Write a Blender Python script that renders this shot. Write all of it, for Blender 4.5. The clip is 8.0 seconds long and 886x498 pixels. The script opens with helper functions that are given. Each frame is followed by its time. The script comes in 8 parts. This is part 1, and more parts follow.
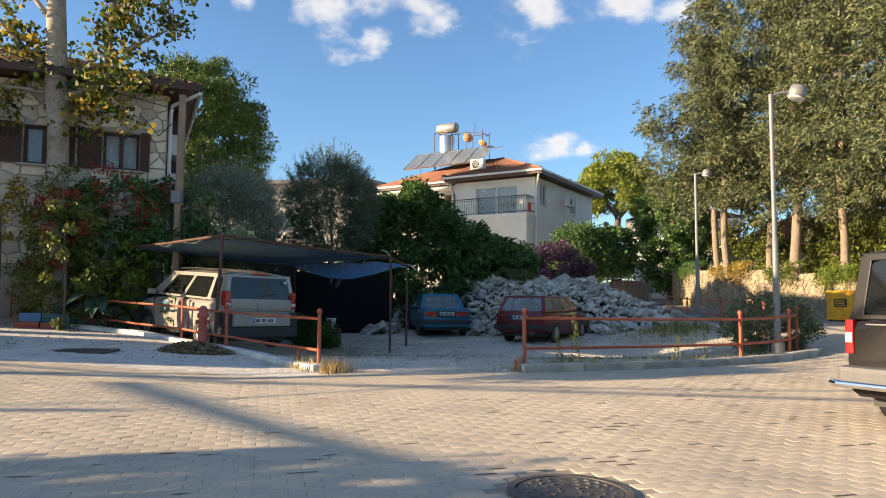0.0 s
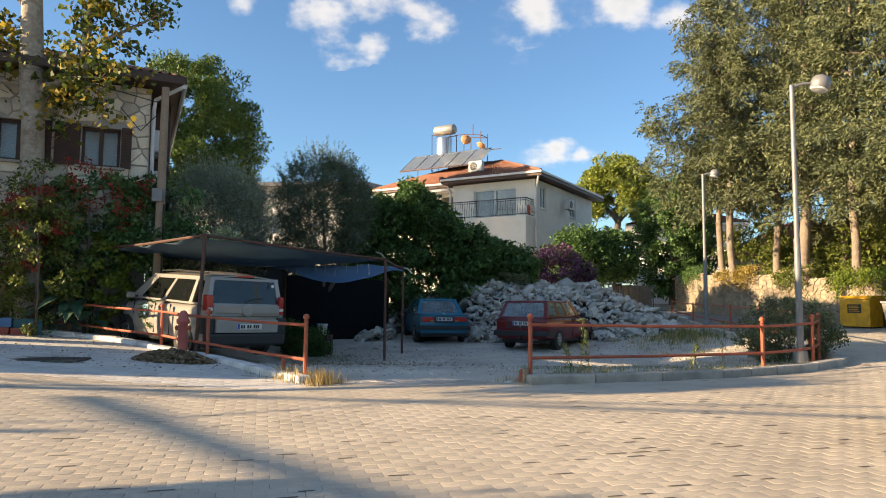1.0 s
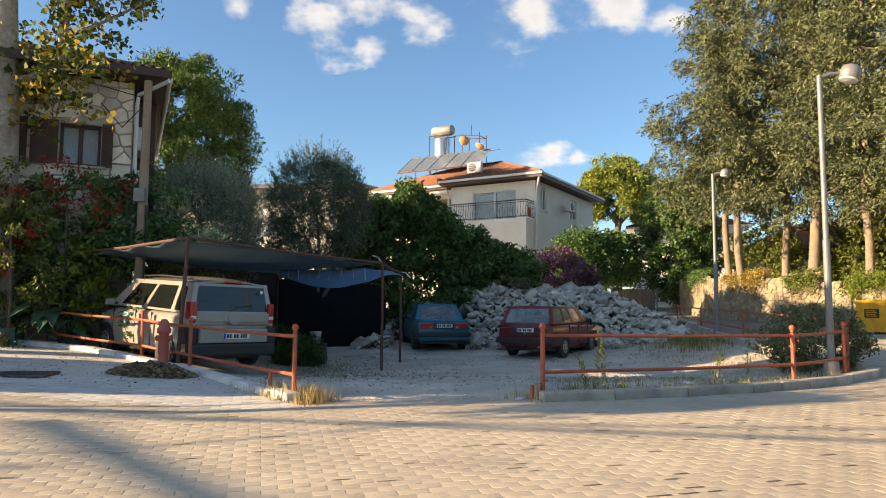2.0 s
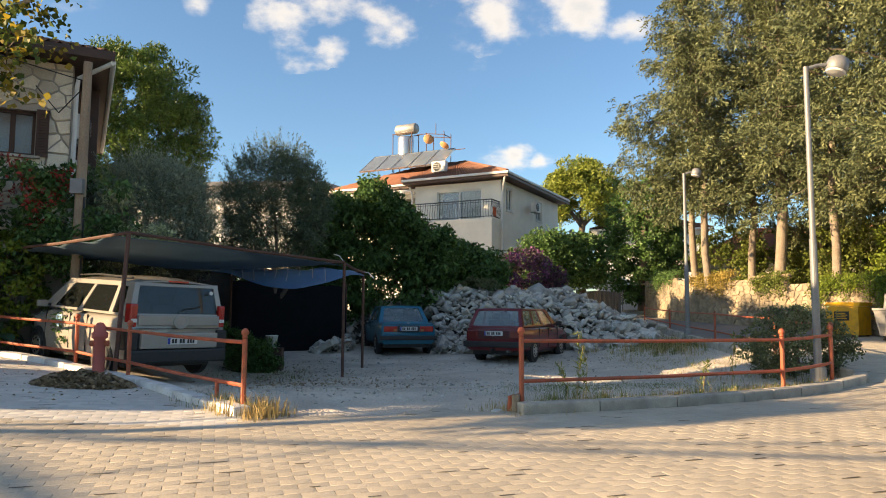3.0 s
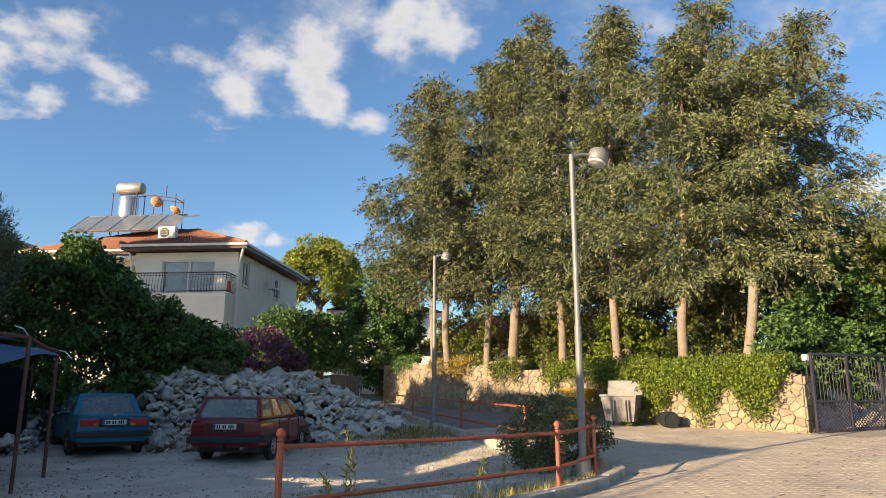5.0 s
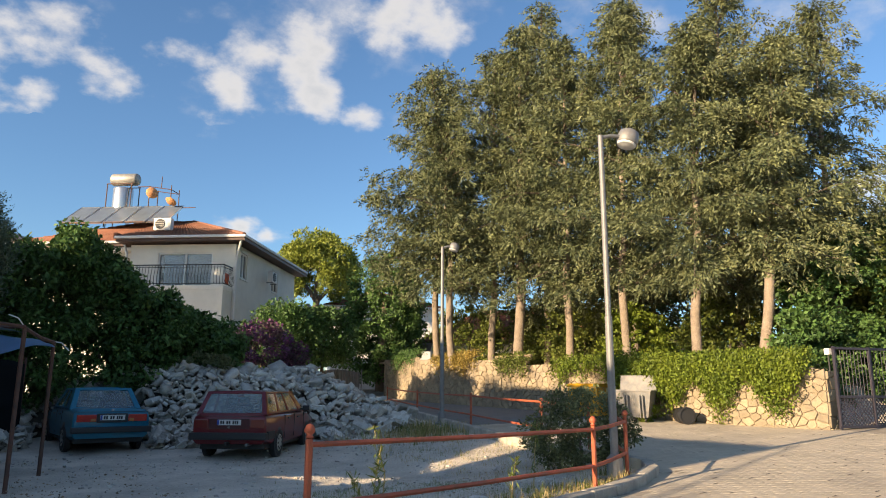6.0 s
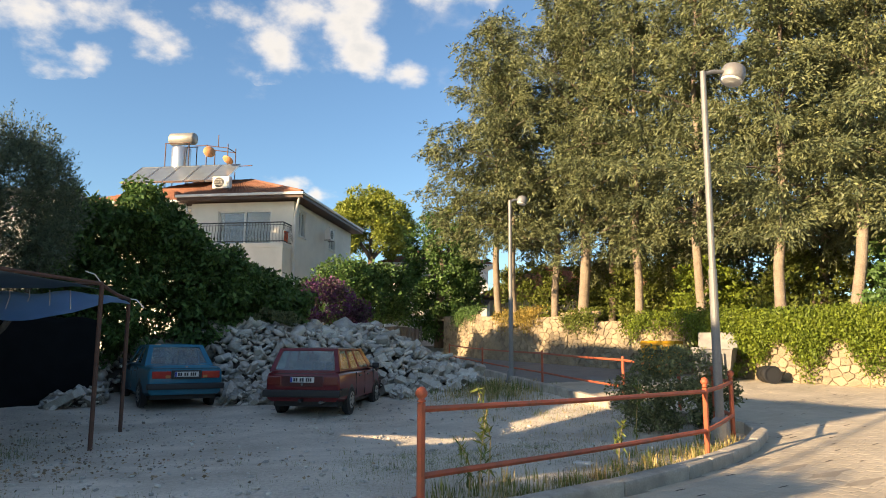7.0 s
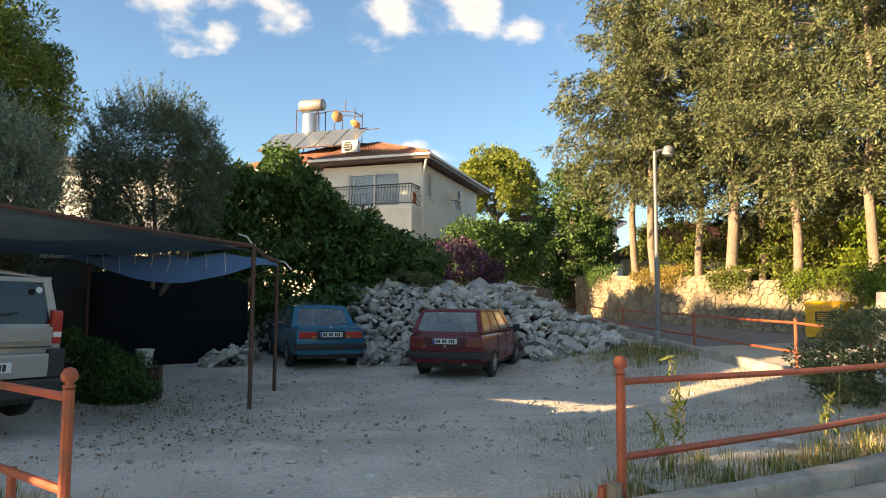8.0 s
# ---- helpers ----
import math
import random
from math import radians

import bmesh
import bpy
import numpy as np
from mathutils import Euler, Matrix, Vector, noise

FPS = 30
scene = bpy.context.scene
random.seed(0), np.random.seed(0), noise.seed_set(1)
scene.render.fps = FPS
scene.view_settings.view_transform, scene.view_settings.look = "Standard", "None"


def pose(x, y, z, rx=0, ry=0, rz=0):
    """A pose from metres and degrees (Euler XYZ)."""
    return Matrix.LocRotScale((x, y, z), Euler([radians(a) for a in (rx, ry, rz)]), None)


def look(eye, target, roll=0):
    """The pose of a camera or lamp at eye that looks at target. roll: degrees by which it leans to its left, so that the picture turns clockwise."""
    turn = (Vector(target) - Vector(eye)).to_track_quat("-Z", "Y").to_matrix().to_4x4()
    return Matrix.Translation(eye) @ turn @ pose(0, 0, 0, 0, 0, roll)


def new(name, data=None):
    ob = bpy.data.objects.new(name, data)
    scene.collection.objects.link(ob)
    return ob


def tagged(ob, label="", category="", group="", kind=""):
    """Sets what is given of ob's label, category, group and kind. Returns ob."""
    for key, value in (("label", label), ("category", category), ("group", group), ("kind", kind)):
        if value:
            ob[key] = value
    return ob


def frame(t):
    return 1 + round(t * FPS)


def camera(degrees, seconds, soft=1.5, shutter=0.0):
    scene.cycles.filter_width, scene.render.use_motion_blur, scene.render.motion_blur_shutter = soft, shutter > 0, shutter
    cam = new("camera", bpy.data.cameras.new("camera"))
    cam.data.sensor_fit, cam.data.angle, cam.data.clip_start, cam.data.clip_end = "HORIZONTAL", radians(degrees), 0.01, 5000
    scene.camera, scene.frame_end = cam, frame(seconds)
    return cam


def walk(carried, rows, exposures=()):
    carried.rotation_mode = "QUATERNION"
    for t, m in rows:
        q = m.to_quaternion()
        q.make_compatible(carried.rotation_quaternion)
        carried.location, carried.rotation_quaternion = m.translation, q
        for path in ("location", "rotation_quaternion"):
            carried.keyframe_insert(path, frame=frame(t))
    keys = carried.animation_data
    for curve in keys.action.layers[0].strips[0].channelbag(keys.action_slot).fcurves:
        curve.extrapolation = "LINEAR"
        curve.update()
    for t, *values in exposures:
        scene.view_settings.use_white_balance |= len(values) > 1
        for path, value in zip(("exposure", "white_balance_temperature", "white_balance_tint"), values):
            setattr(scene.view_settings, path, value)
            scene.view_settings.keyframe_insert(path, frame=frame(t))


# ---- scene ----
cam = camera(65.6, 8.0, soft=1.0)
PATH = [
    (0, (-0.042, -0.059, 1.373), (-0.032, 1.737, 1.503), 0.3),
    (0.5, (-0.045, 0.379, 1.379), (-0.030, 2.174, 1.513), 0.4),
    (1, (-0.059, 0.904, 1.368), (-0.041, 2.698, 1.511), 0.4),
    (1.5, (-0.116, 1.400, 1.404), (-0.093, 3.194, 1.554), 0.3),
    (2.8, (-0.180, 2.604, 1.463), (-0.121, 4.396, 1.616), 0.2),
    (3, (-0.210, 2.793, 1.447), (-0.084, 4.582, 1.604), 0.3),
    (3.5, (-0.193, 3.235, 1.508), (0.132, 4.995, 1.697), 0.3),
    (4, (-0.226, 3.673, 1.568), (0.319, 5.369, 1.832), 0.2),
    (4.5, (-0.194, 4.150, 1.585), (0.536, 5.757, 1.936), 0.1),
    (5.8, (-0.333, 5.232, 1.504), (0.461, 6.802, 1.879), 0.1),
    (6, (-0.349, 5.392, 1.523), (0.447, 6.965, 1.883), 0.2),
    (6.5, (-0.423, 5.794, 1.528), (0.360, 7.385, 1.834), 0.2),
    (7, (-0.578, 6.239, 1.548), (0.114, 7.882, 1.798), 0.3),
    (7.5, (-0.663, 6.655, 1.539), (-0.132, 8.365, 1.715), 0.5),
    (8, (-0.826, 7.006, 1.565), (-0.426, 8.754, 1.711), 0.3),
]
walk(cam, [(t, look(eye, target, roll)) for t, eye, target, roll in PATH],
     exposures=[(0, 1.56, 6750, 10), (3, 1.64, 7500, 10), (4.5, 1.38, 6800, 10), (6, 1.33, 6800, 10), (7, 1.60, 7400, 10), (8, 1.88, 8100, 10)])

# ---------------------------------------------------------------- world and sun
SUN_AZ, SUN_EL = radians(257.0), radians(15.0)      # where the sun stands: behind the camera, to its left
SUN_DIR = Vector((math.sin(SUN_AZ) * math.cos(SUN_EL), math.cos(SUN_AZ) * math.cos(SUN_EL), math.sin(SUN_EL)))


# single clouds: the way to each and its reach
CLOUDS = [
    (-0.125, 0.905, 0.408, 0.077),
    (-0.069, 0.896, 0.440, 0.062),
    (-0.022, 0.914, 0.406, 0.051),
    (0.063, 0.902, 0.428, 0.077),
    (0.146, 0.886, 0.440, 0.087),
    (0.138, 0.910, 0.391, 0.057),
    (0.238, 0.878, 0.415, 0.082),
    (0.235, 0.847, 0.476, 0.077),
    (0.318, 0.867, 0.384, 0.043),
    (0.333, 0.802, 0.496, 0.087),
    (0.392, 0.782, 0.484, 0.051),
    (0.165, 0.962, 0.219, 0.053),
    (0.204, 0.956, 0.210, 0.035),
    (0.835, 0.491, 0.249, 0.049),
    (0.849, 0.487, 0.207, 0.041),
    (-0.137, 0.917, 0.374, 0.067),
    (-0.098, 0.912, 0.399, 0.062),
    (-0.273, 0.880, 0.389, 0.035),
    (-0.025, 0.916, 0.401, 0.062),
    (-0.100, 0.928, 0.358, 0.035),
]


def make_world():
    w = bpy.data.worlds.new("sky")
    scene.world = w
    w.use_nodes = True
    nt = w.node_tree
    nt.nodes.clear()
    n, l = nt.nodes.new, nt.links.new
    out, bg = n("ShaderNodeOutputWorld"), n("ShaderNodeBackground")
    sky = n("ShaderNodeTexSky")
    sky.sky_type, sky.sun_disc = "NISHITA", False
    sky.sun_elevation, sky.sun_rotation = SUN_EL, SUN_AZ
    sky.air_density, sky.dust_density, sky.ozone_density = 1.0, 0.6, 2.2
    tex = n("ShaderNodeTexCoord")
    sep = n("ShaderNodeSeparateXYZ")
    l(tex.outputs["Generated"], sep.inputs[0])
    # clouds lie on a flat layer: direction divided by its height
    zc = n("ShaderNodeMath"); zc.operation = "MAXIMUM"; zc.inputs[1].default_value = 0.03
    l(sep.outputs[2], zc.inputs[0])
    za = n("ShaderNodeMath"); za.operation = "ADD"; za.inputs[1].default_value = 0.40
    l(zc.outputs[0], za.inputs[0])
    dx = n("ShaderNodeMath"); dx.operation = "DIVIDE"; l(sep.outputs[0], dx.inputs[0]); l(za.outputs[0], dx.inputs[1])
    dy = n("ShaderNodeMath"); dy.operation = "DIVIDE"; l(sep.outputs[1], dy.inputs[0]); l(za.outputs[0], dy.inputs[1])
    comb = n("ShaderNodeCombineXYZ"); l(dx.outputs[0], comb.inputs[0]); l(dy.outputs[0], comb.inputs[1])
    comb.inputs[2].default_value = CLOUD_SEED
    big = n("ShaderNodeTexNoise"); big.inputs["Scale"].default_value = 2.6; big.inputs["Detail"].default_value = 2.0
    fine = n("ShaderNodeTexNoise"); fine.inputs["Scale"].default_value = 8.0; fine.inputs["Detail"].default_value = 6.0
    fine.inputs["Roughness"].default_value = 0.56
    l(comb.outputs[0], big.inputs["Vector"]); l(comb.outputs[0], fine.inputs["Vector"])
    # the cloud layer begins a third of the way up
    bank = n("ShaderNodeMapRange"); bank.interpolation_type = "SMOOTHSTEP"
    bank.inputs["From Min"].default_value, bank.inputs["From Max"].default_value = 0.30, 0.42
    bank.inputs["To Min"].default_value, bank.inputs["To Max"].default_value = -0.16, 0.03
    l(sep.outputs[2], bank.inputs["Value"])
    # low clouds near the horizon
    low = n("ShaderNodeMapRange"); low.interpolation_type = "SMOOTHSTEP"
    low.inputs["From Min"].default_value, low.inputs["From Max"].default_value = 0.27, 0.19
    low.inputs["To Min"].default_value, low.inputs["To Max"].default_value = 0.0, 0.03
    l(sep.outputs[2], low.inputs["Value"])
    s1 = n("ShaderNodeMath"); s1.operation = "MULTIPLY"; s1.inputs[1].default_value = 0.38; l(big.outputs[0], s1.inputs[0])
    s2 = n("ShaderNodeMath"); s2.operation = "MULTIPLY_ADD"; s2.inputs[1].default_value = 0.62
    l(fine.outputs[0], s2.inputs[0]); l(s1.outputs[0], s2.inputs[2])
    s3 = n("ShaderNodeMath"); s3.operation = "ADD"; l(s2.outputs[0], s3.inputs[0]); l(bank.outputs[0], s3.inputs[1])
    s4 = n("ShaderNodeMath"); s4.operation = "ADD"; l(s3.outputs[0], s4.inputs[0]); l(low.outputs[0], s4.inputs[1])
    # the single clouds, their edges torn by the fine noise
    wob = n("ShaderNodeTexNoise"); wob.inputs["Scale"].default_value = 9.0; wob.inputs["Detail"].default_value = 3.0
    l(tex.outputs["Generated"], wob.inputs["Vector"])
    wv = n("ShaderNodeVectorMath"); wv.operation = "MULTIPLY_ADD"
    wv.inputs[1].default_value, wv.inputs[2].default_value = (0.10, 0.10, 0.07), (-0.05, -0.05, -0.035)
    l(wob.outputs["Color"], wv.inputs[0])
    wd = n("ShaderNodeVectorMath"); wd.operation = "ADD"; l(tex.outputs["Generated"], wd.inputs[0]); l(wv.outputs[0], wd.inputs[1])
    ws = n("ShaderNodeVectorMath"); ws.operation = "MULTIPLY"; ws.inputs[1].default_value = (1, 1, 1.35); l(wd.outputs[0], ws.inputs[0])
    top = None
    for cx, cy, cz, reach in CLOUDS:
        di = n("ShaderNodeVectorMath"); di.operation = "DISTANCE"
        di.inputs[1].default_value = (cx, cy, cz * 1.35)
        l(ws.outputs[0], di.inputs[0])
        mr = n("ShaderNodeMapRange")
        mr.inputs["From Min"].default_value, mr.inputs["From Max"].default_value = reach, 0.0
        l(di.outputs["Value"], mr.inputs["Value"])
        if top is None:
            top = mr.outputs[0]
        else:
            mx = n("ShaderNodeMath"); mx.operation = "MAXIMUM"; l(top, mx.inputs[0]); l(mr.outputs[0], mx.inputs[1])
            top = mx.outputs[0]
    tear = n("ShaderNodeMath"); tear.operation = "MULTIPLY_ADD"; tear.inputs[1].default_value = 0.34; tear.inputs[2].default_value = -0.11
    l(top, tear.inputs[0])
    tf = n("ShaderNodeMath"); tf.operation = "MULTIPLY_ADD"; tf.inputs[1].default_value = 1.10; l(fine.outputs[0], tf.inputs[0]); l(tear.outputs[0], tf.inputs[2])
    has = n("ShaderNodeMath"); has.operation = "GREATER_THAN"; has.inputs[1].default_value = 0.001; l(top, has.inputs[0])
    tm = n("ShaderNodeMath"); tm.operation = "MULTIPLY"; l(tf.outputs[0], tm.inputs[0]); l(has.outputs[0], tm.inputs[1])
    s5 = n("ShaderNodeMath"); s5.operation = "MAXIMUM"; l(s4.outputs[0], s5.inputs[0]); l(tm.outputs[0], s5.inputs[1])
    s4 = s5
    dens = n("ShaderNodeMapRange"); dens.interpolation_type = "SMOOTHSTEP"
    dens.inputs["From Min"].default_value, dens.inputs["From Max"].default_value = 0.51, 0.80
    l(s4.outputs[0], dens.inputs["Value"])
    fac = n("ShaderNodeMath"); fac.operation = "MULTIPLY"; fac.inputs[1].default_value = 0.86
    l(dens.outputs[0], fac.inputs[0])
    # shaded bellies of the thick parts
    belly = n("ShaderNodeMapRange")
    belly.inputs["From Min"].default_value, belly.inputs["From Max"].default_value = 0.70, 1.05
    l(s4.outputs[0], belly.inputs["Value"])
    ccol = n("ShaderNodeMix"); ccol.data_type = "RGBA"
    ccol.inputs["A"].default_value, ccol.inputs["B"].default_value = (*CLOUD_LIT, 1), (*CLOUD_GREY, 1)
    l(belly.outputs[0], ccol.inputs["Factor"])
    tint = n("ShaderNodeMix"); tint.data_type = "RGBA"; tint.blend_type = "MULTIPLY"
    tint.inputs["Factor"].default_value = 1.0
    tint.inputs["B"].default_value = (*SKY_TINT, 1)
    l(sky.outputs[0], tint.inputs["A"])
    mix = n("ShaderNodeMix"); mix.data_type = "RGBA"
    l(fac.outputs[0], mix.inputs["Factor"]); l(tint.outputs["Result"], mix.inputs["A"]); l(ccol.outputs["Result"], mix.inputs["B"])
    l(mix.outputs["Result"], bg.inputs["Color"])
    bg.inputs["Strength"].default_value = SKY_STRENGTH
    l(bg.outputs[0], out.inputs["Surface"])


CLOUD_SEED = 3.7
SKY_STRENGTH = 0.088
SKY_TINT = (0.64, 0.81, 0.97)
CLOUD_LIT, CLOUD_GREY = (4.2, 4.05, 3.95), (2.5, 2.65, 2.85)
make_world()
sun = new("sun", bpy.data.lights.new("sun", "SUN"))
sun.data.energy, sun.data.angle, sun.data.color = 4.8, radians(0.45), (1.0, 0.77, 0.51)
sun.matrix_world = look(SUN_DIR * 60, (0, 0, 0))

# ---------------------------------------------------------------- materials
MATS = {}


def mat(name, c1, c2=None, rough=0.8, scale=6.0, fine=60.0, bump=0.25, depth=0.01, metal=0.0, vary=0.0, coat=0.0,
        stain=None, stain_scale=1.2, stain_amount=0.35, leaf=0.0, spec=0.5):
    """A surface with two colours mixed by coarse and fine noise, stains of a third colour, relief, and a spread from piece to piece."""
    if name in MATS:
        return MATS[name]
    c2 = c2 or tuple(v * 0.75 for v in c1)
    m = bpy.data.materials.new(name)
    m.use_nodes = True
    nt = m.node_tree
    n, l = nt.nodes.new, nt.links.new
    b = nt.nodes["Principled BSDF"]
    tex = n("ShaderNodeTexCoord")
    a = n("ShaderNodeTexNoise"); a.inputs["Scale"].default_value = scale; a.inputs["Detail"].default_value = 5
    f = n("ShaderNodeTexNoise"); f.inputs["Scale"].default_value = fine; f.inputs["Detail"].default_value = 4
    l(tex.outputs["Object"], a.inputs["Vector"]); l(tex.outputs["Object"], f.inputs["Vector"])
    s = n("ShaderNodeMath"); s.operation = "ADD"; l(a.outputs[0], s.inputs[0]); l(f.outputs[0], s.inputs[1])
    r = n("ShaderNodeMapRange"); r.inputs["From Min"].default_value, r.inputs["From Max"].default_value = 0.72, 1.28
    l(s.outputs[0], r.inputs["Value"])
    mix = n("ShaderNodeMix"); mix.data_type = "RGBA"
    mix.inputs["A"].default_value, mix.inputs["B"].default_value = (*c1, 1), (*c2, 1)
    l(r.outputs[0], mix.inputs["Factor"])
    col = mix.outputs["Result"]
    if stain:
        sn = n("ShaderNodeTexNoise"); sn.inputs["Scale"].default_value = stain_scale; sn.inputs["Detail"].default_value = 7
        sn.inputs["Roughness"].default_value = 0.65
        l(tex.outputs["Object"], sn.inputs["Vector"])
        sr = n("ShaderNodeMapRange"); sr.inputs["From Min"].default_value, sr.inputs["From Max"].default_value = 0.48, 0.68
        sr.inputs["To Max"].default_value = stain_amount * 2
        l(sn.outputs[0], sr.inputs["Value"])
        sm = n("ShaderNodeMix"); sm.data_type = "RGBA"
        sm.inputs["B"].default_value = (*stain, 1)
        l(sr.outputs[0], sm.inputs["Factor"]); l(col, sm.inputs["A"])
        col = sm.outputs["Result"]
    if vary:
        if leaf:
            g = n("ShaderNodeNewGeometry"); rnd = g.outputs["Random Per Island"]
        else:
            g = n("ShaderNodeObjectInfo"); g2 = n("ShaderNodeNewGeometry")
            ad = n("ShaderNodeMath"); ad.operation = "ADD"; l(g.outputs["Random"], ad.inputs[0]); l(g2.outputs["Random Per Island"], ad.inputs[1])
            fr = n("ShaderNodeMath"); fr.operation = "FRACT"; l(ad.outputs[0], fr.inputs[0])
            rnd = fr.outputs[0]
        vr = n("ShaderNodeMapRange"); vr.inputs["To Min"].default_value, vr.inputs["To Max"].default_value = 1 - vary, 1 + vary
        l(rnd, vr.inputs["Value"])
        hs = n("ShaderNodeHueSaturation")
        l(vr.outputs[0], hs.inputs["Value"]); l(col, hs.inputs["Color"])
        col = hs.outputs["Color"]
    l(col, b.inputs["Base Color"])
    b.inputs["Roughness"].default_value, b.inputs["Metallic"].default_value = rough, metal
    b.inputs["Coat Weight"].default_value = coat
    b.inputs["Coat Roughness"].default_value = 0.08
    b.inputs["Specular IOR Level"].default_value = spec
    if bump:
        bp = n("ShaderNodeBump"); bp.inputs["Strength"].default_value, bp.inputs["Distance"].default_value = bump, depth
        l(s.outputs[0], bp.inputs["Height"]); l(bp.outputs[0], b.inputs["Normal"])
    if leaf:
        tr = n("ShaderNodeBsdfTranslucent"); ms = n("ShaderNodeMixShader")
        ms.inputs[0].default_value = leaf
        l(col, tr.inputs["Color"]); l(b.outputs[0], ms.inputs[1]); l(tr.outputs[0], ms.inputs[2])
        l(ms.outputs[0], nt.nodes["Material Output"].inputs["Surface"])
    MATS[name] = m
    return m


def leafmat(name, c1, c2, vary=0.45, translucent=0.25, rough=0.55):
    return mat(name, c1, c2, rough=rough, scale=0.9, fine=3.0, bump=0, vary=vary, leaf=translucent, spec=0.3)


def glass(name, tint, rough=0.03):
    if name not in MATS:
        m = bpy.data.materials.new(name)
        m.use_nodes = True
        b = m.node_tree.nodes["Principled BSDF"]
        b.inputs["Base Color"].default_value = (*tint, 1)
        b.inputs["Roughness"].default_value = rough
        b.inputs["Transmission Weight"].default_value = 0.85
        b.inputs["IOR"].default_value = 1.45
        MATS[name] = m
    return MATS[name]


PAVER = mat("paver stone", (0.55, 0.47, 0.36), (0.42, 0.36, 0.275), rough=0.8, scale=1.0, fine=60, bump=0.55, depth=0.008, vary=0.05,
            stain=(0.22, 0.19, 0.16), stain_scale=0.6, stain_amount=0.22)
JOINT = mat("dark open joint", (0.09, 0.075, 0.06), (0.05, 0.045, 0.04), rough=0.95, scale=4, fine=60, bump=0.3)
PAVE_BED = mat("sandy paver joints", (0.34, 0.29, 0.225), (0.25, 0.21, 0.165), rough=0.95, scale=4, fine=90, bump=0.4)
SIDE_TILE = mat("pavement block", (0.64, 0.60, 0.54), (0.53, 0.50, 0.445), rough=0.8, scale=4, fine=80, bump=0.3, depth=0.005, vary=0.10,
                stain=(0.30, 0.28, 0.25), stain_scale=0.8, stain_amount=0.25)
KERB = mat("kerb concrete", (0.47, 0.42, 0.345), (0.33, 0.295, 0.24), rough=0.85, scale=5, fine=60, bump=0.5, vary=0.08,
           stain=(0.24, 0.22, 0.19), stain_scale=2.5, stain_amount=0.35)
KERB_WHITE = mat("whitewashed kerb", (0.74, 0.73, 0.70), (0.60, 0.58, 0.55), rough=0.85, scale=5, fine=60, bump=0.4, vary=0.05,
                 stain=(0.40, 0.37, 0.33), stain_scale=3, stain_amount=0.25)
DIRT = mat("dirt of the lot", (0.71, 0.63, 0.525), (0.47, 0.41, 0.335), rough=0.95, scale=1.1, fine=22, bump=1.0, depth=0.05,
           stain=(0.27, 0.23, 0.18), stain_scale=0.45, stain_amount=0.26)
ASPHALT = mat("asphalt", (0.20, 0.195, 0.195), (0.15, 0.147, 0.147), rough=0.85, scale=2, fine=120, bump=0.4)
STONE = mat("rubble stone", (0.60, 0.565, 0.50), (0.36, 0.335, 0.295), rough=0.85, scale=4, fine=40, bump=0.6, depth=0.02, vary=0.34,
            stain=(0.42, 0.33, 0.24), stain_scale=1.6, stain_amount=0.3)
WALLSTONE = mat("limestone of the old wall", (0.37, 0.295, 0.195), (0.25, 0.20, 0.135), rough=0.9, scale=3, fine=35, bump=0.9, depth=0.03, vary=0.17,
                stain=(0.15, 0.13, 0.105), stain_scale=1.3, stain_amount=0.35)
MORTAR = mat("mortar", (0.31, 0.26, 0.185), (0.23, 0.19, 0.14), rough=0.95, scale=6, fine=60, bump=0.5)
HOUSESTONE = mat("cut house stone", (0.76, 0.68, 0.54), (0.58, 0.51, 0.40), rough=0.85, scale=4, fine=40, bump=0.6, depth=0.015, vary=0.24,
                 stain=(0.45, 0.38, 0.29), stain_scale=1.8, stain_amount=0.25)
HOUSEMORTAR = mat("grey mortar", (0.42, 0.385, 0.34), (0.34, 0.31, 0.275), rough=0.95, scale=5, fine=50, bump=0.4)
PLASTER = mat("cream plaster", (0.70, 0.66, 0.58), (0.62, 0.585, 0.52), rough=0.9, scale=1.5, fine=40, bump=0.15,
              stain=(0.52, 0.49, 0.43), stain_scale=0.6, stain_amount=0.25)
WHITE = mat("white paint", (0.66, 0.65, 0.62), (0.57, 0.56, 0.53), rough=0.7, scale=2, fine=40, bump=0.1, stain=(0.5, 0.47, 0.42), stain_scale=1.5, stain_amount=0.2)
TILE = mat("terracotta roof tile", (0.29, 0.115, 0.065), (0.19, 0.08, 0.05), rough=0.85, scale=4, fine=40, bump=0.4, vary=0.25,
           stain=(0.25, 0.15, 0.10), stain_scale=0.9, stain_amount=0.3)
OLDTILE = mat("weathered roof tile", (0.30, 0.15, 0.10), (0.20, 0.11, 0.08), rough=0.9, scale=4, fine=40, bump=0.4, vary=0.25,
              stain=(0.12, 0.09, 0.07), stain_scale=0.9, stain_amount=0.35)
DARKWOOD = mat("dark brown wood", (0.075, 0.035, 0.022), (0.045, 0.022, 0.015), rough=0.6, scale=3, fine=50, bump=0.3)
POLEWOOD = mat("weathered pole wood", (0.34, 0.25, 0.17), (0.22, 0.16, 0.11), rough=0.9, scale=2, fine=40, bump=0.5)
RUST = mat("red oxide paint", (0.48, 0.11, 0.045), (0.34, 0.075, 0.035), rough=0.6, scale=8, fine=90, bump=0.3,
           stain=(0.20, 0.08, 0.04), stain_scale=5, stain_amount=0.4)
IRON = mat("rusty iron pipe", (0.13, 0.055, 0.035), (0.07, 0.035, 0.025), rough=0.75, scale=9, fine=90, bump=0.35)
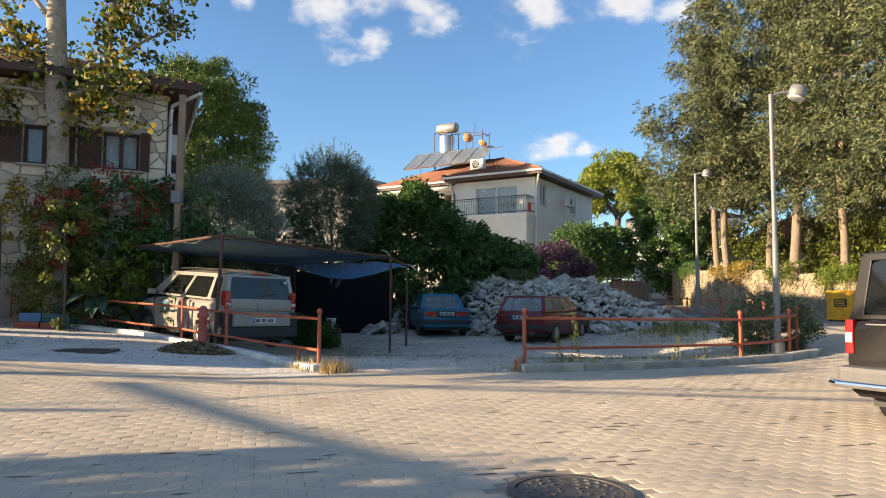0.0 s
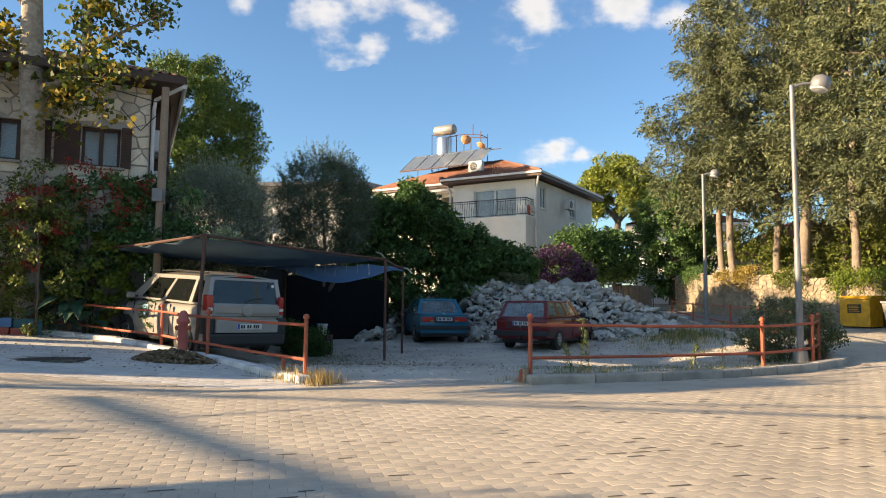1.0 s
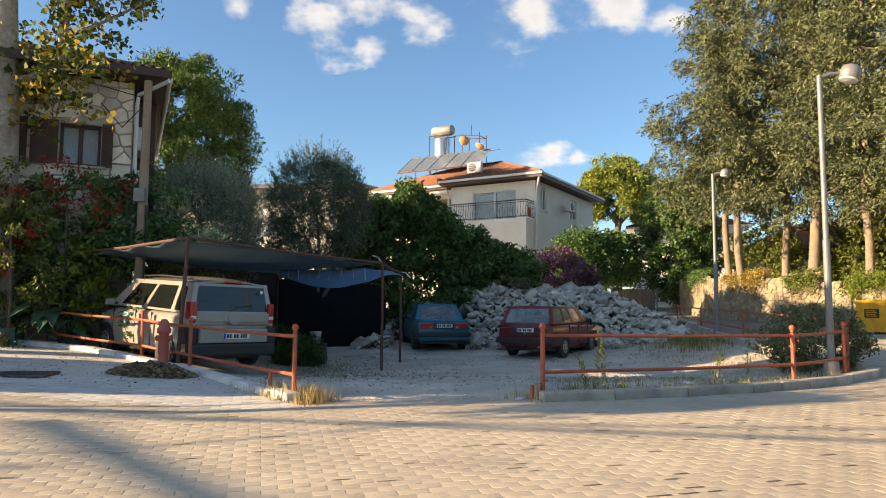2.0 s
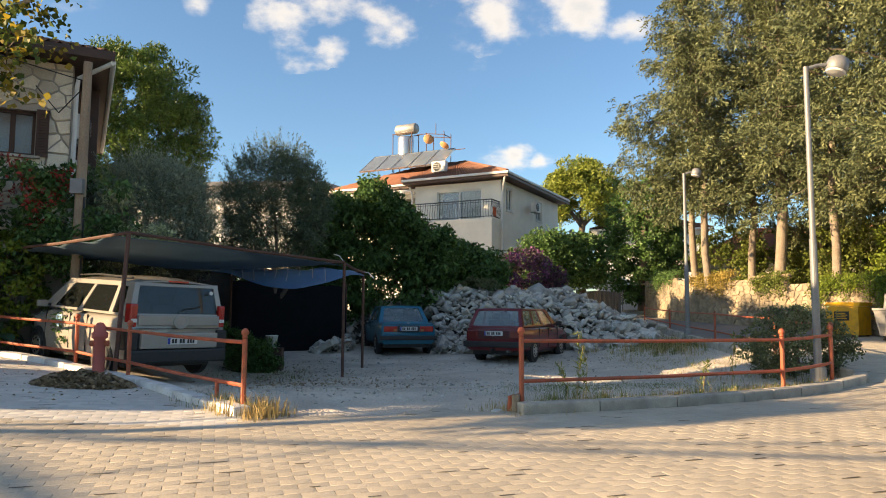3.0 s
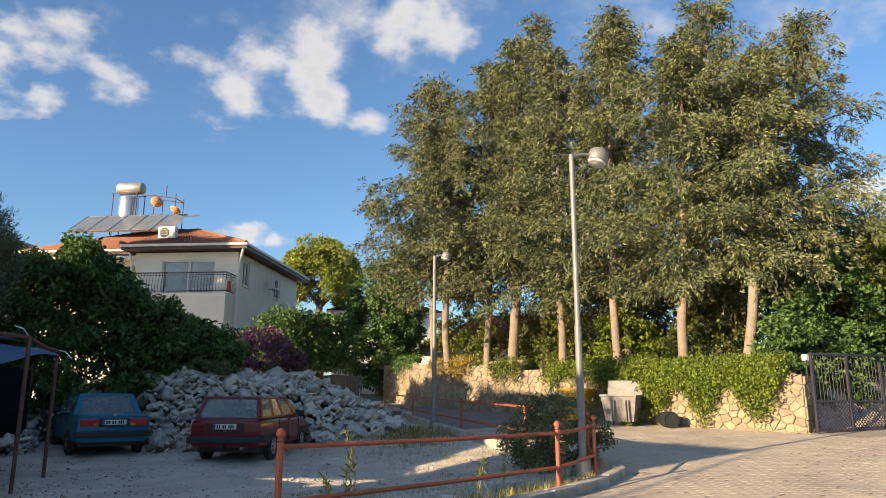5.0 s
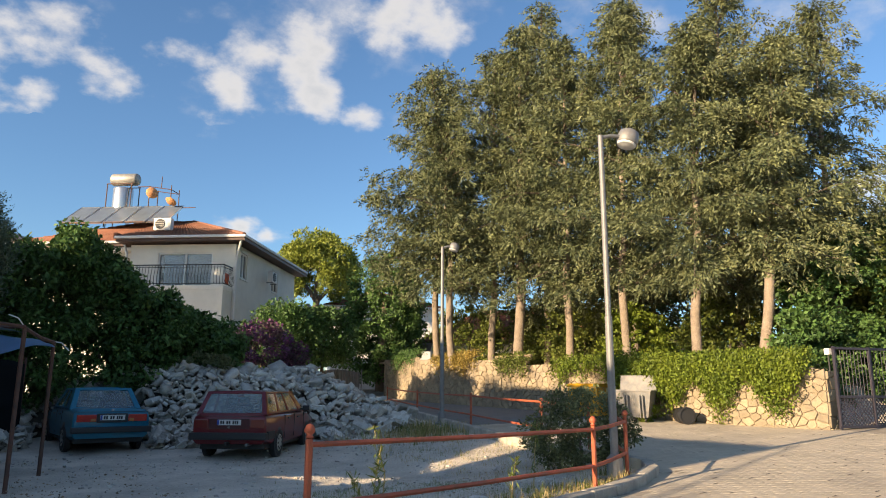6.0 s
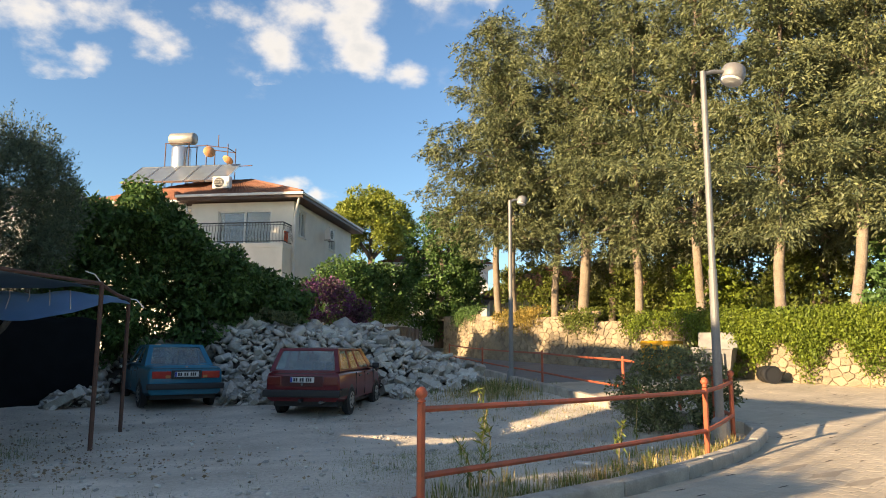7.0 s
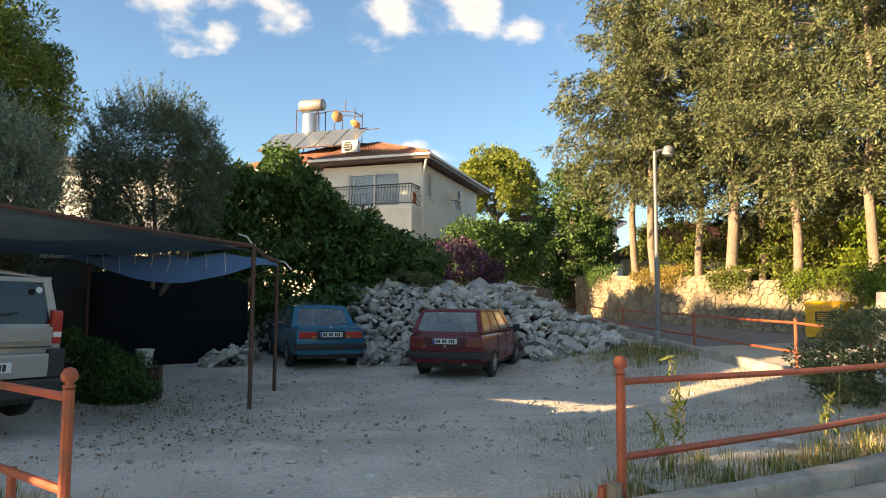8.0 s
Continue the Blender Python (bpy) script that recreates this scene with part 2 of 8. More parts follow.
GALV = mat("galvanised steel", (0.22, 0.22, 0.22), (0.165, 0.165, 0.165), rough=0.55, scale=5, fine=60, bump=0.1, metal=0.3,
           stain=(0.25, 0.23, 0.21), stain_scale=3, stain_amount=0.25)
STEEL = mat("bright steel", (0.66, 0.65, 0.62), (0.55, 0.54, 0.52), rough=0.3, scale=3, fine=50, bump=0.05, metal=0.9)
BLACK = mat("black plastic", (0.02, 0.02, 0.021), (0.014, 0.014, 0.015), rough=0.55, scale=20, fine=150, bump=0.1)
RUBBER = mat("tyre rubber", (0.022, 0.022, 0.022), (0.014, 0.014, 0.014), rough=0.8, scale=20, fine=120, bump=0.2, stain=(0.10, 0.085, 0.065), stain_scale=6, stain_amount=0.3)
DARK_EARTH = mat("dark earth", (0.10, 0.08, 0.06), (0.06, 0.05, 0.04), rough=0.95, scale=3, fine=40, bump=0.5)
DARKINT = mat("dark cabin trim", (0.035, 0.035, 0.038), (0.02, 0.02, 0.022), rough=0.8, scale=5, fine=60, bump=0.1)
BARK = mat("pale cypress bark", (0.30, 0.24, 0.18), (0.18, 0.14, 0.105), rough=0.95, scale=4, fine=28, bump=0.9, depth=0.03)
DARKBARK = mat("grey bark", (0.16, 0.125, 0.09), (0.09, 0.07, 0.055), rough=0.95, scale=4, fine=28, bump=0.8, depth=0.02)
PLANEBARK = mat("plane tree bark", (0.40, 0.35, 0.28), (0.26, 0.215, 0.165), rough=0.9, scale=3, fine=16, bump=0.5, depth=0.015,
                stain=(0.20, 0.15, 0.10), stain_scale=4, stain_amount=0.4)
L_CYPRESS = leafmat("cypress needles", (0.172, 0.185, 0.08), (0.044, 0.062, 0.032), vary=0.45, translucent=0.03)
L_DARK = leafmat("dark shrub leaves", (0.11, 0.19, 0.05), (0.045, 0.10, 0.028), vary=0.55)
L_OLIVE = leafmat("olive leaves", (0.29, 0.33, 0.235), (0.175, 0.21, 0.145), vary=0.4)
L_PINE = leafmat("pine needles", (0.12, 0.18, 0.032), (0.07, 0.115, 0.024), vary=0.45)
L_FARPINE = leafmat("yellow-green pine needles", (0.26, 0.29, 0.05), (0.16, 0.20, 0.035), vary=0.3)
L_IVY = leafmat("sunlit creeper leaves", (0.20, 0.25, 0.03), (0.11, 0.16, 0.025), vary=0.45, translucent=0.35)
L_HEDGE = leafmat("hedge leaves", (0.15, 0.17, 0.032), (0.08, 0.11, 0.022), vary=0.5)
L_YELLOW = leafmat("autumn plane leaves", (0.40, 0.27, 0.035), (0.22, 0.20, 0.03), vary=0.5, translucent=0.4)
L_GREENPLANE = leafmat("green plane leaves", (0.10, 0.13, 0.025), (0.07, 0.10, 0.02), vary=0.4, translucent=0.35)
L_PURPLE = leafmat("bougainvillea bracts", (0.17, 0.055, 0.16), (0.10, 0.04, 0.10), vary=0.4)
L_RED = leafmat("red creeper leaves", (0.38, 0.045, 0.03), (0.22, 0.03, 0.02), vary=0.4)
L_DRY = leafmat("dry leaves", (0.36, 0.26, 0.16), (0.21, 0.15, 0.09), vary=0.5, translucent=0.1)
L_GRASS = leafmat("fresh grass", (0.17, 0.20, 0.045), (0.11, 0.14, 0.035), vary=0.4, translucent=0.3)
L_STRAW = leafmat("straw grass", (0.48, 0.38, 0.18), (0.36, 0.26, 0.11), vary=0.35, translucent=0.3)
GLASS_DARK = glass("tinted car glass", (0.72, 0.78, 0.78))
GLASS_VAN = glass("dark van glass", (0.06, 0.07, 0.07))
GLASS_WIN = glass("window glass", (0.75, 0.82, 0.85))

# ---------------------------------------------------------------- building helpers


def obj(name, bm, material, smooth=False):
    me = bpy.data.meshes.new(name)
    if smooth:
        for f in bm.faces:
            f.smooth = True
    bm.normal_update()
    bm.to_mesh(me)
    bm.free()
    for m in (material if isinstance(material, (list, tuple)) else [material]):
        me.materials.append(m)
    return new(name, me)


def part(name, bm, material, parent, label="", smooth=False):
    ob = obj(name, bm, material, smooth)
    ob.parent = parent
    if label:
        ob["label"] = label
    return ob


def thing(name, m, label, category, group="", kind=""):
    e = new(name)
    e.matrix_world = m
    e.empty_display_size = 0.2
    return tagged(e, label, category, group, kind)


def box(bm, x0, y0, z0, x1, y1, z1, bevel=0.0, m=None):
    vs = [bm.verts.new(p) for p in ((x0, y0, z0), (x1, y0, z0), (x1, y1, z0), (x0, y1, z0), (x0, y0, z1), (x1, y0, z1), (x1, y1, z1), (x0, y1, z1))]
    fs = [bm.faces.new([vs[i] for i in q]) for q in ((3, 2, 1, 0), (4, 5, 6, 7), (0, 1, 5, 4), (1, 2, 6, 5), (2, 3, 7, 6), (3, 0, 4, 7))]
    if m is not None:
        bmesh.ops.transform(bm, matrix=m, verts=vs)
    if bevel:
        es = list({e for f in fs for e in f.edges})
        bmesh.ops.bevel(bm, geom=es, offset=bevel, segments=2, affect="EDGES", profile=0.6)
    return vs


def bx(x0, y0, z0, x1, y1, z1, bevel=0.0, m=None):
    bm = bmesh.new()
    box(bm, x0, y0, z0, x1, y1, z1, bevel, m)
    return bm


def tube(bm, pts, radii, seg=8, caps=True):
    """A round bar along the points, with a radius for each."""
    pts = [Vector(p) for p in pts]
    if not isinstance(radii, (list, tuple)):
        radii = [radii] * len(pts)
    rings = []
    side = None
    for i, p in enumerate(pts):
        d = (pts[min(i + 1, len(pts) - 1)] - pts[max(i - 1, 0)]).normalized()
        if side is None:
            side = d.cross(Vector((0.31, 0.95, 0.05)) if abs(d.z) > 0.5 else Vector((0, 0, 1))).normalized()
        side = (side - d * side.dot(d)).normalized()
        up = d.cross(side)
        rings.append([bm.verts.new(p + (side * math.cos(a) + up * math.sin(a)) * radii[i]) for a in (2 * math.pi * k / seg for k in range(seg))])
    for a, b in zip(rings, rings[1:]):
        for k in range(seg):
            bm.faces.new((a[k], a[(k + 1) % seg], b[(k + 1) % seg], b[k]))
    if caps:
        bm.faces.new(rings[0][::-1])
        bm.faces.new(rings[-1])
    return bm


def tb(pts, radii, seg=8):
    return tube(bmesh.new(), pts, radii, seg)


def lathe(profile, seg=16, m=None, bm=None):
    """A turned body: profile is a list of (radius, height)."""
    bm = bm or bmesh.new()
    rings = [[bm.verts.new((max(r, 0.0004) * math.cos(2 * math.pi * k / seg), max(r, 0.0004) * math.sin(2 * math.pi * k / seg), z)) for k in range(seg)] for r, z in profile]
    for a, b in zip(rings, rings[1:]):
        for k in range(seg):
            bm.faces.new((a[k], a[(k + 1) % seg], b[(k + 1) % seg], b[k]))
    bm.faces.new(rings[0][::-1])
    bm.faces.new(rings[-1])
    if m is not None:
        bmesh.ops.transform(bm, matrix=m, verts=[v for r in rings for v in r])
    return bm


def raw(name, verts, faces, material, smooth=False):
    """A mesh object from arrays; faces all have the same number of corners."""
    me = bpy.data.meshes.new(name)
    verts, faces = np.asarray(verts, dtype=np.float32), np.asarray(faces, dtype=np.int32)
    k = faces.shape[1]
    me.vertices.add(len(verts)); me.vertices.foreach_set("co", verts.ravel())
    me.loops.add(faces.size); me.loops.foreach_set("vertex_index", faces.ravel())
    me.polygons.add(len(faces))
    me.polygons.foreach_set("loop_start", np.arange(0, faces.size, k, dtype=np.int32))
    me.polygons.foreach_set("loop_total", np.full(len(faces), k, dtype=np.int32))
    if smooth:
        me.polygons.foreach_set("use_smooth", np.ones(len(faces), dtype=bool))
    me.update(calc_edges=True)
    for mt in (material if isinstance(material, (list, tuple)) else [material]):
        me.materials.append(mt)
    return new(name, me)


rng = np.random.default_rng(7)


def unit(v):
    return v / np.maximum(np.linalg.norm(v, axis=1, keepdims=True), 1e-6)


def leaves(name, centres, size, material, along=None, width=0.5, spread=0.35, droop=0.0):
    """Many small pointed leaves, each a folded rhomb, at the centres; along gives the way they point (random without it)."""
    n = len(centres)
    d = rng.normal(size=(n, 3)) if along is None else along + rng.normal(size=(n, 3)) * spread
    d[:, 2] -= droop
    d = unit(d)
    s = unit(np.cross(d, rng.normal(size=(n, 3))))
    u = np.cross(s, d)
    L = (size * rng.uniform(0.6, 1.35, n))[:, None]
    W = L * width * 0.5
    v = np.empty((n, 4, 3))
    v[:, 0] = centres - d * L * 0.5
    v[:, 1] = centres + s * W + u * W * 0.35
    v[:, 2] = centres + d * L * 0.5
    v[:, 3] = centres - s * W + u * W * 0.35
    return raw(name, v.reshape(-1, 3), np.arange(4 * n).reshape(n, 4), material)


def clumps(centres, radii, per, flat=0.75, shell=0.55):
    """Leaf places round clump centres, thicker towards each clump's skin."""
    out, away = [], []
    for c, r in zip(centres, radii):
        d = unit(rng.normal(size=(per, 3)))
        q = r * (shell + (1 - shell) * rng.random(per)) * (0.8 + 0.4 * rng.random(per))
        p = d * q[:, None]
        p[:, 2] *= flat
        out.append(np.asarray(c) + p)
        away.append(d)
    return np.concatenate(out), np.concatenate(away)


def smooth_step(a, b, x):
    t = min(1.0, max(0.0, (x - a) / (b - a)))
    return t * t * (3 - 2 * t)


# ---------------------------------------------------------------- the lie of the land


def ground_z(x, y):
    """The height of the ground: the street climbs gently ahead, to the left and up the lane; the lot is a shallow hollow."""
    z = 0.0293 * max(0.0, min(y, 11.0) - 5.0) + 0.016 * max(0.0, min(y, 45.0) - 11.0)
    z += 0.055 * min(12.0, max(0.0, -x - 3.0)) * smooth_step(2, 10, y)
    z += 0.030 * min(14.0, max(0.0, x - 6.0)) * smooth_step(6, 14, y)
    z += 0.014 * max(0.0, min(y, 45.0) - 18.0) * smooth_step(5.0, 9.5, x)
    z -= 0.30 * smooth_step(-7.0, -3.5, x) * (1 - smooth_step(4.0, 9.0, x)) * smooth_step(13.0, 17.5, y) * (1 - 0.45 * smooth_step(21.0, 27.0, y))
    return z

# ---------------------------------------------------------------- ground


def sheet(name, xs, ys, zf, material):
    v = [(x, y, zf(x, y)) for y in ys for x in xs]
    w = len(xs)
    f = [(j * w + i, j * w + i + 1, (j + 1) * w + i + 1, (j + 1) * w + i) for j in range(len(ys) - 1) for i in range(w - 1)]
    return raw(name, v, f, material, smooth=True)


def spaced(*spans):
    out = []
    for a, b, step in spans:
        k = max(1, round((b - a) / step))
        out += [a + (b - a) * i / k for i in range(k)]
    return out + [spans[-1][1]]


def rough_ground(x, y):
    inside = smooth_step(-45, -30, x) * (1 - smooth_step(40, 60, x))
    d = noise.noise((x * 0.9, y * 0.9, 0.0)) * 0.035 + noise.noise((x * 3.1, y * 3.1, 4.0)) * 0.018
    return ground_z(x, y) - 0.02 + d * smooth_step(13.0, 15.0, y) * inside


ground = sheet("ground", spaced((-900, -60, 120), (-60, -14, 4), (-14, 16, 0.22), (16, 60, 4), (60, 900, 120)),
               spaced((-900, -30, 120), (-30, 9, 3), (9, 32, 0.22), (32, 60, 2), (60, 1500, 160)), rough_ground, DIRT)
tagged(ground, "bare trodden earth of the lot with grit", "ground", kind="structure")

KERB_R = [(1.30, 11.05), (2.3, 11.28), (3.4, 11.6), (4.5, 12.0), (5.6, 12.5), (6.6, 13.05), (7.35, 13.6), (7.8, 14.2), (7.95, 14.95), (7.9, 15.8), (7.95, 17.0), (8.25, 19.0), (8.6, 21.5), (9.0, 24.0), (9.6, 27.5), (10.2, 31.5), (10.7, 36.0)]
KERB_L = [(-1.95, 11.05), (-2.7, 12.0), (-3.5, 13.0), (-4.4, 14.0), (-5.3, 14.9), (-6.3, 15.6), (-7.4, 16.2), (-8.6, 16.6), (-10.5, 16.9), (-14.0, 17.1)]
WALL_R = [(15.85, 16.5), (15.0, 19.3), (14.35, 23.5), (13.6, 28.0), (12.75, 33.5), (13.1, 38.5)]


def line_x(pts, y):
    for (x0, y0), (x1, y1) in zip(pts, pts[1:]):
        if y0 <= y <= y1:
            return x0 + (x1 - x0) * (y - y0) / (y1 - y0)
    return pts[0][0] if y < pts[0][1] else pts[-1][0]


def line_y(pts, x):
    q = sorted(pts)
    for (x0, y0), (x1, y1) in zip(q, q[1:]):
        if x0 <= x <= x1:
            return y0 + (y1 - y0) * (x - x0) / (x1 - x0)
    return q[0][1] if x < q[0][0] else q[-1][1]


def street_edge(x):
    """How far the paved street reaches ahead at this x."""
    if x < -2.0:
        return line_y(KERB_L, x) - 0.10
    if x < 1.35:
        return 11.15 + 0.25 * math.sin(x * 2.1) + 0.12 * math.sin(x * 5.3)
    if x < 7.9:
        return line_y(KERB_R[:8], x) - 0.10
    return 26.0


def on_street(x, y):
    if x < 7.9:
        return y < street_edge(x)
    if y < 15.0:
        return x < 30
    return line_x(KERB_R, y) + 0.12 < x < line_x(WALL_R, y) - 0.05 and y < 22.5


# the bed under the pavers
bed = sheet("road", spaced((-30, -12, 3), (-12, 16, 0.4), (16, 34, 3)), spaced((-14, 0, 2), (0, 10.6, 0.5)), lambda x, y: ground_z(x, y) + 0.026, PAVE_BED)
tagged(bed, "sandy joints under the street's stone pavers", "road", kind="structure")


def strip(name, material, lift, inner, outer, ys, cols=7):
    v, f = [], []
    for y in ys:
        a, b = inner(y), outer(y)
        for i in range(cols):
            x = a + (b - a) * i / (cols - 1)
            v.append((x, y, ground_z(x, y) + lift))
    for j in range(len(ys) - 1):
        for i in range(cols - 1):
            k = j * cols + i
            f.append((k, k + 1, k + cols + 1, k + cols))
    return raw(name, v, f, material, smooth=True)


bed2 = strip("road", PAVE_BED, 0.026, lambda y: line_x(KERB_R, y), lambda y: line_x(WALL_R, y) if y > 17.2 else 30.0, spaced((10.6, 23.0, 0.4)), 24)
tagged(bed2, "sandy joints under the lane's stone pavers", "road", kind="structure")
bed3 = strip("pavement", PAVE_BED, 0.026, lambda y: -22.0, lambda y: line_x(KERB_L, y), spaced((10.6, 17.0, 0.4)), 24)
tagged(bed3, "sandy joints under the pavement's blocks", "pavement", kind="structure")
lane = strip("road", ASPHALT, 0.03, lambda y: line_x(KERB_R, y), lambda y: line_x(WALL_R, y), spaced((22.4, 38.5, 0.6)))
tagged(lane, "worn grey asphalt of the narrow lane", "road", kind="structure")


def kerb_line(pts, height, width, material, name, label, group):
    """Kerb stones, one after another along the line."""
    k = thing(name, Matrix(), label, "kerb", group, "structure")
    total = []
    for (x0, y0), (x1, y1) in zip(pts, pts[1:]):
        L = math.hypot(x1 - x0, y1 - y0)
        m = max(1, round(L / 0.8))
        for i in range(m):
            total.append((x0 + (x1 - x0) * i / m, y0 + (y1 - y0) * i / m))
    total.append(pts[-1])
    for i, (a, b) in enumerate(zip(total, total[1:])):
        L = math.hypot(b[0] - a[0], b[1] - a[1])
        za, zb = ground_z(*a), ground_z(*b)
        ang = math.atan2(b[1] - a[1], b[0] - a[0])
        bm = bx(0.002, -width / 2, -0.12, L - 0.002, width / 2, height + random.uniform(-0.006, 0.006), 0.03)
        for v in bm.verts:
            v.co.z += (zb - za) * v.co.x / L
        ob = part("kerb_stone", bm, material, k)
        ob.matrix_world = Matrix.Translation((a[0], a[1], za)) @ Matrix.Rotation(ang, 4, "Z")
    return k


kerb_line(KERB_R, 0.16, 0.20, KERB, "kerb", "worn grey concrete kerb round the lot", "kerbs")
kerb_line(KERB_L, 0.13, 0.22, KERB_WHITE, "kerb", "whitewashed kerb between pavement and lot", "kerbs")

# ---------------------------------------------------------------- left stone house
HM = Matrix.Translation((-7.45, 18.4, 0)) @ Matrix.Rotation(math.atan2(0.40, 0.916), 4, "Z")   # x along the front up to the corner at 0, y to the back


def tiled_slope(name, a, b, c, d, material, parent, pitch=0.22, course=0.36, label=""):
    """A roof slope with rows of barrel tiles; a-b is the eave, d-c the ridge side (all in the parent's frame)."""
    a, b, c, d = (Vector(p) for p in (a, b, c, d))
    nrm = (b - a).cross(d - a).normalized()
    if nrm.z < 0:
        nrm = -nrm
    cols = max(2, round((b - a).length / pitch))
    rows = max(2, round(((d + c) / 2 - (a + b) / 2).length / course))
    verts, faces = [], []
    prof = [(0.0, 0.0), (0.18, 0.055), (0.38, 0.08), (0.58, 0.055), (0.76, 0.0), (1.0, -0.01)]
    for r in range(rows):
        for e in (0, 1):
            t = (r + e) / rows
            lift = 0.035 * (1 - e)
            p0, p1 = a.lerp(d, t), b.lerp(c, t)
            for k in range(cols):
                for u, h in prof[:-1]:
                    verts.append(p0.lerp(p1, (k + u) / cols) + nrm * (h + lift))
            verts.append(p1 + nrm * lift)
    w = cols * 5 + 1
    for r in range(rows * 2 - 1):
        for k in range(w - 1):
            i = r * w + k
            faces.append((i, i + 1, i + w + 1, i + w))
    ob = raw(name, [tuple(v) for v in verts], faces, material)
    ob.parent = parent
    if label:
        ob["label"] = label
    return ob


def poly(bm, pts):
    return bm.faces.new([bm.verts.new(p) for p in pts])


def slab_poly(pts, thick):
    """A flat polygon with thickness downwards."""
    bm = bmesh.new()
    top = [bm.verts.new(p) for p in pts]
    low = [bm.verts.new((p[0], p[1], p[2] - thick)) for p in pts]
    bm.faces.new(top)
    bm.faces.new(low[::-1])
    for i in range(len(pts)):
        j = (i + 1) % len(pts)
        bm.faces.new((top[j], top[i], low[i], low[j]))
    bmesh.ops.recalc_face_normals(bm, faces=bm.faces)
    return bm


def wall_with_holes(x0, x1, z0, z1, y0, y1, holes):
    """A wall in the x-z plane between y0 and y1, with the openings (xa, xb, za, zb) cut through."""
    bm = bmesh.new()
    xs = sorted({x0, x1, *[v for h in holes for v in h[:2]]})
    for xa, xb in zip(xs, xs[1:]):
        cuts = sorted([(h[2], h[3]) for h in holes if h[0] <= xa + 1e-6 and h[1] >= xb - 1e-6])
        z = z0
        for za, zb in cuts + [(z1, z1)]:
            if za > z + 1e-4:
                box(bm, xa, y0, z, xb, y1, za)
            z = zb
    bmesh.ops.remove_doubles(bm, verts=bm.verts, dist=0.0005)
    return bm


def ac_unit(m, label, parent=None):
    e = thing("air_conditioner", m, label, "air conditioner", "outdoor air conditioners")
    part("casing", bx(-0.42, -0.30, 0, 0.42, 0.0, 0.58, 0.02), WHITE, e)
    part("fan_grille", lathe([(0.235, 0), (0.24, 0.02), (0.20, 0.025), (0.07, 0.02), (0.06, 0.03)], 24, pose(-0.10, -0.30, 0.29, 90)), BLACK, e, "dark round fan grille")
    for z in (0.18, 0.29, 0.40):
        part("grille_bar", bx(-0.32, -0.336, z, 0.12, -0.328, z + 0.012), WHITE, e)
    for x in (-0.3, 0.3):
        part("bracket", bx(x - 0.02, -0.30, -0.05, x + 0.02, 0.06, 0.0), GALV, e)
    return e


# stone house beside the pavement
stone_house = thing("stone_house", HM, "two-storey house of irregular pale cut stone with a weathered tile roof", "house")
WIN = [(-1.55, -0.68, 4.72, 5.72), (-3.35, -2.45, 4.72, 5.72)]
zb = 0.3
w = part("wall", wall_with_holes(-12, 0, zb, 6.85, 0.0, 0.45, WIN), HOUSEMORTAR, stone_house, "pale stone blocks set in grey mortar")
part("wall", bx(-0.45, 0.45, zb, 0, 9.0, 6.85), HOUSEMORTAR, stone_house, "side wall in shade")
part("wall", bx(-12, 8.6, zb, -0.45, 9.0, 6.85), HOUSEMORTAR, stone_house)
part("wall", bx(-12, 0.45, zb, -11.6, 8.6, 6.85), HOUSEMORTAR, stone_house)
part("ceiling", bx(-11.6, 0.45, 6.6, -0.45, 8.6, 6.8), WHITE, stone_house)
o = 0.75
bm = slab_poly([(-12 - o, -o, 6.98), (o, -o, 6.98), (o, 9 + o, 6.98), (-12 - o, 9 + o, 6.98)], 0.10)
part("eave_soffit", bm, DARKWOOD, stone_house, "dark brown timber eave boards")
part("fascia", bx(-12 - o, -o - 0.05, 6.86, o, -o - 0.005, 7.06, 0.008), DARKWOOD, stone_house, "dark timber fascia")
part("fascia", bx(o + 0.005, -o - 0.05, 6.86, o + 0.05, 9 + o, 7.06, 0.008), DARKWOOD, stone_house)
ap0, ap1 = (-7.5, 4.5, 9.0), (-4.5, 4.5, 9.0)
tiled_slope("roof", (-12 - o, -o, 7.0), (o, -o, 7.0), ap1, ap0, OLDTILE, stone_house, label="weathered red-brown barrel tiles")
tiled_slope("roof", (o, -o, 7.0), (o, 9 + o, 7.0), ap1, ap1, OLDTILE, stone_house)
tiled_slope("roof", (o, 9 + o, 7.0), (-12 - o, 9 + o, 7.0), ap0, ap1, OLDTILE, stone_house)
part("gutter", tb([(o + 0.02, -o + 0.02, 6.84), (o + 0.02, 9, 6.80)], 0.055), WHITE, stone_house, "white plastic gutter")
part("downpipe", tb([(o, -o, 6.80), (0.10, -0.12, 6.55), (0.07, -0.09, 6.3), (0.07, -0.09, 0.9)], 0.05), WHITE, stone_house, "white plastic downpipe")
part("bay", bx(0.0, 1.6, 3.9, 0.55, 4.2, 6.84, 0.02), DARKWOOD, stone_house, "projecting dark timber bay")
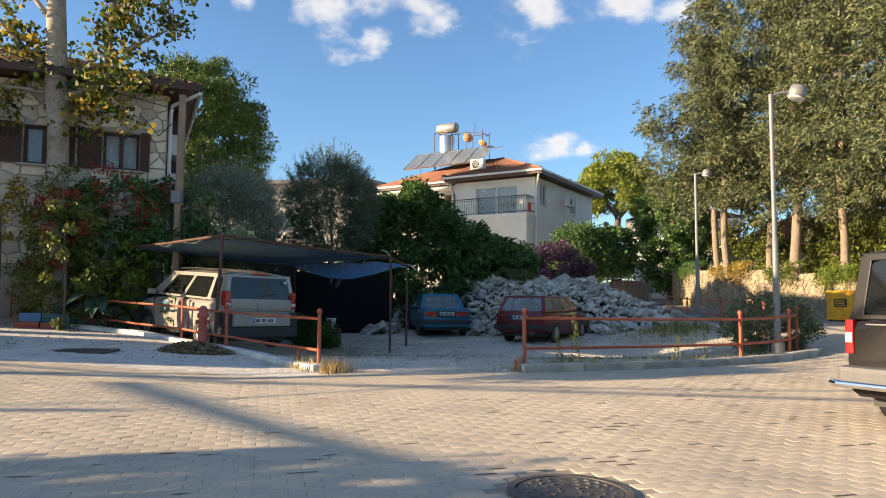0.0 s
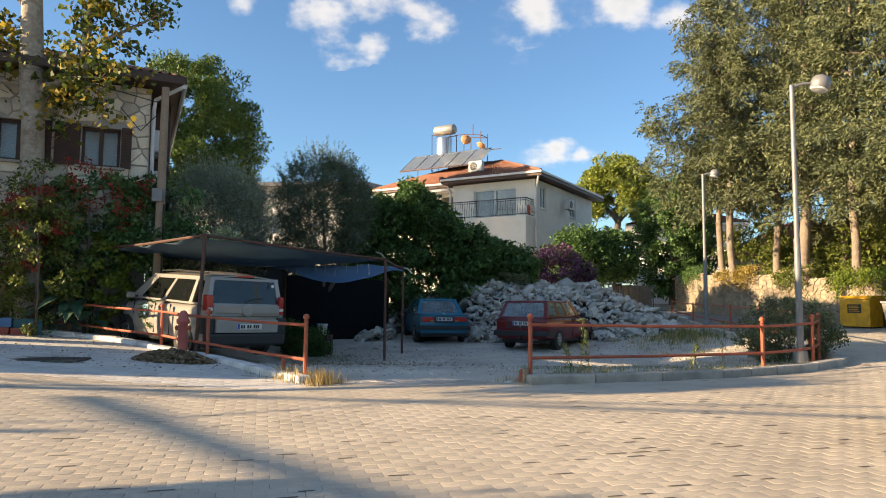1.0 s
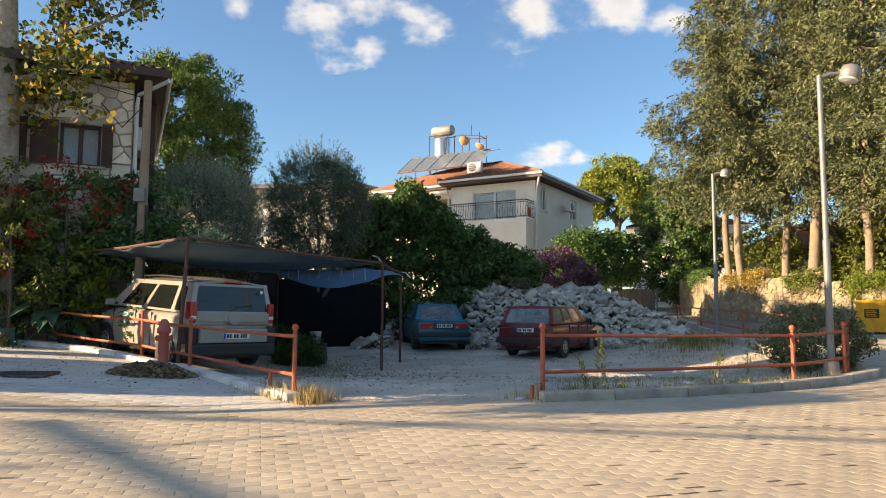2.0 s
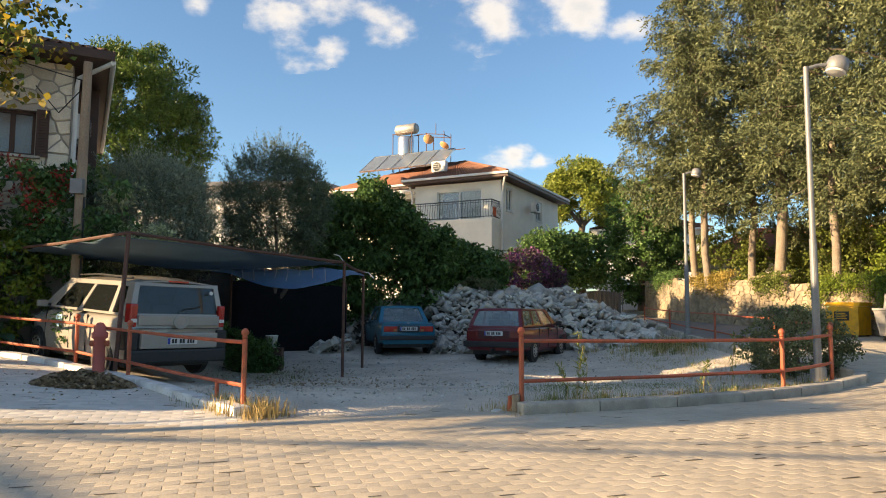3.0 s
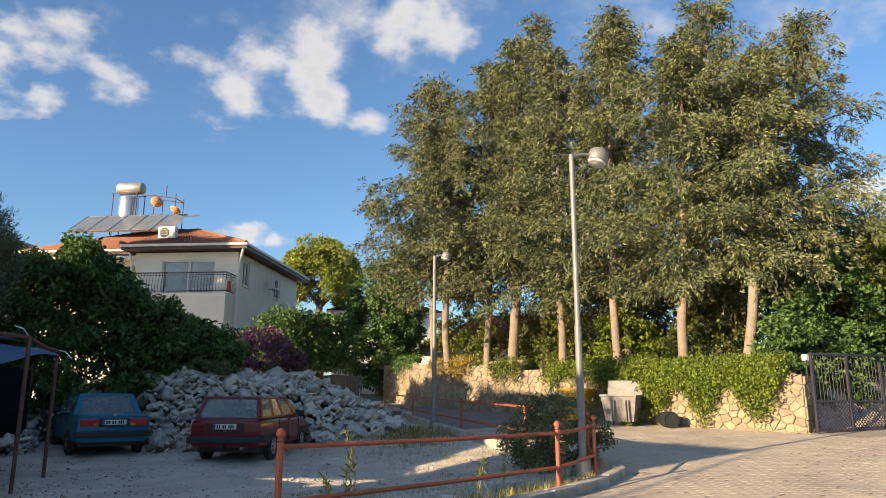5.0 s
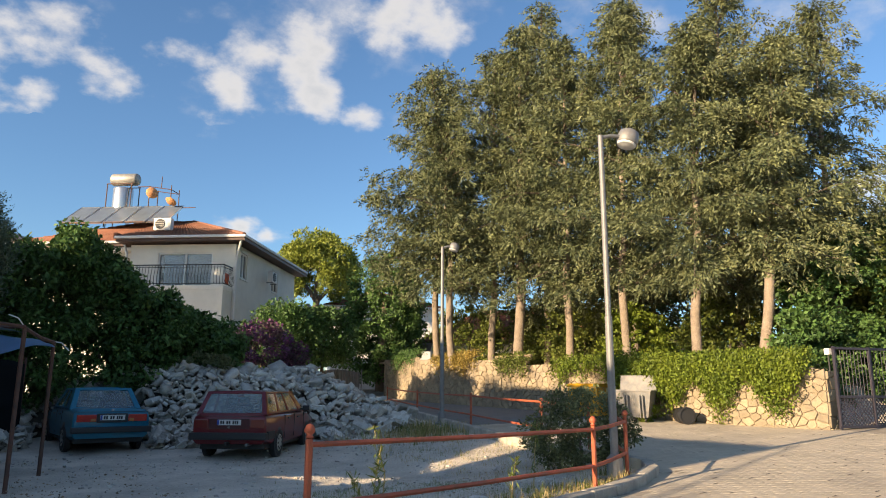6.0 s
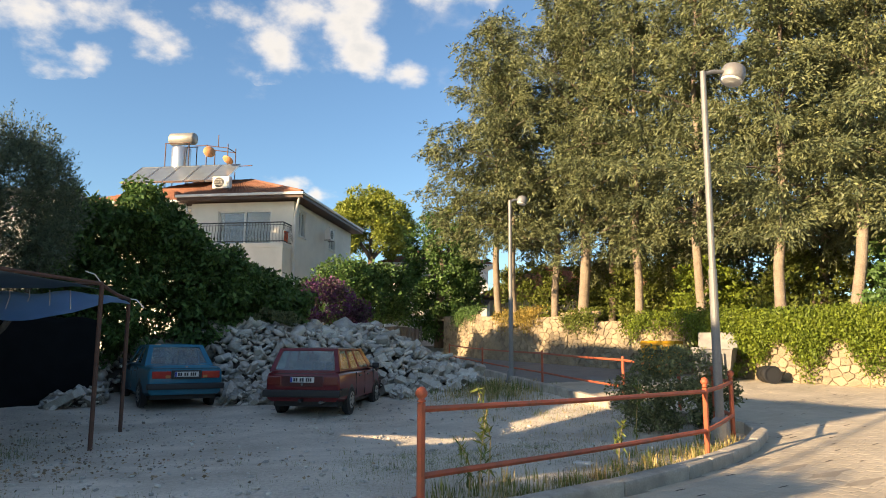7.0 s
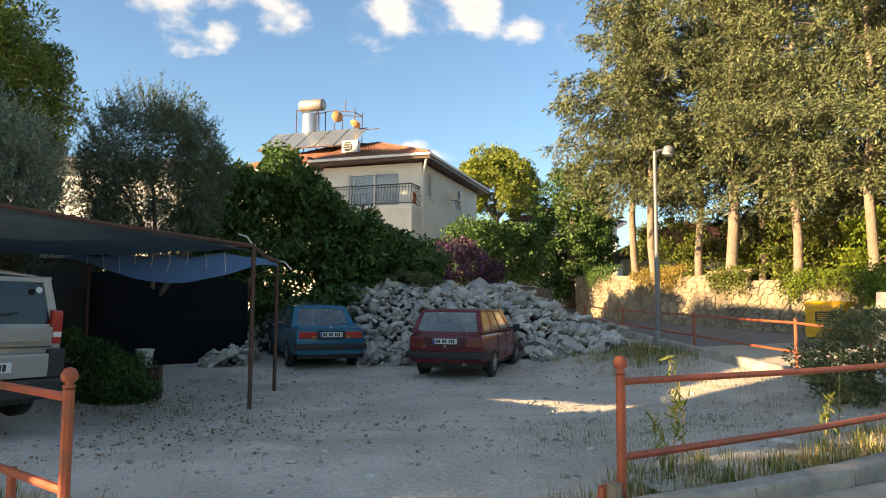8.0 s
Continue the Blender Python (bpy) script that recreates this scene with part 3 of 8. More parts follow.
for (xa, xb, za, zc) in WIN:
    f = part("window", bx(xa, 0.20, za, xb, 0.22, zc), GLASS_WIN, stone_house, "small-paned window with brown frame")
    fr = bmesh.new()
    for q in ((xa, xa + 0.07, za, zc), (xb - 0.07, xb, za, zc), (xa, xb, za, za + 0.07), (xa, xb, zc - 0.07, zc), ((xa + xb) / 2 - 0.05, (xa + xb) / 2 + 0.05, za, zc)):
        box(fr, q[0], 0.12, q[2], q[1], 0.19, q[3])
    part("window_frame", fr, DARKWOOD, f, "dark brown timber")
    part("curtain", bx(xa + 0.05, 0.30, za, xb - 0.05, 0.32, zc), WHITE, f, "pale curtain")
    part("window_sill", bx(xa - 0.12, -0.16, za - 0.07, xb + 0.12, 0.10, za - 0.01, 0.01), KERB, f)
    for s0, s1 in ((xa - 0.58, xa - 0.02), (xb + 0.02, xb + 0.26)):
        sh = part("shutter", bx(s0, -0.12, za - 0.02, s1, -0.085, zc + 0.02), DARKWOOD, f, "louvred dark brown shutter")
        k = za + 0.08
        lv = bmesh.new()
        while k < zc - 0.08:
            box(lv, s0 + 0.05, -0.145, k, s1 - 0.05, -0.122, k + 0.035)
            k += 0.06
        part("louvres", lv, DARKWOOD, sh)
part("flower_box", bx(-1.0, -0.30, 4.36, -0.72, -0.12, 4.52, 0.01), TILE, stone_house, "small terracotta flower box")
for z in (5.35, 4.25):
    u = ac_unit(HM @ pose(0.06, 1.0, z, 0, 0, 90), "white air conditioner on the stone house's side wall")

# cream house across the lot
CM = Matrix.Translation((5.56, 39.72, 0)) @ Matrix.Rotation(math.atan2(-0.52, 0.854), 4, "Z")
cream_house = thing("cream_house", CM, "two-storey cream plastered house with a terracotta hip roof", "house")
H0, H1 = 0.9, 8.55
front = [(-3.95, -1.15, 6.42, 8.15)]
part("wall", wall_with_holes(-5.4, 0, H0, H1, 0, 0.3, front), PLASTER, cream_house, "cream plaster")
part("wall", bx(-5.4, 0.3, H0, -5.1, 1.1, H1), PLASTER, cream_house)
part("wall", wall_with_holes(-12, -5.1, H0, H1, 1.1, 1.4, [(-6.9, -5.9, 6.42, 8.1), (-10.4, -9.2, 6.6, 8.0)]), PLASTER, cream_house)
sm = Matrix.Rotation(math.pi / 2, 4, "Z")
sidew = [(0.75, 1.65, 6.95, 8.25), (5.6, 6.7, 6.95, 8.15)]
bm = wall_with_holes(0.3, 10.0, H0, H1, 0.0, 0.3, sidew)
bmesh.ops.transform(bm, matrix=sm, verts=bm.verts)
part("wall", bm, PLASTER, cream_house, "pale plastered side wall")
part("wall", bx(-12, 9.7, H0, -0.3, 10, H1), PLASTER, cream_house)
part("wall", bx(-12, 1.4, H0, -11.7, 9.7, H1), PLASTER, cream_house)
part("ceiling", bx(-11.7, 0.3, 8.35, -0.3, 9.7, 8.5), WHITE, cream_house)
part("floor", bx(-11.7, 0.3, 6.1, -0.3, 9.7, 6.28), PLASTER, cream_house)
e = 0.6
zr, za = 8.78, 10.95
part("eave_soffit", slab_poly([(-5.9, -e, zr), (e, -e, zr), (e, 10 + e, zr), (-12 - e, 10 + e, zr), (-12 - e, 0.5, zr), (-5.9, 0.5, zr)], 0.16), DARKWOOD, cream_house, "dark brown boarded eave underside")
for q in ((-5.95, -e - 0.09, e + 0.09, -e, zr - 0.02, zr + 0.11), (-12 - e, 0.41, -5.95, 0.5, zr - 0.02, zr + 0.11)):
    part("gutter", bx(q[0], q[1], q[4], q[2], q[3], q[5], 0.02), WHITE, cream_house, "white gutter along the eave")
part("gutter", bx(e, -e, zr - 0.02, e + 0.09, 10 + e, zr + 0.11, 0.02), WHITE, cream_house)
part("fascia", bx(e + 0.002, -e, zr - 0.20, e + 0.05, 10 + e, zr - 0.07), DARKWOOD, cream_house)
r0, r1 = (-7.2, 5.0, za), (-4.6, 5.0, za)
tiled_slope("roof", (-5.9, -e, zr + 0.02), (e, -e, zr + 0.02), r1, (-5.9, 5.0, za), TILE, cream_house, label="orange terracotta tiles")
tiled_slope("roof", (-12 - e, 0.5, zr + 0.02), (-5.9, 0.5, zr + 0.02), (-5.9, 5.0, za), r0, TILE, cream_house)
tiled_slope("roof", (e, -e, zr + 0.02), (e, 10 + e, zr + 0.02), r1, r1, TILE, cream_house)
tiled_slope("roof", (e, 10 + e, zr + 0.02), (-12 - e, 10 + e, zr + 0.02), r0, r1, TILE, cream_house)
tiled_slope("roof", (-12 - e, 10 + e, zr + 0.02), (-12 - e, 0.5, zr + 0.02), r0, r0, TILE, cream_house)
part("hip_tiles", tb([(e, -e, zr + 0.1), r1], 0.11), TILE, cream_house)
part("hip_tiles", tb([(e, 10 + e, zr + 0.1), r1], 0.11), TILE, cream_house)
part("roof_upstand", bx(-6.05, -e, zr, -5.85, 0.5, zr + 0.3, 0.03), TILE, cream_house)
for pts in ([(0.45, -0.5, zr - 0.1), (0.12, -0.1, zr - 0.9), (0.1, -0.08, zr - 1.2), (0.1, -0.08, H0)], [(-5.9, 0.2, zr - 0.1), (-5.55, -0.08, zr - 0.7), (-5.5, -0.08, H0)]):
    part("downpipe", tb(pts, 0.06), WHITE, cream_house, "white downpipe")
# balcony
balc = part("balcony", bx(-5.4, -1.15, 6.10, -0.05, 0.0, 6.32, 0.02), PLASTER, cream_house, "balcony slab with a parapet band")
part("apron", bx(-5.4, -1.13, 3.2, -0.07, -0.002, 6.10, 0.01), PLASTER, balc)
def rail_line(p0, p1, n):
    p0, p1 = Vector(p0), Vector(p1)
    for z, r in ((1.0, 0.03), (0.88, 0.015), (0.1, 0.02)):
        part("rail", tb([p0 + Vector((0, 0, z)), p1 + Vector((0, 0, z))], r, 6), BLACK, balc, "dark wrought iron")
    for i in range(n + 1):
        p = p0.lerp(p1, i / n)
        out = (p1 - p0).cross(Vector((0, 0, 1))).normalized() * 0.09
        part("baluster", tb([p + Vector((0, 0, 0.05)), p + Vector((0, 0, 0.15)) + out * 0.6, p + Vector((0, 0, 0.4)) + out, p + Vector((0, 0, 0.7)) + out * 0.2, p + Vector((0, 0, 1.0))], 0.012, 5), BLACK, balc)
rail_line((-5.35, -1.08, 6.32), (-0.1, -1.08, 6.32), 34)
rail_line((-0.1, -1.08, 6.32), (-0.1, 0.0, 6.32), 7)
part("cloth", bx(-0.16, -0.75, 6.45, -0.125, -0.35, 6.95, 0.01), mat("orange cloth", (0.75, 0.12, 0.03), rough=0.9), balc, "orange cloth on the rail")
fw = part("sliding_door", bx(-3.95, 0.12, 6.42, -1.15, 0.14, 8.15), GLASS_WIN, cream_house, "white framed sliding glass door")
fr = bmesh.new()
for q in ((-3.95, -3.87, 6.42, 8.15), (-1.23, -1.15, 6.42, 8.15), (-3.95, -1.15, 8.07, 8.15), (-2.60, -2.50, 6.42, 8.15), (-3.95, -1.15, 6.42, 6.5)):
    box(fr, q[0], 0.06, q[2], q[1], 0.11, q[3])
part("door_frame", fr, WHITE, fw, "white frame")
part("curtain", bx(-3.85, 0.5, 6.42, -2.6, 0.53, 8.1), mat("blue grey curtain", (0.22, 0.25, 0.30), rough=0.9), fw)
for (ya, yb, z0, z1) in sidew:
    wn = part("window", bx(-0.16, ya, z0, -0.14, yb, z1), GLASS_WIN, cream_house, "white framed window")
    fr = bmesh.new()
    for q in ((ya, ya + 0.08, z0, z1), (yb - 0.08, yb, z0, z1), (ya, yb, z0, z0 + 0.08), (ya, yb, z1 - 0.08, z1), ((ya + yb) / 2 - 0.05, (ya + yb) / 2 + 0.05, z0, z1)):
        box(fr, -0.12, q[0], q[2], -0.05, q[1], q[3])
    part("window_frame", fr, WHITE, wn, "white frame")
    part("window_sill", bx(-0.05, ya - 0.08, z0 - 0.07, 0.08, yb + 0.08, z0 - 0.01, 0.01), WHITE, wn)
    part("curtain", bx(-0.6, ya, z0, -0.57, yb, z1), mat("grey curtain", (0.4, 0.4, 0.4), rough=0.9), wn)
    part("lintel", bx(0.002, ya - 0.08, z1 + 0.01, 0.05, yb + 0.08, z1 + 0.09, 0.01), WHITE, wn)
ac_unit(CM @ pose(0.30, 4.35, 7.25, 0, 0, 90), "white air conditioner on the cream house's side wall")
ac_unit(CM @ Matrix.Translation((-4.4, 1.3, 9.55)) @ Matrix.Scale(1.1, 4), "weathered air conditioner standing on the tile roof")

# solar water heater on the roof
heater = thing("solar_water_heater", CM, "rooftop solar water heater with five panels and two tanks", "water heater")
PANEL = mat("solar panel glass", (0.16, 0.19, 0.22), (0.11, 0.13, 0.16), rough=0.15, scale=2, fine=30, bump=0.02)
for i in range(5):
    x0 = -11.1 + i * 1.24
    m = pose(x0, 2.6, 10.35, 36, 0, 0)
    p = part("panel", bx(0.02, 0, 0, 1.16, 2.3, 0.08, 0.01, m), PANEL, heater, "dark glazed collector panel")
    fb = bmesh.new()
    for q in ((0, 0, 0.04, 2.3), (1.14, 0, 1.18, 2.3), (0, 0, 1.18, 0.04), (0, 2.26, 1.18, 2.3)):
        box(fb, q[0], q[1], -0.01, q[2], q[3], 0.10, 0, m)
    part("panel_frame", fb, STEEL, p, "aluminium frame")
    part("support", tb([(x0 + 0.5, 4.05, 10.3), (x0 + 0.5, 4.05, 11.40)], 0.025, 6), IRON, heater)
tx, ty = -8.95, 4.9
part("tank", lathe([(0.0, 0), (0.30, 0.02), (0.36, 0.10), (0.36, 1.5), (0.30, 1.6), (0, 1.62)], 24, pose(tx - 0.75, ty, 13.55, 0, 90, 0)), mat("dull aluminium tank", (0.34, 0.33, 0.30), (0.27, 0.26, 0.24), rough=0.5, metal=0.4, scale=3, fine=30), heater, "horizontal hot water tank", True)
part("tank", lathe([(0.0, 0), (0.54, 0.0), (0.55, 0.05), (0.55, 1.38), (0.52, 1.44), (0, 1.50)], 24, pose(tx + 0.0, ty, 11.55)), STEEL, heater, "upright shiny cold water tank", True)
for px, py in ((tx - 0.75, ty - 0.45), (tx - 0.75, ty + 0.45), (tx + 0.72, ty - 0.45), (tx + 0.72, ty + 0.45)):
    part("leg", tb([(px, py, 10.6), (px, py, 13.2)], 0.03, 6), IRON, heater)
for z in (13.18, 11.5):
    for s in (-0.45, 0.45):
        part("cross_bar", tb([(tx - 0.8, ty + s, z), (tx + 0.8, ty + s, z)], 0.028, 6), IRON, heater)
part("pipe", tb([(tx + 0.55, ty, 13.3), (tx + 0.6, ty - 0.5, 12.8), (tx + 0.55, ty - 0.5, 11.6), (tx + 0.4, ty - 1.4, 11.0)], 0.03, 6), BLACK, heater, "lagged pipe")
# frame with aerials beside the tanks
aer = thing("aerial_frame", CM @ Matrix.Translation((-3.5, 0.4, 0.45)), "rusty angle iron roof frame carrying satellite dishes", "roof frame")
for px, py in ((-3.6, 4.0), (-2.3, 4.0), (-3.6, 5.0), (-2.3, 5.0)):
    part("post", tb([(px, py, 10.3), (px, py, 12.55)], 0.028, 6), IRON, aer)
for p0, p1 in (((-3.6, 4.0, 12.5), (-2.3, 4.0, 12.3)), ((-3.6, 5.0, 12.5), (-2.3, 5.0, 12.3)), ((-2.3, 4.0, 12.3), (-2.3, 5.0, 12.3)), ((-4.3, 4.0, 12.5), (-3.6, 4.0, 12.5)), ((-2.9, 4.0, 12.4), (-2.9, 4.0, 13.1)), ((-1.8, 4.0, 11.2), (-0.6, 3.6, 11.1))):
    part("bar", tb([p0, p1], 0.025, 6), IRON, aer)
DISH = mat("rust stained dish", (0.62, 0.30, 0.12), (0.42, 0.18, 0.08), rough=0.7, scale=3, fine=20, bump=0.1)
def dish(m, label):
    d = thing("satellite_dish", m, label, "satellite dish", "dishes on the roof")
    bm = lathe([(0.03, 0.10), (0.22, 0.05), (0.38, -0.03), (0.47, -0.11), (0.45, -0.12), (0.20, 0.02), (0.03, 0.06)], 24)
    part("reflector", bm, DISH, d, "rust stained reflector", True)
    part("arm", tb([(0, -0.4, -0.08), (0, -0.25, -0.55)], 0.015, 5), IRON, d)
    part("receiver", bx(-0.04, -0.30, -0.62, 0.04, -0.20, -0.52, 0.01), WHITE, d)
dish(CM @ pose(-6.65, 3.9, 12.45, 80, 30, 35) @ Matrix.Scale(0.72, 4), "round orange-stained satellite dish on the roof")
dish(CM @ pose(-5.55, 3.9, 11.85, 150, 20, 10) @ Matrix.Scale(0.7, 4), "tilted brown satellite dish on the roof")

# pale building glimpsed behind the olive trees
BM = Matrix.Scale(1.2, 4) @ Matrix.Translation((-9.0, 41.5, 0)) @ Matrix.Rotation(radians(-8), 4, "Z")
pale = thing("white_building", BM, "white two-storey building half hidden by olive trees", "house")
part("wall", wall_with_holes(-8, 4.2, 0.5, 7.4, 0, 0.3, [(-0.9, 0.2, 5.2, 6.4), (1.6, 2.7, 5.2, 6.4), (-0.9, 0.2, 2.4, 3.8)]), WHITE, pale, "white plaster")
part("wall", bx(3.9, 0.3, 0.5, 4.2, 9, 7.4), WHITE, pale)
part("wall", bx(-8, 8.7, 0.5, 3.9, 9, 7.4), WHITE, pale)
part("wall", bx(-8, 0.3, 0.5, -7.7, 8.7, 7.4), WHITE, pale)
part("roof", slab_poly([(-8.6, -0.8, 8.2), (4.9, -0.8, 8.2), (4.9, 9.6, 9.4), (-8.6, 9.6, 9.4)], 0.22), mat("grey roof sheet", (0.16, 0.16, 0.17), rough=0.7), pale, "dark grey sloping roof")
part("wall", bx(-7.7, 0.5, 7.4, 3.9, 8.6, 8.15), WHITE, pale)
for (xa, xb, z0, z1) in [(-0.9, 0.2, 5.2, 6.4), (1.6, 2.7, 5.2, 6.4), (-0.9, 0.2, 2.4, 3.8)]:
    wn = part("window", bx(xa, 0.12, z0, xb, 0.14, z1), GLASS_WIN, pale)
    fr = bmesh.new()
    for q in ((xa, xa + 0.07, z0, z1), (xb - 0.07, xb, z0, z1), (xa, xb, z0, z0 + 0.07), (xa, xb, z1 - 0.07, z1)):
        box(fr, q[0], 0.05, q[2], q[1], 0.11, q[3])
    part("window_frame", fr, WHITE, wn)

# low house with a tile roof behind the cypresses
LM = Matrix.Translation((22.5, 42.0, 0.9)) @ Matrix.Rotation(radians(-25), 4, "Z")
low = thing("bungalow", LM, "low house with a red tile roof behind the cypresses", "house")
part("wall", bx(-4.5, 0, 0, 12, 8, 3.4), PLASTER, low, "plastered walls in shade")
tiled_slope("roof", (-5.3, -0.8, 3.5), (12.8, -0.8, 3.5), (8.5, 4, 5.9), (-1.0, 4, 5.9), TILE, low, label="red-orange barrel tiles")
tiled_slope("roof", (-5.3, 8.8, 3.5), (-5.3, -0.8, 3.5), (-1.0, 4, 5.9), (-1.0, 4, 5.9), TILE, low)
tiled_slope("roof", (12.8, -0.8, 3.5), (12.8, 8.8, 3.5), (8.5, 4, 5.9), (8.5, 4, 5.9), TILE, low)
tiled_slope("roof", (12.8, 8.8, 3.5), (-5.3, 8.8, 3.5), (-1.0, 4, 5.9), (8.5, 4, 5.9), TILE, low)
part("eave", slab_poly([(-5.3, -0.8, 3.5), (12.8, -0.8, 3.5), (12.8, 8.8, 3.5), (-5.3, 8.8, 3.5)], 0.12), DARKWOOD, low)

# white building far along the lane
FM = Matrix.Translation((20.8, 62.0, 0)) @ Matrix.Rotation(radians(-15), 4, "Z")
far = thing("white_villa", FM, "white villa with a tile roof far along the lane", "house")
part("wall", wall_with_holes(-3, 6, 1.5, 8.6, 0, 0.3, [(-2.0, -1.0, 6.2, 7.6), (0.3, 1.3, 6.2, 7.6), (-2.0, -1.0, 3.2, 4.8), (0.3, 1.3, 3.2, 4.8)]), WHITE, far)
part("wall", bx(-3, 0.3, 1.5, -2.7, 8, 8.6), WHITE, far)
part("wall", bx(5.7, 0.3, 1.5, 6, 8, 8.6), WHITE, far)
part("wall", bx(-2.7, 7.7, 1.5, 5.7, 8, 8.6), WHITE, far)
part("balcony", bx(-2.4, -1.2, 5.4, 2.0, 0, 5.6), WHITE, far)
tiled_slope("roof", (-3.7, -0.7, 8.6), (6.7, -0.7, 8.6), (2.5, 4, 10.3), (0.5, 4, 10.3), TILE, far, 0.3, 0.5)
tiled_slope("roof", (-3.7, 8.7, 8.6), (-3.7, -0.7, 8.6), (0.5, 4, 10.3), (0.5, 4, 10.3), TILE, far, 0.3, 0.5)
tiled_slope("roof", (6.7, -0.7, 8.6), (6.7, 8.7, 8.6), (2.5, 4, 10.3), (2.5, 4, 10.3), TILE, far, 0.3, 0.5)
tiled_slope("roof", (6.7, 8.7, 8.6), (-3.7, 8.7, 8.6), (0.5, 4, 10.3), (2.5, 4, 10.3), TILE, far, 0.3, 0.5)
part("eave", slab_poly([(-3.7, -0.7, 8.6), (6.7, -0.7, 8.6), (6.7, 8.7, 8.6), (-3.7, 8.7, 8.6)], 0.15), WHITE, far)

# ---------------------------------------------------------------- trees and plants


def limb(bm, p0, p1, r0, r1, bend=0.15, steps=5, seg=7):
    p0, p1 = Vector(p0), Vector(p1)
    off = Vector((random.uniform(-1, 1), random.uniform(-1, 1), random.uniform(0, 1))) * (p1 - p0).length * bend
    pts = [p0.lerp(p1, i / steps) + off * math.sin(math.pi * i / steps) for i in range(steps + 1)]
    tube(bm, pts, [r0 + (r1 - r0) * i / steps for i in range(steps + 1)], seg)


def adopt(ob, parent, label=""):
    ob.parent = parent
    ob["kind"] = "stuff"
    if label:
        ob["label"] = label
    return ob


def cypress(x, y, z, top, bare, radius, label, n=15000, lean=(0.0, 0.0), seed=1, trunk_r=0.15):
    """A tall cypress with a bare trunk and layered boughs of drooping sprays."""
    global rng
    rng = np.random.default_rng(seed)
    random.seed(seed)
    t = thing("cypress_tree", Matrix.Translation((x, y, z)), label, "tree", "cypresses behind the wall")
    H = top - z
    def axis(h):
        return np.array([lean[0] * h / H, lean[1] * h / H, h])
    bm = bmesh.new()
    hs = [0, 0.5, 1.5, 3, H * 0.4, H * 0.6, H * 0.8, H * 0.96]
    tube(bm, [tuple(axis(h) + np.array([0.06 * math.sin(h + seed), 0.06 * math.cos(h * 1.3 + seed), 0])) for h in hs],
         [trunk_r * 1.25, trunk_r * 1.03, trunk_r, trunk_r * 0.95, trunk_r * 0.75, trunk_r * 0.5, trunk_r * 0.3, 0.03], 10)
    boughs = int(6.6 * (H - bare))
    lb = bmesh.new()
    lobes = rng.uniform(0, 2 * math.pi, 3)
    per_m = n * 0.30 / boughs
    cen, way = [], []
    for i in range(boughs):
        f = (i + rng.random()) / boughs
        h = bare + (H - bare) * f
        prof = min(1.0, 0.62 + 1.7 * f) * (1 - f) ** 0.80 + 0.035
        az = i * 2.4 + rng.normal() * 0.5
        L = radius * prof * rng.choice((0.55, 0.8, 1.0, 1.15, 1.4)) * (1 + 0.18 * math.cos(2 * (az - lobes[0])) + 0.12 * math.cos(3 * (az - lobes[1]) + h))
        d = np.array([math.cos(az), math.sin(az), 0.0])
        side = np.array([-d[1], d[0], 0.0])
        rise, droop = rng.uniform(0.05, 0.60) + 0.9 * f * f, rng.uniform(0.30, 0.80) * (1 - 0.6 * f)
        a = axis(h)
        bow = lambda q: a + d * L * q + np.array([0, 0, L * (rise * q - droop * q * q)])
        if i % 2 == 0 and L > 0.7:
            tube(lb, [tuple(bow(q)) for q in (0, 0.3, 0.6, 0.9)], [0.05, 0.035, 0.022, 0.008], 4)
        k = max(6, int(per_m * (0.35 + L / radius)))
        pads = max(2, int(2.6 * L))                  # the sprays sit in tufts with gaps between
        pq = 0.08 + 0.94 * (np.arange(pads) + rng.random(pads)) / pads
        po = rng.uniform(-1, 1, pads) * (0.30 * L * np.sin(np.pi * np.clip(pq, 0, 1) ** 0.75) + 0.06)
        pi = rng.integers(0, pads, k)
        jit = rng.normal(size=(k, 3)) * np.array([0.17, 0.17, 0.11])
        q, off = pq[pi], po[pi]
        c = a + d * (L * q)[:, None] + side * off[:, None] + jit
        c[:, 2] += L * (rise * q - droop * q * q)
        cen.append(c)
        way.append(d * 0.55 + side * (np.sign(off) * rng.uniform(0.0, 0.6, k))[:, None] + jit * 3.0 + np.array([0, 0, -0.50]) + rng.normal(size=(k, 3)) * 0.20)
    cen, way = np.concatenate(cen), unit(np.concatenate(way))
    k = 13                                           # sprays: tapering tassels of scale leaves
    s = np.tile(np.linspace(0.0, 1.0, k), len(cen))
    idx = np.repeat(np.arange(len(cen)), k)
    length = rng.uniform(0.20, 0.50, len(cen))[idx]
    p = cen[idx] + way[idx] * (s * length)[:, None] + rng.normal(size=(len(idx), 3)) * (0.062 * (1.1 - 0.6 * s))[:, None]
    p[:, 2] -= 0.10 * s * s
    crown = adopt(leaves("crown", p, 0.15, L_CYPRESS, way[idx], 0.30, 0.45, 0.1), t, "olive-green drooping sprays")
    part("trunk", bm, BARK, t, "pale peeling trunk", True)
    part("branching", lb, DARKBARK, t)["kind"] = "stuff"
    return t


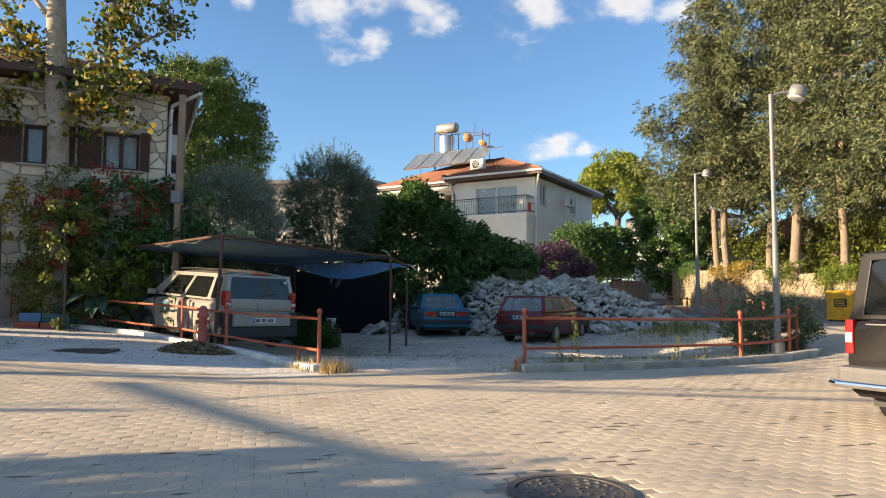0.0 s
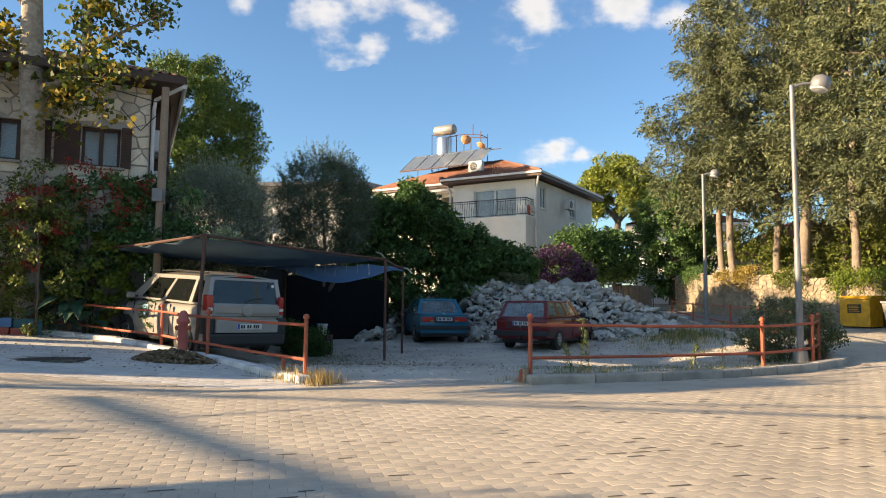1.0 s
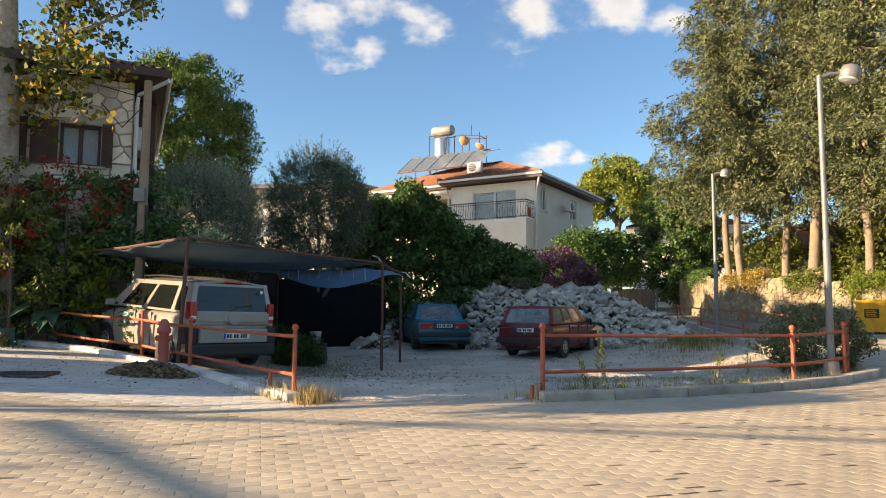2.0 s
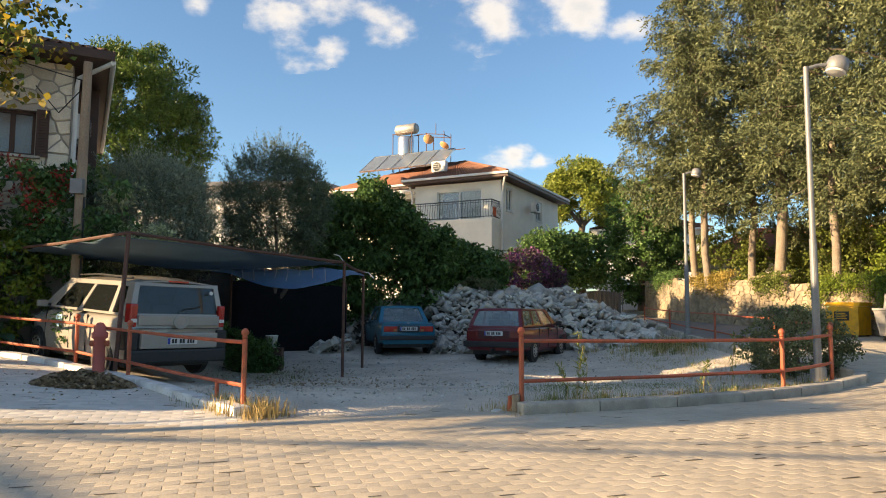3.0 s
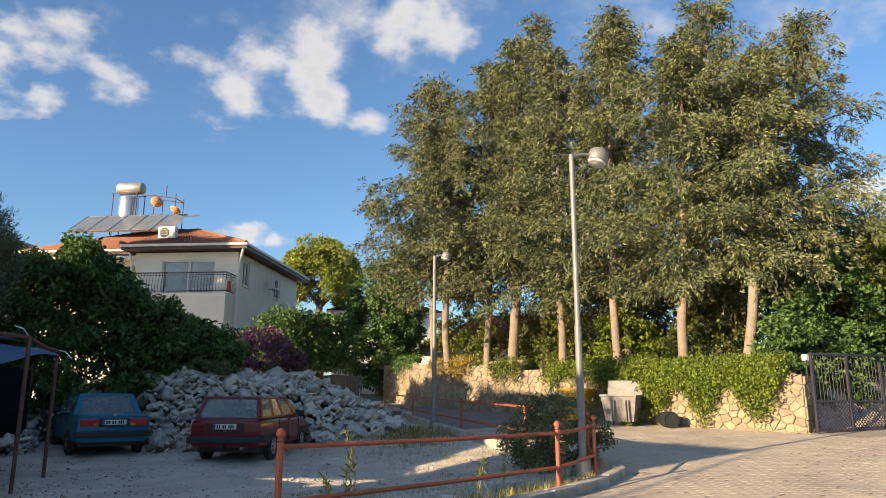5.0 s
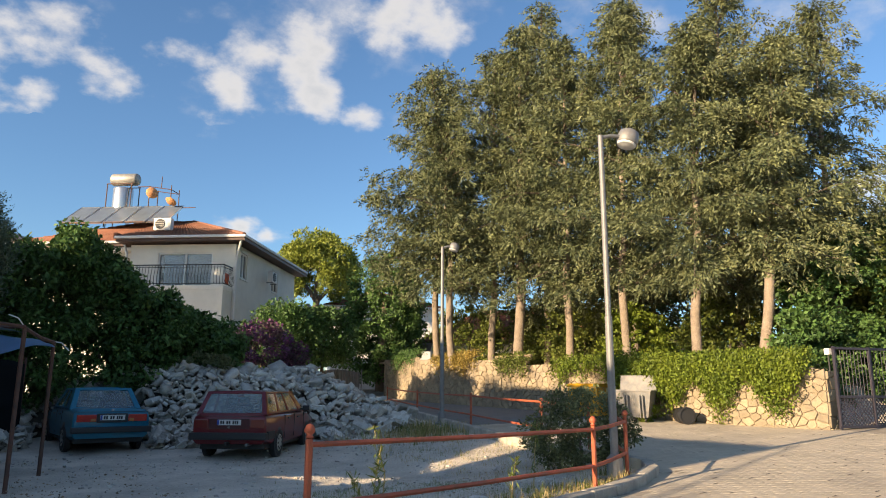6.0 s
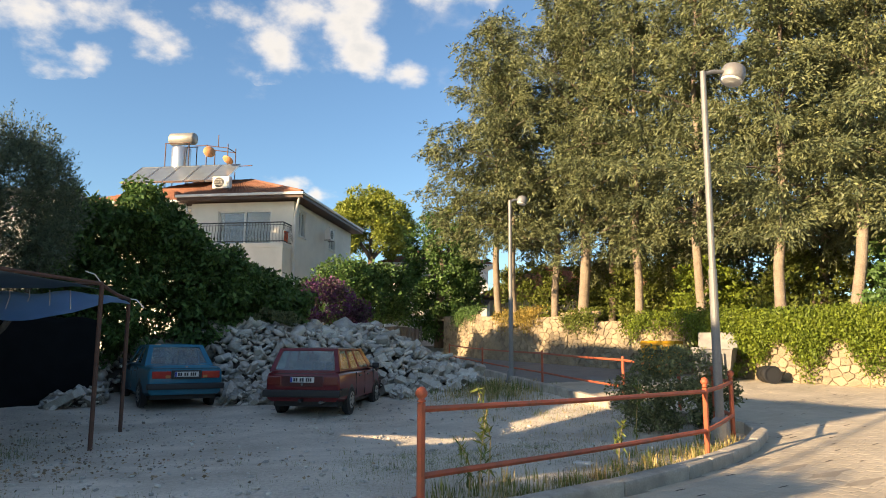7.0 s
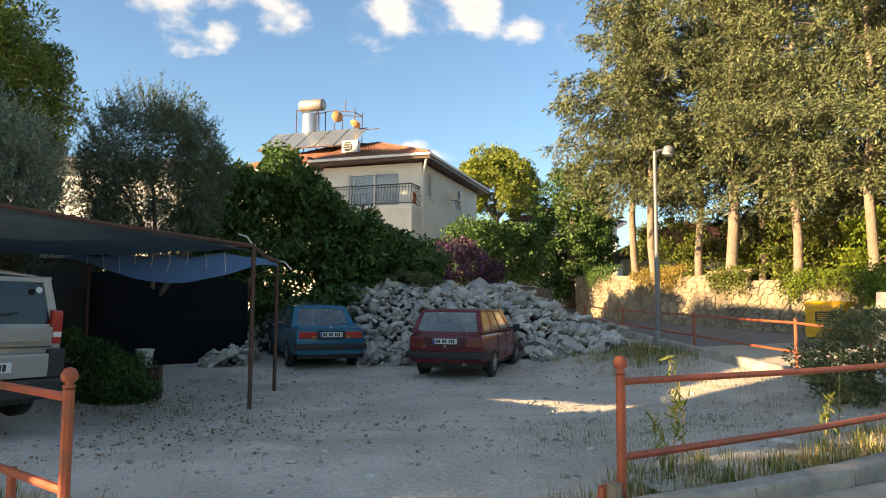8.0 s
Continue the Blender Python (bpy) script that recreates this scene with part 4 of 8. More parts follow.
def broad_tree(name, m, label, category, trunk_pts, trunk_r, limbs_, clump_list, leaf_mat, leaf_size, per, bark=None, width=0.5, droop=0.1, flat=0.75, group="", seed=3, crown_label="", spread=0.8):
    """A tree or tall shrub: trunk, limbs and a crown made of many leaf clumps."""
    global rng
    rng = np.random.default_rng(seed)
    random.seed(seed)
    t = thing(name, m, label, category, group)
    bark = bark or DARKBARK
    bm = bmesh.new()
    k = len(trunk_pts)
    tube(bm, trunk_pts, [trunk_r * (1.15 - 0.55 * i / max(1, k - 1)) for i in range(k)], 10)
    part("trunk", bm, bark, t, "", True)
    lb = bmesh.new()
    for p0, p1, r in limbs_:
        limb(lb, p0, p1, r, r * 0.3, 0.12)
    if limbs_:
        part("branching", lb, bark, t, "", True)
    c = np.array([q[:3] for q in clump_list])
    r = np.array([q[3] for q in clump_list])
    p, away = clumps(c, r, per, flat)
    adopt(leaves("crown", p, leaf_size, leaf_mat, away, width, spread, droop), t, crown_label)
    return t


def mound(x0, x1, y0, y1, zf, n, r, seed, base=0.0):
    """Clump centres filling a mass of shrubs whose top is zf(x, y)."""
    g = np.random.default_rng(seed)
    out = []
    for _ in range(n):
        x, y = g.uniform(x0, x1), g.uniform(y0, y1)
        top = zf(x, y)
        if top <= base + 0.2:
            continue
        f = g.random() ** 0.6
        out.append((x, y, base + (top - base) * f, r * g.uniform(0.6, 1.3)))
    return out


def shell(cx, cy, cz, rx, ry, rz, n, r, seed, low=-0.5):
    """Clump centres over the upper skin of a rounded crown, with a wandering outline."""
    g = np.random.default_rng(seed)
    out = []
    while len(out) < n:
        d = g.normal(size=3)
        d /= np.linalg.norm(d)
        if d[2] < low:
            continue
        w = 1 + 0.16 * noise.noise((d[0] * 2.3 + seed, d[1] * 2.3, d[2] * 2.3))
        q = (0.55 + 0.45 * g.random() ** 0.5) * w
        out.append((cx + d[0] * rx * q, cy + d[1] * ry * q, cz + d[2] * rz * q, r * g.uniform(0.65, 1.3)))
    return out


# cypresses on the terrace behind the wall
TERRACE = 2.35
for i, (x, y, top, bare, rad, lean, n) in enumerate([
        (13.6, 33.6, 16.6, 4.4, 4.6, (0.0, 0), 17000), (13.05, 31.0, 13.6, 3.8, 3.4, (-0.4, 0), 13000), (15.0, 31.0, 16.8, 4.6, 3.6, (0.3, 0), 14000),
        (15.3, 29.4, 17.6, 4.4, 3.4, (0.4, 0), 14000), (18.2, 31.5, 20.5, 3.0, 4.2, (0.2, 0), 15000), (15.7, 26.6, 15.8, 3.6, 3.2, (0.4, 0.2), 13000),
        (16.5, 24.4, 16.2, 3.4, 3.6, (0.5, 0), 15000), (19.4, 27.0, 18.8, 3.0, 4.0, (0.2, 0), 14000), (16.3, 20.9, 13.8, 3.0, 3.1, (1.0, 0.2), 15000),
        (20.4, 22.6, 17.0, 3.0, 3.8, (0.0, 0), 15000), (17.2, 19.2, 13.2, 3.4, 3.0, (2.2, 0.4), 14000), (22.4, 20.4, 15.9, 3.0, 3.6, (0.6, 0), 14000)]):
    cypress(x, y, TERRACE, top, bare - 0.6, rad, "tall cypress with bare pale trunk and drooping olive-green boughs", n, lean, 40 + i, 0.15 if i != 3 else 0.21)

# umbrella pine behind the stone house
broad_tree("stone_pine", Matrix.Translation((-13.5, 37.2, 0.6)) @ Matrix.Scale(1.22, 4), "broad dense stone pine behind the stone house", "tree",
           [(0, 0, 0), (0.2, 0, 3), (0.1, 0, 6)], 0.3, [((0.1, 0, 5.5), (2.0, 0.3, 8.0), 0.14), ((0.1, 0, 5.5), (-2.2, 0.4, 8.2), 0.14), ((0.1, 0, 5.5), (0.4, -1.8, 8.6), 0.12)],
           shell(0.0, 0, 7.3, 3.05, 3.0, 4.1, 330, 0.58, 11, -0.75), L_PINE, 0.18, 230, flat=0.8, width=0.3, droop=-0.2, seed=5, crown_label="dense bright green needles")
# far umbrella pine
broad_tree("stone_pine", Matrix.Translation((15.6, 60.0, 2.0)), "far yellow-green pine beyond the cream house", "tree",
           [(0, 0, 0), (-0.3, 0, 4), (0.2, 0, 7.0)], 0.4, [((0.1, 0, 6.5), (2.2, 0, 8.8), 0.2), ((0.1, 0, 6.5), (-2.0, 0.4, 9.0), 0.2), ((0, 0, 6), (0.3, 0, 10), 0.2)],
           shell(0.2, 0, 8.9, 3.5, 3.2, 3.3, 130, 0.85, 12, -0.6), L_FARPINE, 0.30, 230, flat=0.75, width=0.35, droop=-0.2, seed=6, crown_label="bright yellow-green needles")


def olive(x, y, z, rx, rz, cz, seed, label, lf):
    cl = shell(0, 0, cz, rx, rx * 0.9, rz * 0.9, 240, 0.36, seed, -0.92)
    t = broad_tree("olive_tree", Matrix.Translation((x, y, z)), label, "tree", [(0, 0, 0), (0.15, 0.05, 1.0), (0.05, 0.1, cz - rz * 0.5)], 0.17,
                   [((0.1, 0, 1.2), (rx * 0.6, 0.2, cz), 0.08), ((0.1, 0, 1.2), (-rx * 0.6, -0.2, cz + 0.3), 0.08), ((0.1, 0, 1.2), (0.0, -rx * 0.5, cz + 0.6), 0.07)],
                   cl, lf, 0.105, 160, width=0.27, droop=-0.35, flat=0.95, group="olive trees", seed=seed, crown_label="fine silvery grey-green leaves")
    # upright young shoots all over the crown
    g = np.random.default_rng(seed + 100)
    n = 620
    a = g.uniform(0, 2 * math.pi, n)
    el = g.uniform(-0.45, 1.0, n)
    q = np.sqrt(np.maximum(0.0, 1 - el ** 2))
    base = np.stack([rx * 0.88 * q * np.cos(a), rx * 0.8 * q * np.sin(a), cz + rz * 0.80 * el], 1) * 1.0
    d = unit(np.stack([0.55 * q * np.cos(a), 0.55 * q * np.sin(a), np.full(n, 0.9)], 1) + g.normal(size=(n, 3)) * 0.16)
    L = g.uniform(0.35, 0.85, n)
    k = 34
    s = np.linspace(0, 1, k)
    p = (base[:, None, :] + d[:, None, :] * (L[:, None] * s[None, :])[:, :, None]).reshape(-1, 3)
    adopt(leaves("young_growth", p + g.normal(size=p.shape) * 0.022, 0.075, lf, np.repeat(d, k, 0), 0.22, 0.5), t)
    return t


L_OLIVE_DARK = leafmat("dark olive leaves", (0.14, 0.175, 0.11), (0.08, 0.11, 0.065), vary=0.4)
olive(-6.3, 20.2, 0.3, 1.55, 1.85, 3.1, 21, "silvery olive tree beside the awning", L_OLIVE)
olive(-3.95, 24.2, 0.3, 1.6, 2.35, 4.1, 22, "tall dark grey-green olive tree behind the awning", L_OLIVE_DARK)

# oleander in front of the first olive; its sunlight is put into pale leaf colour
broad_tree("oleander", Matrix.Translation((-5.95, 18.3, 0.3)), "shrub by the awning with sunlight painted into its pale leaves", "shrub", [(0, 0, 0), (0, 0, 1.0), (0.1, 0, 1.8)], 0.06, [],
           shell(0, 0, 2.7, 0.85, 0.8, 1.3, 34, 0.28, 23, -0.8), leafmat("leaves with painted sunlight", (0.52, 0.53, 0.32), (0.33, 0.37, 0.19)), 0.12, 90, seed=23, width=0.3)

# the dark mass of shrubs behind the cars
def shrub_top(x, y):
    t = 4.6 + 1.3 * math.exp(-((x + 1.3) / 1.6) ** 2) - 0.35 * max(0.0, x - 0.5) * 1.25 + 0.55 * noise.noise((x * 0.9, y * 0.6, 2.0))
    return max(0.0, t)
for k, (xa, xb, ya, yb, n, lab) in enumerate([(-3.6, -0.6, 26.4, 29.5, 340, "tall dark green laurel behind the blue car"), (-0.9, 1.9, 26.8, 30.0, 330, "dense dark green fig shrub behind the rubble"), (1.5, 3.9, 27.4, 30.6, 260, "dark green lemon shrub beside the rubble")]):
    cl = mound(xa, xb, ya, yb, shrub_top, n, 0.40, 60 + k, 0.3)
    cx, cy = (xa + xb) / 2, (ya + yb) / 2
    cl = [(a - cx, b - cy, c, r) for a, b, c, r in cl]
    broad_tree("shrub", Matrix.Translation((cx, cy, 0)), lab, "shrub", [(0, 0, 0.1), (0.1, 0, 1.5), (0, 0.1, 3.0)], 0.14,
               [((0, 0, 1), (1.0, 0.2, 3.2), 0.06), ((0, 0, 1), (-1.0, -0.2, 3.4), 0.06)], cl, L_DARK, 0.18, 100, width=0.42, droop=0.45, group="shrubs behind the lot", seed=60 + k, crown_label="dark glossy leaves")
# shrubs below the cream house
for k, (x, y, rx, rz, cz, lf, lab) in enumerate([(7.3, 36.5, 1.7, 1.9, 2.9, L_DARK, "dark green tree below the cream house"), (9.3, 37.0, 1.5, 1.5, 2.9, L_DARK, "dark shrub by the corrugated gate"),
                                                  (-7.5, 26.5, 2.6, 1.6, 1.6, L_DARK, "dark undergrowth behind the awning"), (-9.8, 24.5, 2.0, 1.8, 1.9, L_DARK, "dark undergrowth by the stone house")]):
    broad_tree("shrub", Matrix.Translation((x, y, ground_z(x, y))), lab, "shrub", [(0, 0, 0), (0, 0, 1), (0.1, 0, cz)], 0.1, [],
               shell(0, 0, cz, rx, rx * 0.8, rz, 110, 0.45, 80 + k, -0.9), lf, 0.17, 95, group="shrubs behind the lot", seed=80 + k, droop=0.3)
broad_tree("bougainvillea", Matrix.Translation((5.4, 32.2, 0.7)), "purple flowering bougainvillea above the rubble", "shrub", [(0, 0, 0), (0, 0, 1), (0.1, 0, 1.8)], 0.08, [],
           shell(0, 0, 1.7, 1.65, 1.3, 1.6, 100, 0.36, 90, -0.8), leafmat("dusky bougainvillea leaves", (0.12, 0.045, 0.10), (0.05, 0.06, 0.035)), 0.13, 90, seed=90)
bo = bpy.data.objects["bougainvillea"]
p, aw = clumps(np.array([q[:3] for q in shell(0, 0, 1.75, 1.75, 1.4, 1.7, 60, 0.3, 91, -0.6)]), np.full(60, 0.3), 50)
adopt(leaves("blossom", p, 0.11, L_PURPLE, aw, 0.7, 0.8), bo, "purple bracts")
# ivy-clad tree by the wall's end
broad_tree("ivy_tree", Matrix.Translation((13.7, 40.6, 1.4)), "ivy-covered tree beside the lane wall", "tree", [(0, 0, 0), (0, 0, 2), (0.2, 0, 5)], 0.25, [((0, 0, 3), (0.9, 0.2, 6.0), 0.1), ((0, 0, 3), (-0.8, 0, 5.4), 0.1)],
           shell(0.2, 0, 3.7, 2.2, 1.8, 3.7, 210, 0.5, 92, -0.9), L_DARK, 0.19, 100, seed=92, droop=0.3)
broad_tree("conifer", Matrix.Translation((15.6, 43.0, 1.4)), "bright green feathery conifer beyond the wall", "tree", [(0, 0, 0), (0, 0, 3), (0, 0, 7)], 0.15, [],
           shell(0, 0, 4.6, 1.5, 1.4, 4.4, 120, 0.45, 93, -0.8), L_HEDGE, 0.24, 90, seed=93, droop=0.3, width=0.3)

# hedges and bushes on the terrace
def hedge(x, y, rx, ry, rz, cz, lf, label, n=90, per=80, seed=1, r=0.36, leaf=0.14, name="bush", group="bushes behind the wall"):
    return broad_tree(name, Matrix.Translation((x, y, TERRACE - 0.05)), label, "bush", [(0, 0, 0), (0, 0, cz * 0.5), (0.05, 0, cz)], 0.06, [],
                      shell(0, 0, cz, rx, ry, rz, n, r, seed, -0.95), lf, leaf, per, group=group, seed=seed, droop=0.15)
hedge(15.6, 34.2, 2.0, 1.2, 1.9, 1.3, L_HEDGE, "sunlit yellow-green bush on the terrace", seed=101)
hedge(17.0, 32.6, 2.0, 1.2, 1.9, 1.3, L_HEDGE, "yellow-flecked citrus bush behind the wall", seed=102)
hedge(18.2, 28.8, 2.0, 1.3, 1.7, 1.2, L_HEDGE, "yellow-flecked citrus bush behind the wall", seed=103)
hedge(17.6, 25.0, 1.5, 1.2, 1.3, 0.9, L_IVY, "sunlit green bush behind the wall", seed=104)
hedge(19.0, 22.0, 1.8, 1.3, 1.6, 1.0, L_HEDGE, "green bush under the cypresses", seed=105)
hedge(20.5, 19.0, 2.0, 1.5, 2.4, 1.8, L_DARK, "dark leafy bush by the gate", seed=106, n=130, leaf=0.18)
for k, (x, y, r, h) in enumerate([(23.5, 18.0, 2.6, 3.6), (27.0, 19.5, 3.2, 4.4), (25.5, 25.0, 3.2, 4.0), (23.5, 30.0, 3.0, 4.0), (24.5, 36.0, 3.0, 4.4), (30.5, 24.0, 3.5, 5.0), (21.5, 34.5, 2.4, 3.0)]):
    broad_tree("garden_tree", Matrix.Translation((x, y, 1.0)), "dark leafy garden tree behind the gate", "tree", [(0, 0, 0), (0.1, 0, h * 0.5), (0, 0, h)], 0.16, [((0, 0, h * 0.4), (r * 0.5, 0, h), 0.07)],
               shell(0, 0, h, r, r * 0.9, h * 0.75, 130, 0.62, 110 + k, -0.95), L_DARK if k % 2 else L_HEDGE, 0.22, 85, group="garden trees", seed=110 + k, droop=0.25)


def ivy_curtain(x0, y0, x1, y1, ztop, hang, n, seed, lf, label, out=0.25):
    """Creepers that spill over the wall's top and hang down in strands."""
    g = np.random.default_rng(seed)
    global rng
    rng = g
    s = g.random(n // 26)
    L = hang * (0.35 + 0.75 * g.random(len(s))) * (0.75 + 0.35 * np.sin(s * 23 + seed))
    d = np.array([x1 - x0, y1 - y0]); nrm = np.array([d[1], -d[0]]); nrm = nrm / np.linalg.norm(nrm)
    if nrm[0] > 0:
        nrm = -nrm
    pts = []
    for si, Li in zip(s, L):
        base = np.array([x0 + d[0] * si, y0 + d[1] * si])
        t = g.random(26)
        o = out * (0.35 + 0.65 * np.sin(np.clip(t, 0, 1) * 1.9)) * g.uniform(0.6, 1.2)
        q = np.empty((26, 3))
        q[:, :2] = base + nrm * (o - 0.25 * (t < 0.25))[:, None] + g.normal(size=(26, 2)) * 0.09
        q[:, 2] = ztop + 0.30 * (1 - t) * g.random(26) - Li * t + 0.12
        pts.append(q)
    p = np.concatenate(pts)
    e = thing("creeper", Matrix(), label, "climbing plant", "creepers on the wall")
    adopt(leaves("foliage", p, 0.078, lf, np.tile(np.array([[nrm[0] * 0.4, nrm[1] * 0.4, -0.8]]), (len(p), 1)), 0.6, 0.6), e)
    st = bmesh.new()
    for si, Li in list(zip(s, L))[:40]:
        b = np.array([x0 + d[0] * si, y0 + d[1] * si]) + nrm * out * 0.5
        tube(st, [(b[0] - nrm[0] * 0.3, b[1] - nrm[1] * 0.3, ztop + 0.1), (b[0], b[1], ztop), (b[0] + nrm[0] * 0.05, b[1], ztop - Li * 0.8)], [0.012, 0.01, 0.006], 4)
    part("stems", st, DARKBARK, e)["kind"] = "stuff"

# ---------------------------------------------------------------- retaining wall along the lane


def wall_top(y):
    return 2.0 + 0.35 * smooth_step(17, 25, y) + 0.65 * smooth_step(25, 38, y)


lane_wall = thing("wall_lane", Matrix(), "old retaining wall of rough limestone along the lane", "wall", kind="structure")
cores, wall_blocks = [], []
for (x0, y0), (x1, y1) in zip(WALL_R, WALL_R[1:]):
    L = math.hypot(x1 - x0, y1 - y0)
    ang = math.atan2(y0 - y1, x0 - x1)          # x runs towards the viewer so that the outside is -y
    m = Matrix.Translation((x1, y1, 0)) @ Matrix.Rotation(ang, 4, "Z")
    zb = min(ground_z(x0, y0), ground_z(x1, y1)) - 0.2
    zt = (wall_top(y0) + wall_top(y1)) / 2
    bm = bx(0, -0.0, zb, L, 0.55, zt)
    for v in bm.verts:
        if v.co.z > 1.5:
            v.co.z = wall_top(y1 + (y0 - y1) * v.co.x / L)
    o2 = part("core", bm, MORTAR, lane_wall)
    o2.matrix_world = m
    wall_blocks.append((m, L, zb + 0.1, zt, y0))
terrace = sheet("terrace", spaced((12.9, 17.0, 0.7), (17.0, 45, 1.4)), spaced((16.6, 20, 0.5), (20, 60, 2.0)), lambda x, y: (TERRACE + 0.03 * max(0, y - 25) + 0.1 * noise.noise((x * 0.4, y * 0.4, 1))) * (smooth_step(16.8, 18.4, y) if x > 16.0 else 1.0) + (0.0 if x <= 16.0 else 0.55 * (1 - smooth_step(16.8, 18.4, y))), DIRT)
for v in terrace.data.vertices:
    if v.co.x < line_x(WALL_R, min(38.4, v.co.y)) + 0.35:
        v.co.x = line_x(WALL_R, min(38.4, v.co.y)) + 0.35
        v.co.z = wall_top(v.co.y) - 0.08
tagged(terrace, "leaf-strewn earth of the terrace behind the wall", "ground", kind="structure")
ivy_curtain(15.75, 16.9, 14.55, 22.3, 2.25, 1.45, 38000, 5, L_IVY, "bright green creeper spilling over the wall", 0.45)
ivy_curtain(14.6, 21.5, 14.0, 25.0, 2.35, 0.8, 4200, 6, L_IVY, "green creeper above the bins")
ivy_curtain(13.8, 26.4, 13.55, 28.0, 2.55, 0.75, 2200, 7, L_HEDGE, "creeper hanging over the wall")
ivy_curtain(13.35, 29.4, 12.95, 32.2, 2.75, 0.9, 3000, 8, leafmat("dry golden creeper", (0.38, 0.27, 0.07), (0.24, 0.19, 0.05)), "dry golden creeper on the wall")
ivy_curtain(12.95, 34.0, 12.9, 36.5, 3.0, 0.9, 2400, 9, L_DARK, "dark creeper over the wall's end")

# ---------------------------------------------------------------- street lamps, poles


def street_lamp(x, y, h, arm, head, label, yaw=0.0, r=0.085):
    e = thing("street_lamp", Matrix.Translation((x, y, ground_z(x, y))) @ Matrix.Rotation(yaw, 4, "Z"), label, "street lamp", "street lamps")
    part("base_plate", lathe([(0.20, -0.05), (0.20, 0.03), (0.13, 0.05), (0.12, 0.30), (r, 0.36)], 16), GALV, e)
    part("pole", tb([(0, 0, 0.05), (0, 0, h * 0.45), (0, 0, h * 0.451), (0, 0, h)], [r, r * 0.92, r * 0.75, r * 0.68], 14), GALV, e, "grey tapered steel pole")
    part("arm", tb([(0, 0, h - 0.04), (arm * 0.5, 0, h + 0.02), (arm, 0, h + 0.03)], r * 0.5, 10), GALV, e)
    s = head
    hd = part("lamp_head", lathe([(0.02, 0.20 * s), (0.13 * s, 0.20 * s), (0.22 * s, 0.14 * s), (0.25 * s, 0.0), (0.24 * s, -0.15 * s), (0.23 * s, -0.16 * s)], 20, pose(arm + 0.2 * s, 0, h + 0.02, 0, 18, 0)), GALV, e, "round drum-shaped grey lamp housing", True)
    part("lens", lathe([(0.225 * s, -0.155 * s), (0.2 * s, -0.20 * s), (0.05 * s, -0.22 * s)], 20, pose(arm + 0.2 * s, 0, h + 0.02, 0, 18, 0)), WHITE, hd, "milky lens")
    return e


street_lamp(6.72, 13.7, 5.35, 0.38, 0.72, "grey steel street lamp with a drum head by the kerb", radians(-8), 0.062)
street_lamp(8.95, 23.8, 5.25, 0.26, 0.62, "slim grey street lamp beside the lane", radians(-10), 0.07)
street_lamp(11.7, 50.0, 5.6, 0.3, 0.8, "distant street lamp down the lane", radians(-10), 0.06)

pole = thing("utility_pole", Matrix.Translation((-6.55, 17.0, ground_z(-6.55, 17.0) - 0.1)), "weathered wooden utility pole with a grey box", "pole")
part("shaft", tb([(0, 0, 0), (0.0, 0, 3), (0.02, 0, 6.1)], [0.12, 0.105, 0.085], 12), POLEWOOD, pole)
part("meter_box", bx(-0.12, -0.22, 3.35, 0.12, -0.09, 3.65, 0.01), GALV, pole, "small grey junction box")
part("conduit", tb([(0.10, -0.06, 0.3), (0.11, -0.06, 3.3)], 0.022, 6), BLACK, pole)
part("cable", tb([(0, 0, 5.7), (-1.2, -0.5, 5.95), (-2.6, -1.6, 6.3), (-5.0, -3.4, 7.0)], 0.012, 5), BLACK, pole, "black overhead cable")
part("cable", tb([(-0.1, 0, 5.5), (-0.8, 0.6, 5.2), (-1.5, 1.0, 5.9)], 0.012, 5), BLACK, pole)

# ---------------------------------------------------------------- railings


def finial_post(parent, x, y, h, r=0.032, ball=True, z=None):
    z = ground_z(x, y) if z is None else z
    p = part("post", tb([(x, y, z - 0.1), (x, y, z + h)], r, 8), RUST, parent)
    if ball:
        part("finial", lathe([(0.012, h), (0.034, h + 0.01), (0.034, h + 0.022), (0.02, h + 0.03), (0.045, h + 0.055), (0.048, h + 0.08), (0.03, h + 0.115), (0.004, h + 0.125)], 12, Matrix.Translation((x, y, z))), RUST, p, "", True)
    return p


def railing(name, posts, label, heights, r=0.026, ball=True):
    """Posts (x, y, height) joined by rails at fractions of the post height."""
    e = thing(name, Matrix(), label, "fence", "fences")
    for x, y, h in posts:
        finial_post(e, x, y, h, ball=ball)
    for (x0, y0, h0), (x1, y1, h1) in zip(posts, posts[1:]):
        for f in heights:
            a, b = (x0, y0, ground_z(x0, y0) + h0 * f), (x1, y1, ground_z(x1, y1) + h1 * f)
            part("rail", tb([a, ((a[0] + b[0]) / 2, (a[1] + b[1]) / 2, (a[2] + b[2]) / 2 - 0.012), b], r, 6), RUST, e)
    return e


f1 = railing("railing", [(1.36, 11.25, 0.93), (5.55, 12.72, 0.86), (6.95, 13.70, 0.86), (7.65, 14.75, 0.86)], "orange-red painted pipe railing on the kerb", (0.42, 0.95))
part("foot", tb([(1.28, 11.2, 0.12), (1.28, 11.2, 0.42)], 0.05, 8), POLEWOOD, f1, "old wooden stump beside the post")
part("foot", tb([(1.20, 11.25, 0.12), (1.22, 11.25, 0.38), (1.34, 11.25, 0.40)], 0.032, 8), RUST, f1)
f2 = railing("railing", [(-2.0, 11.3, 0.90), (-4.35, 14.0, 0.86), (-5.75, 15.35, 0.86), (-8.4, 16.75, 0.80), (-10.6, 17.05, 0.70)], "bent orange-red pipe railing beside the parked van", (0.38, 0.95))
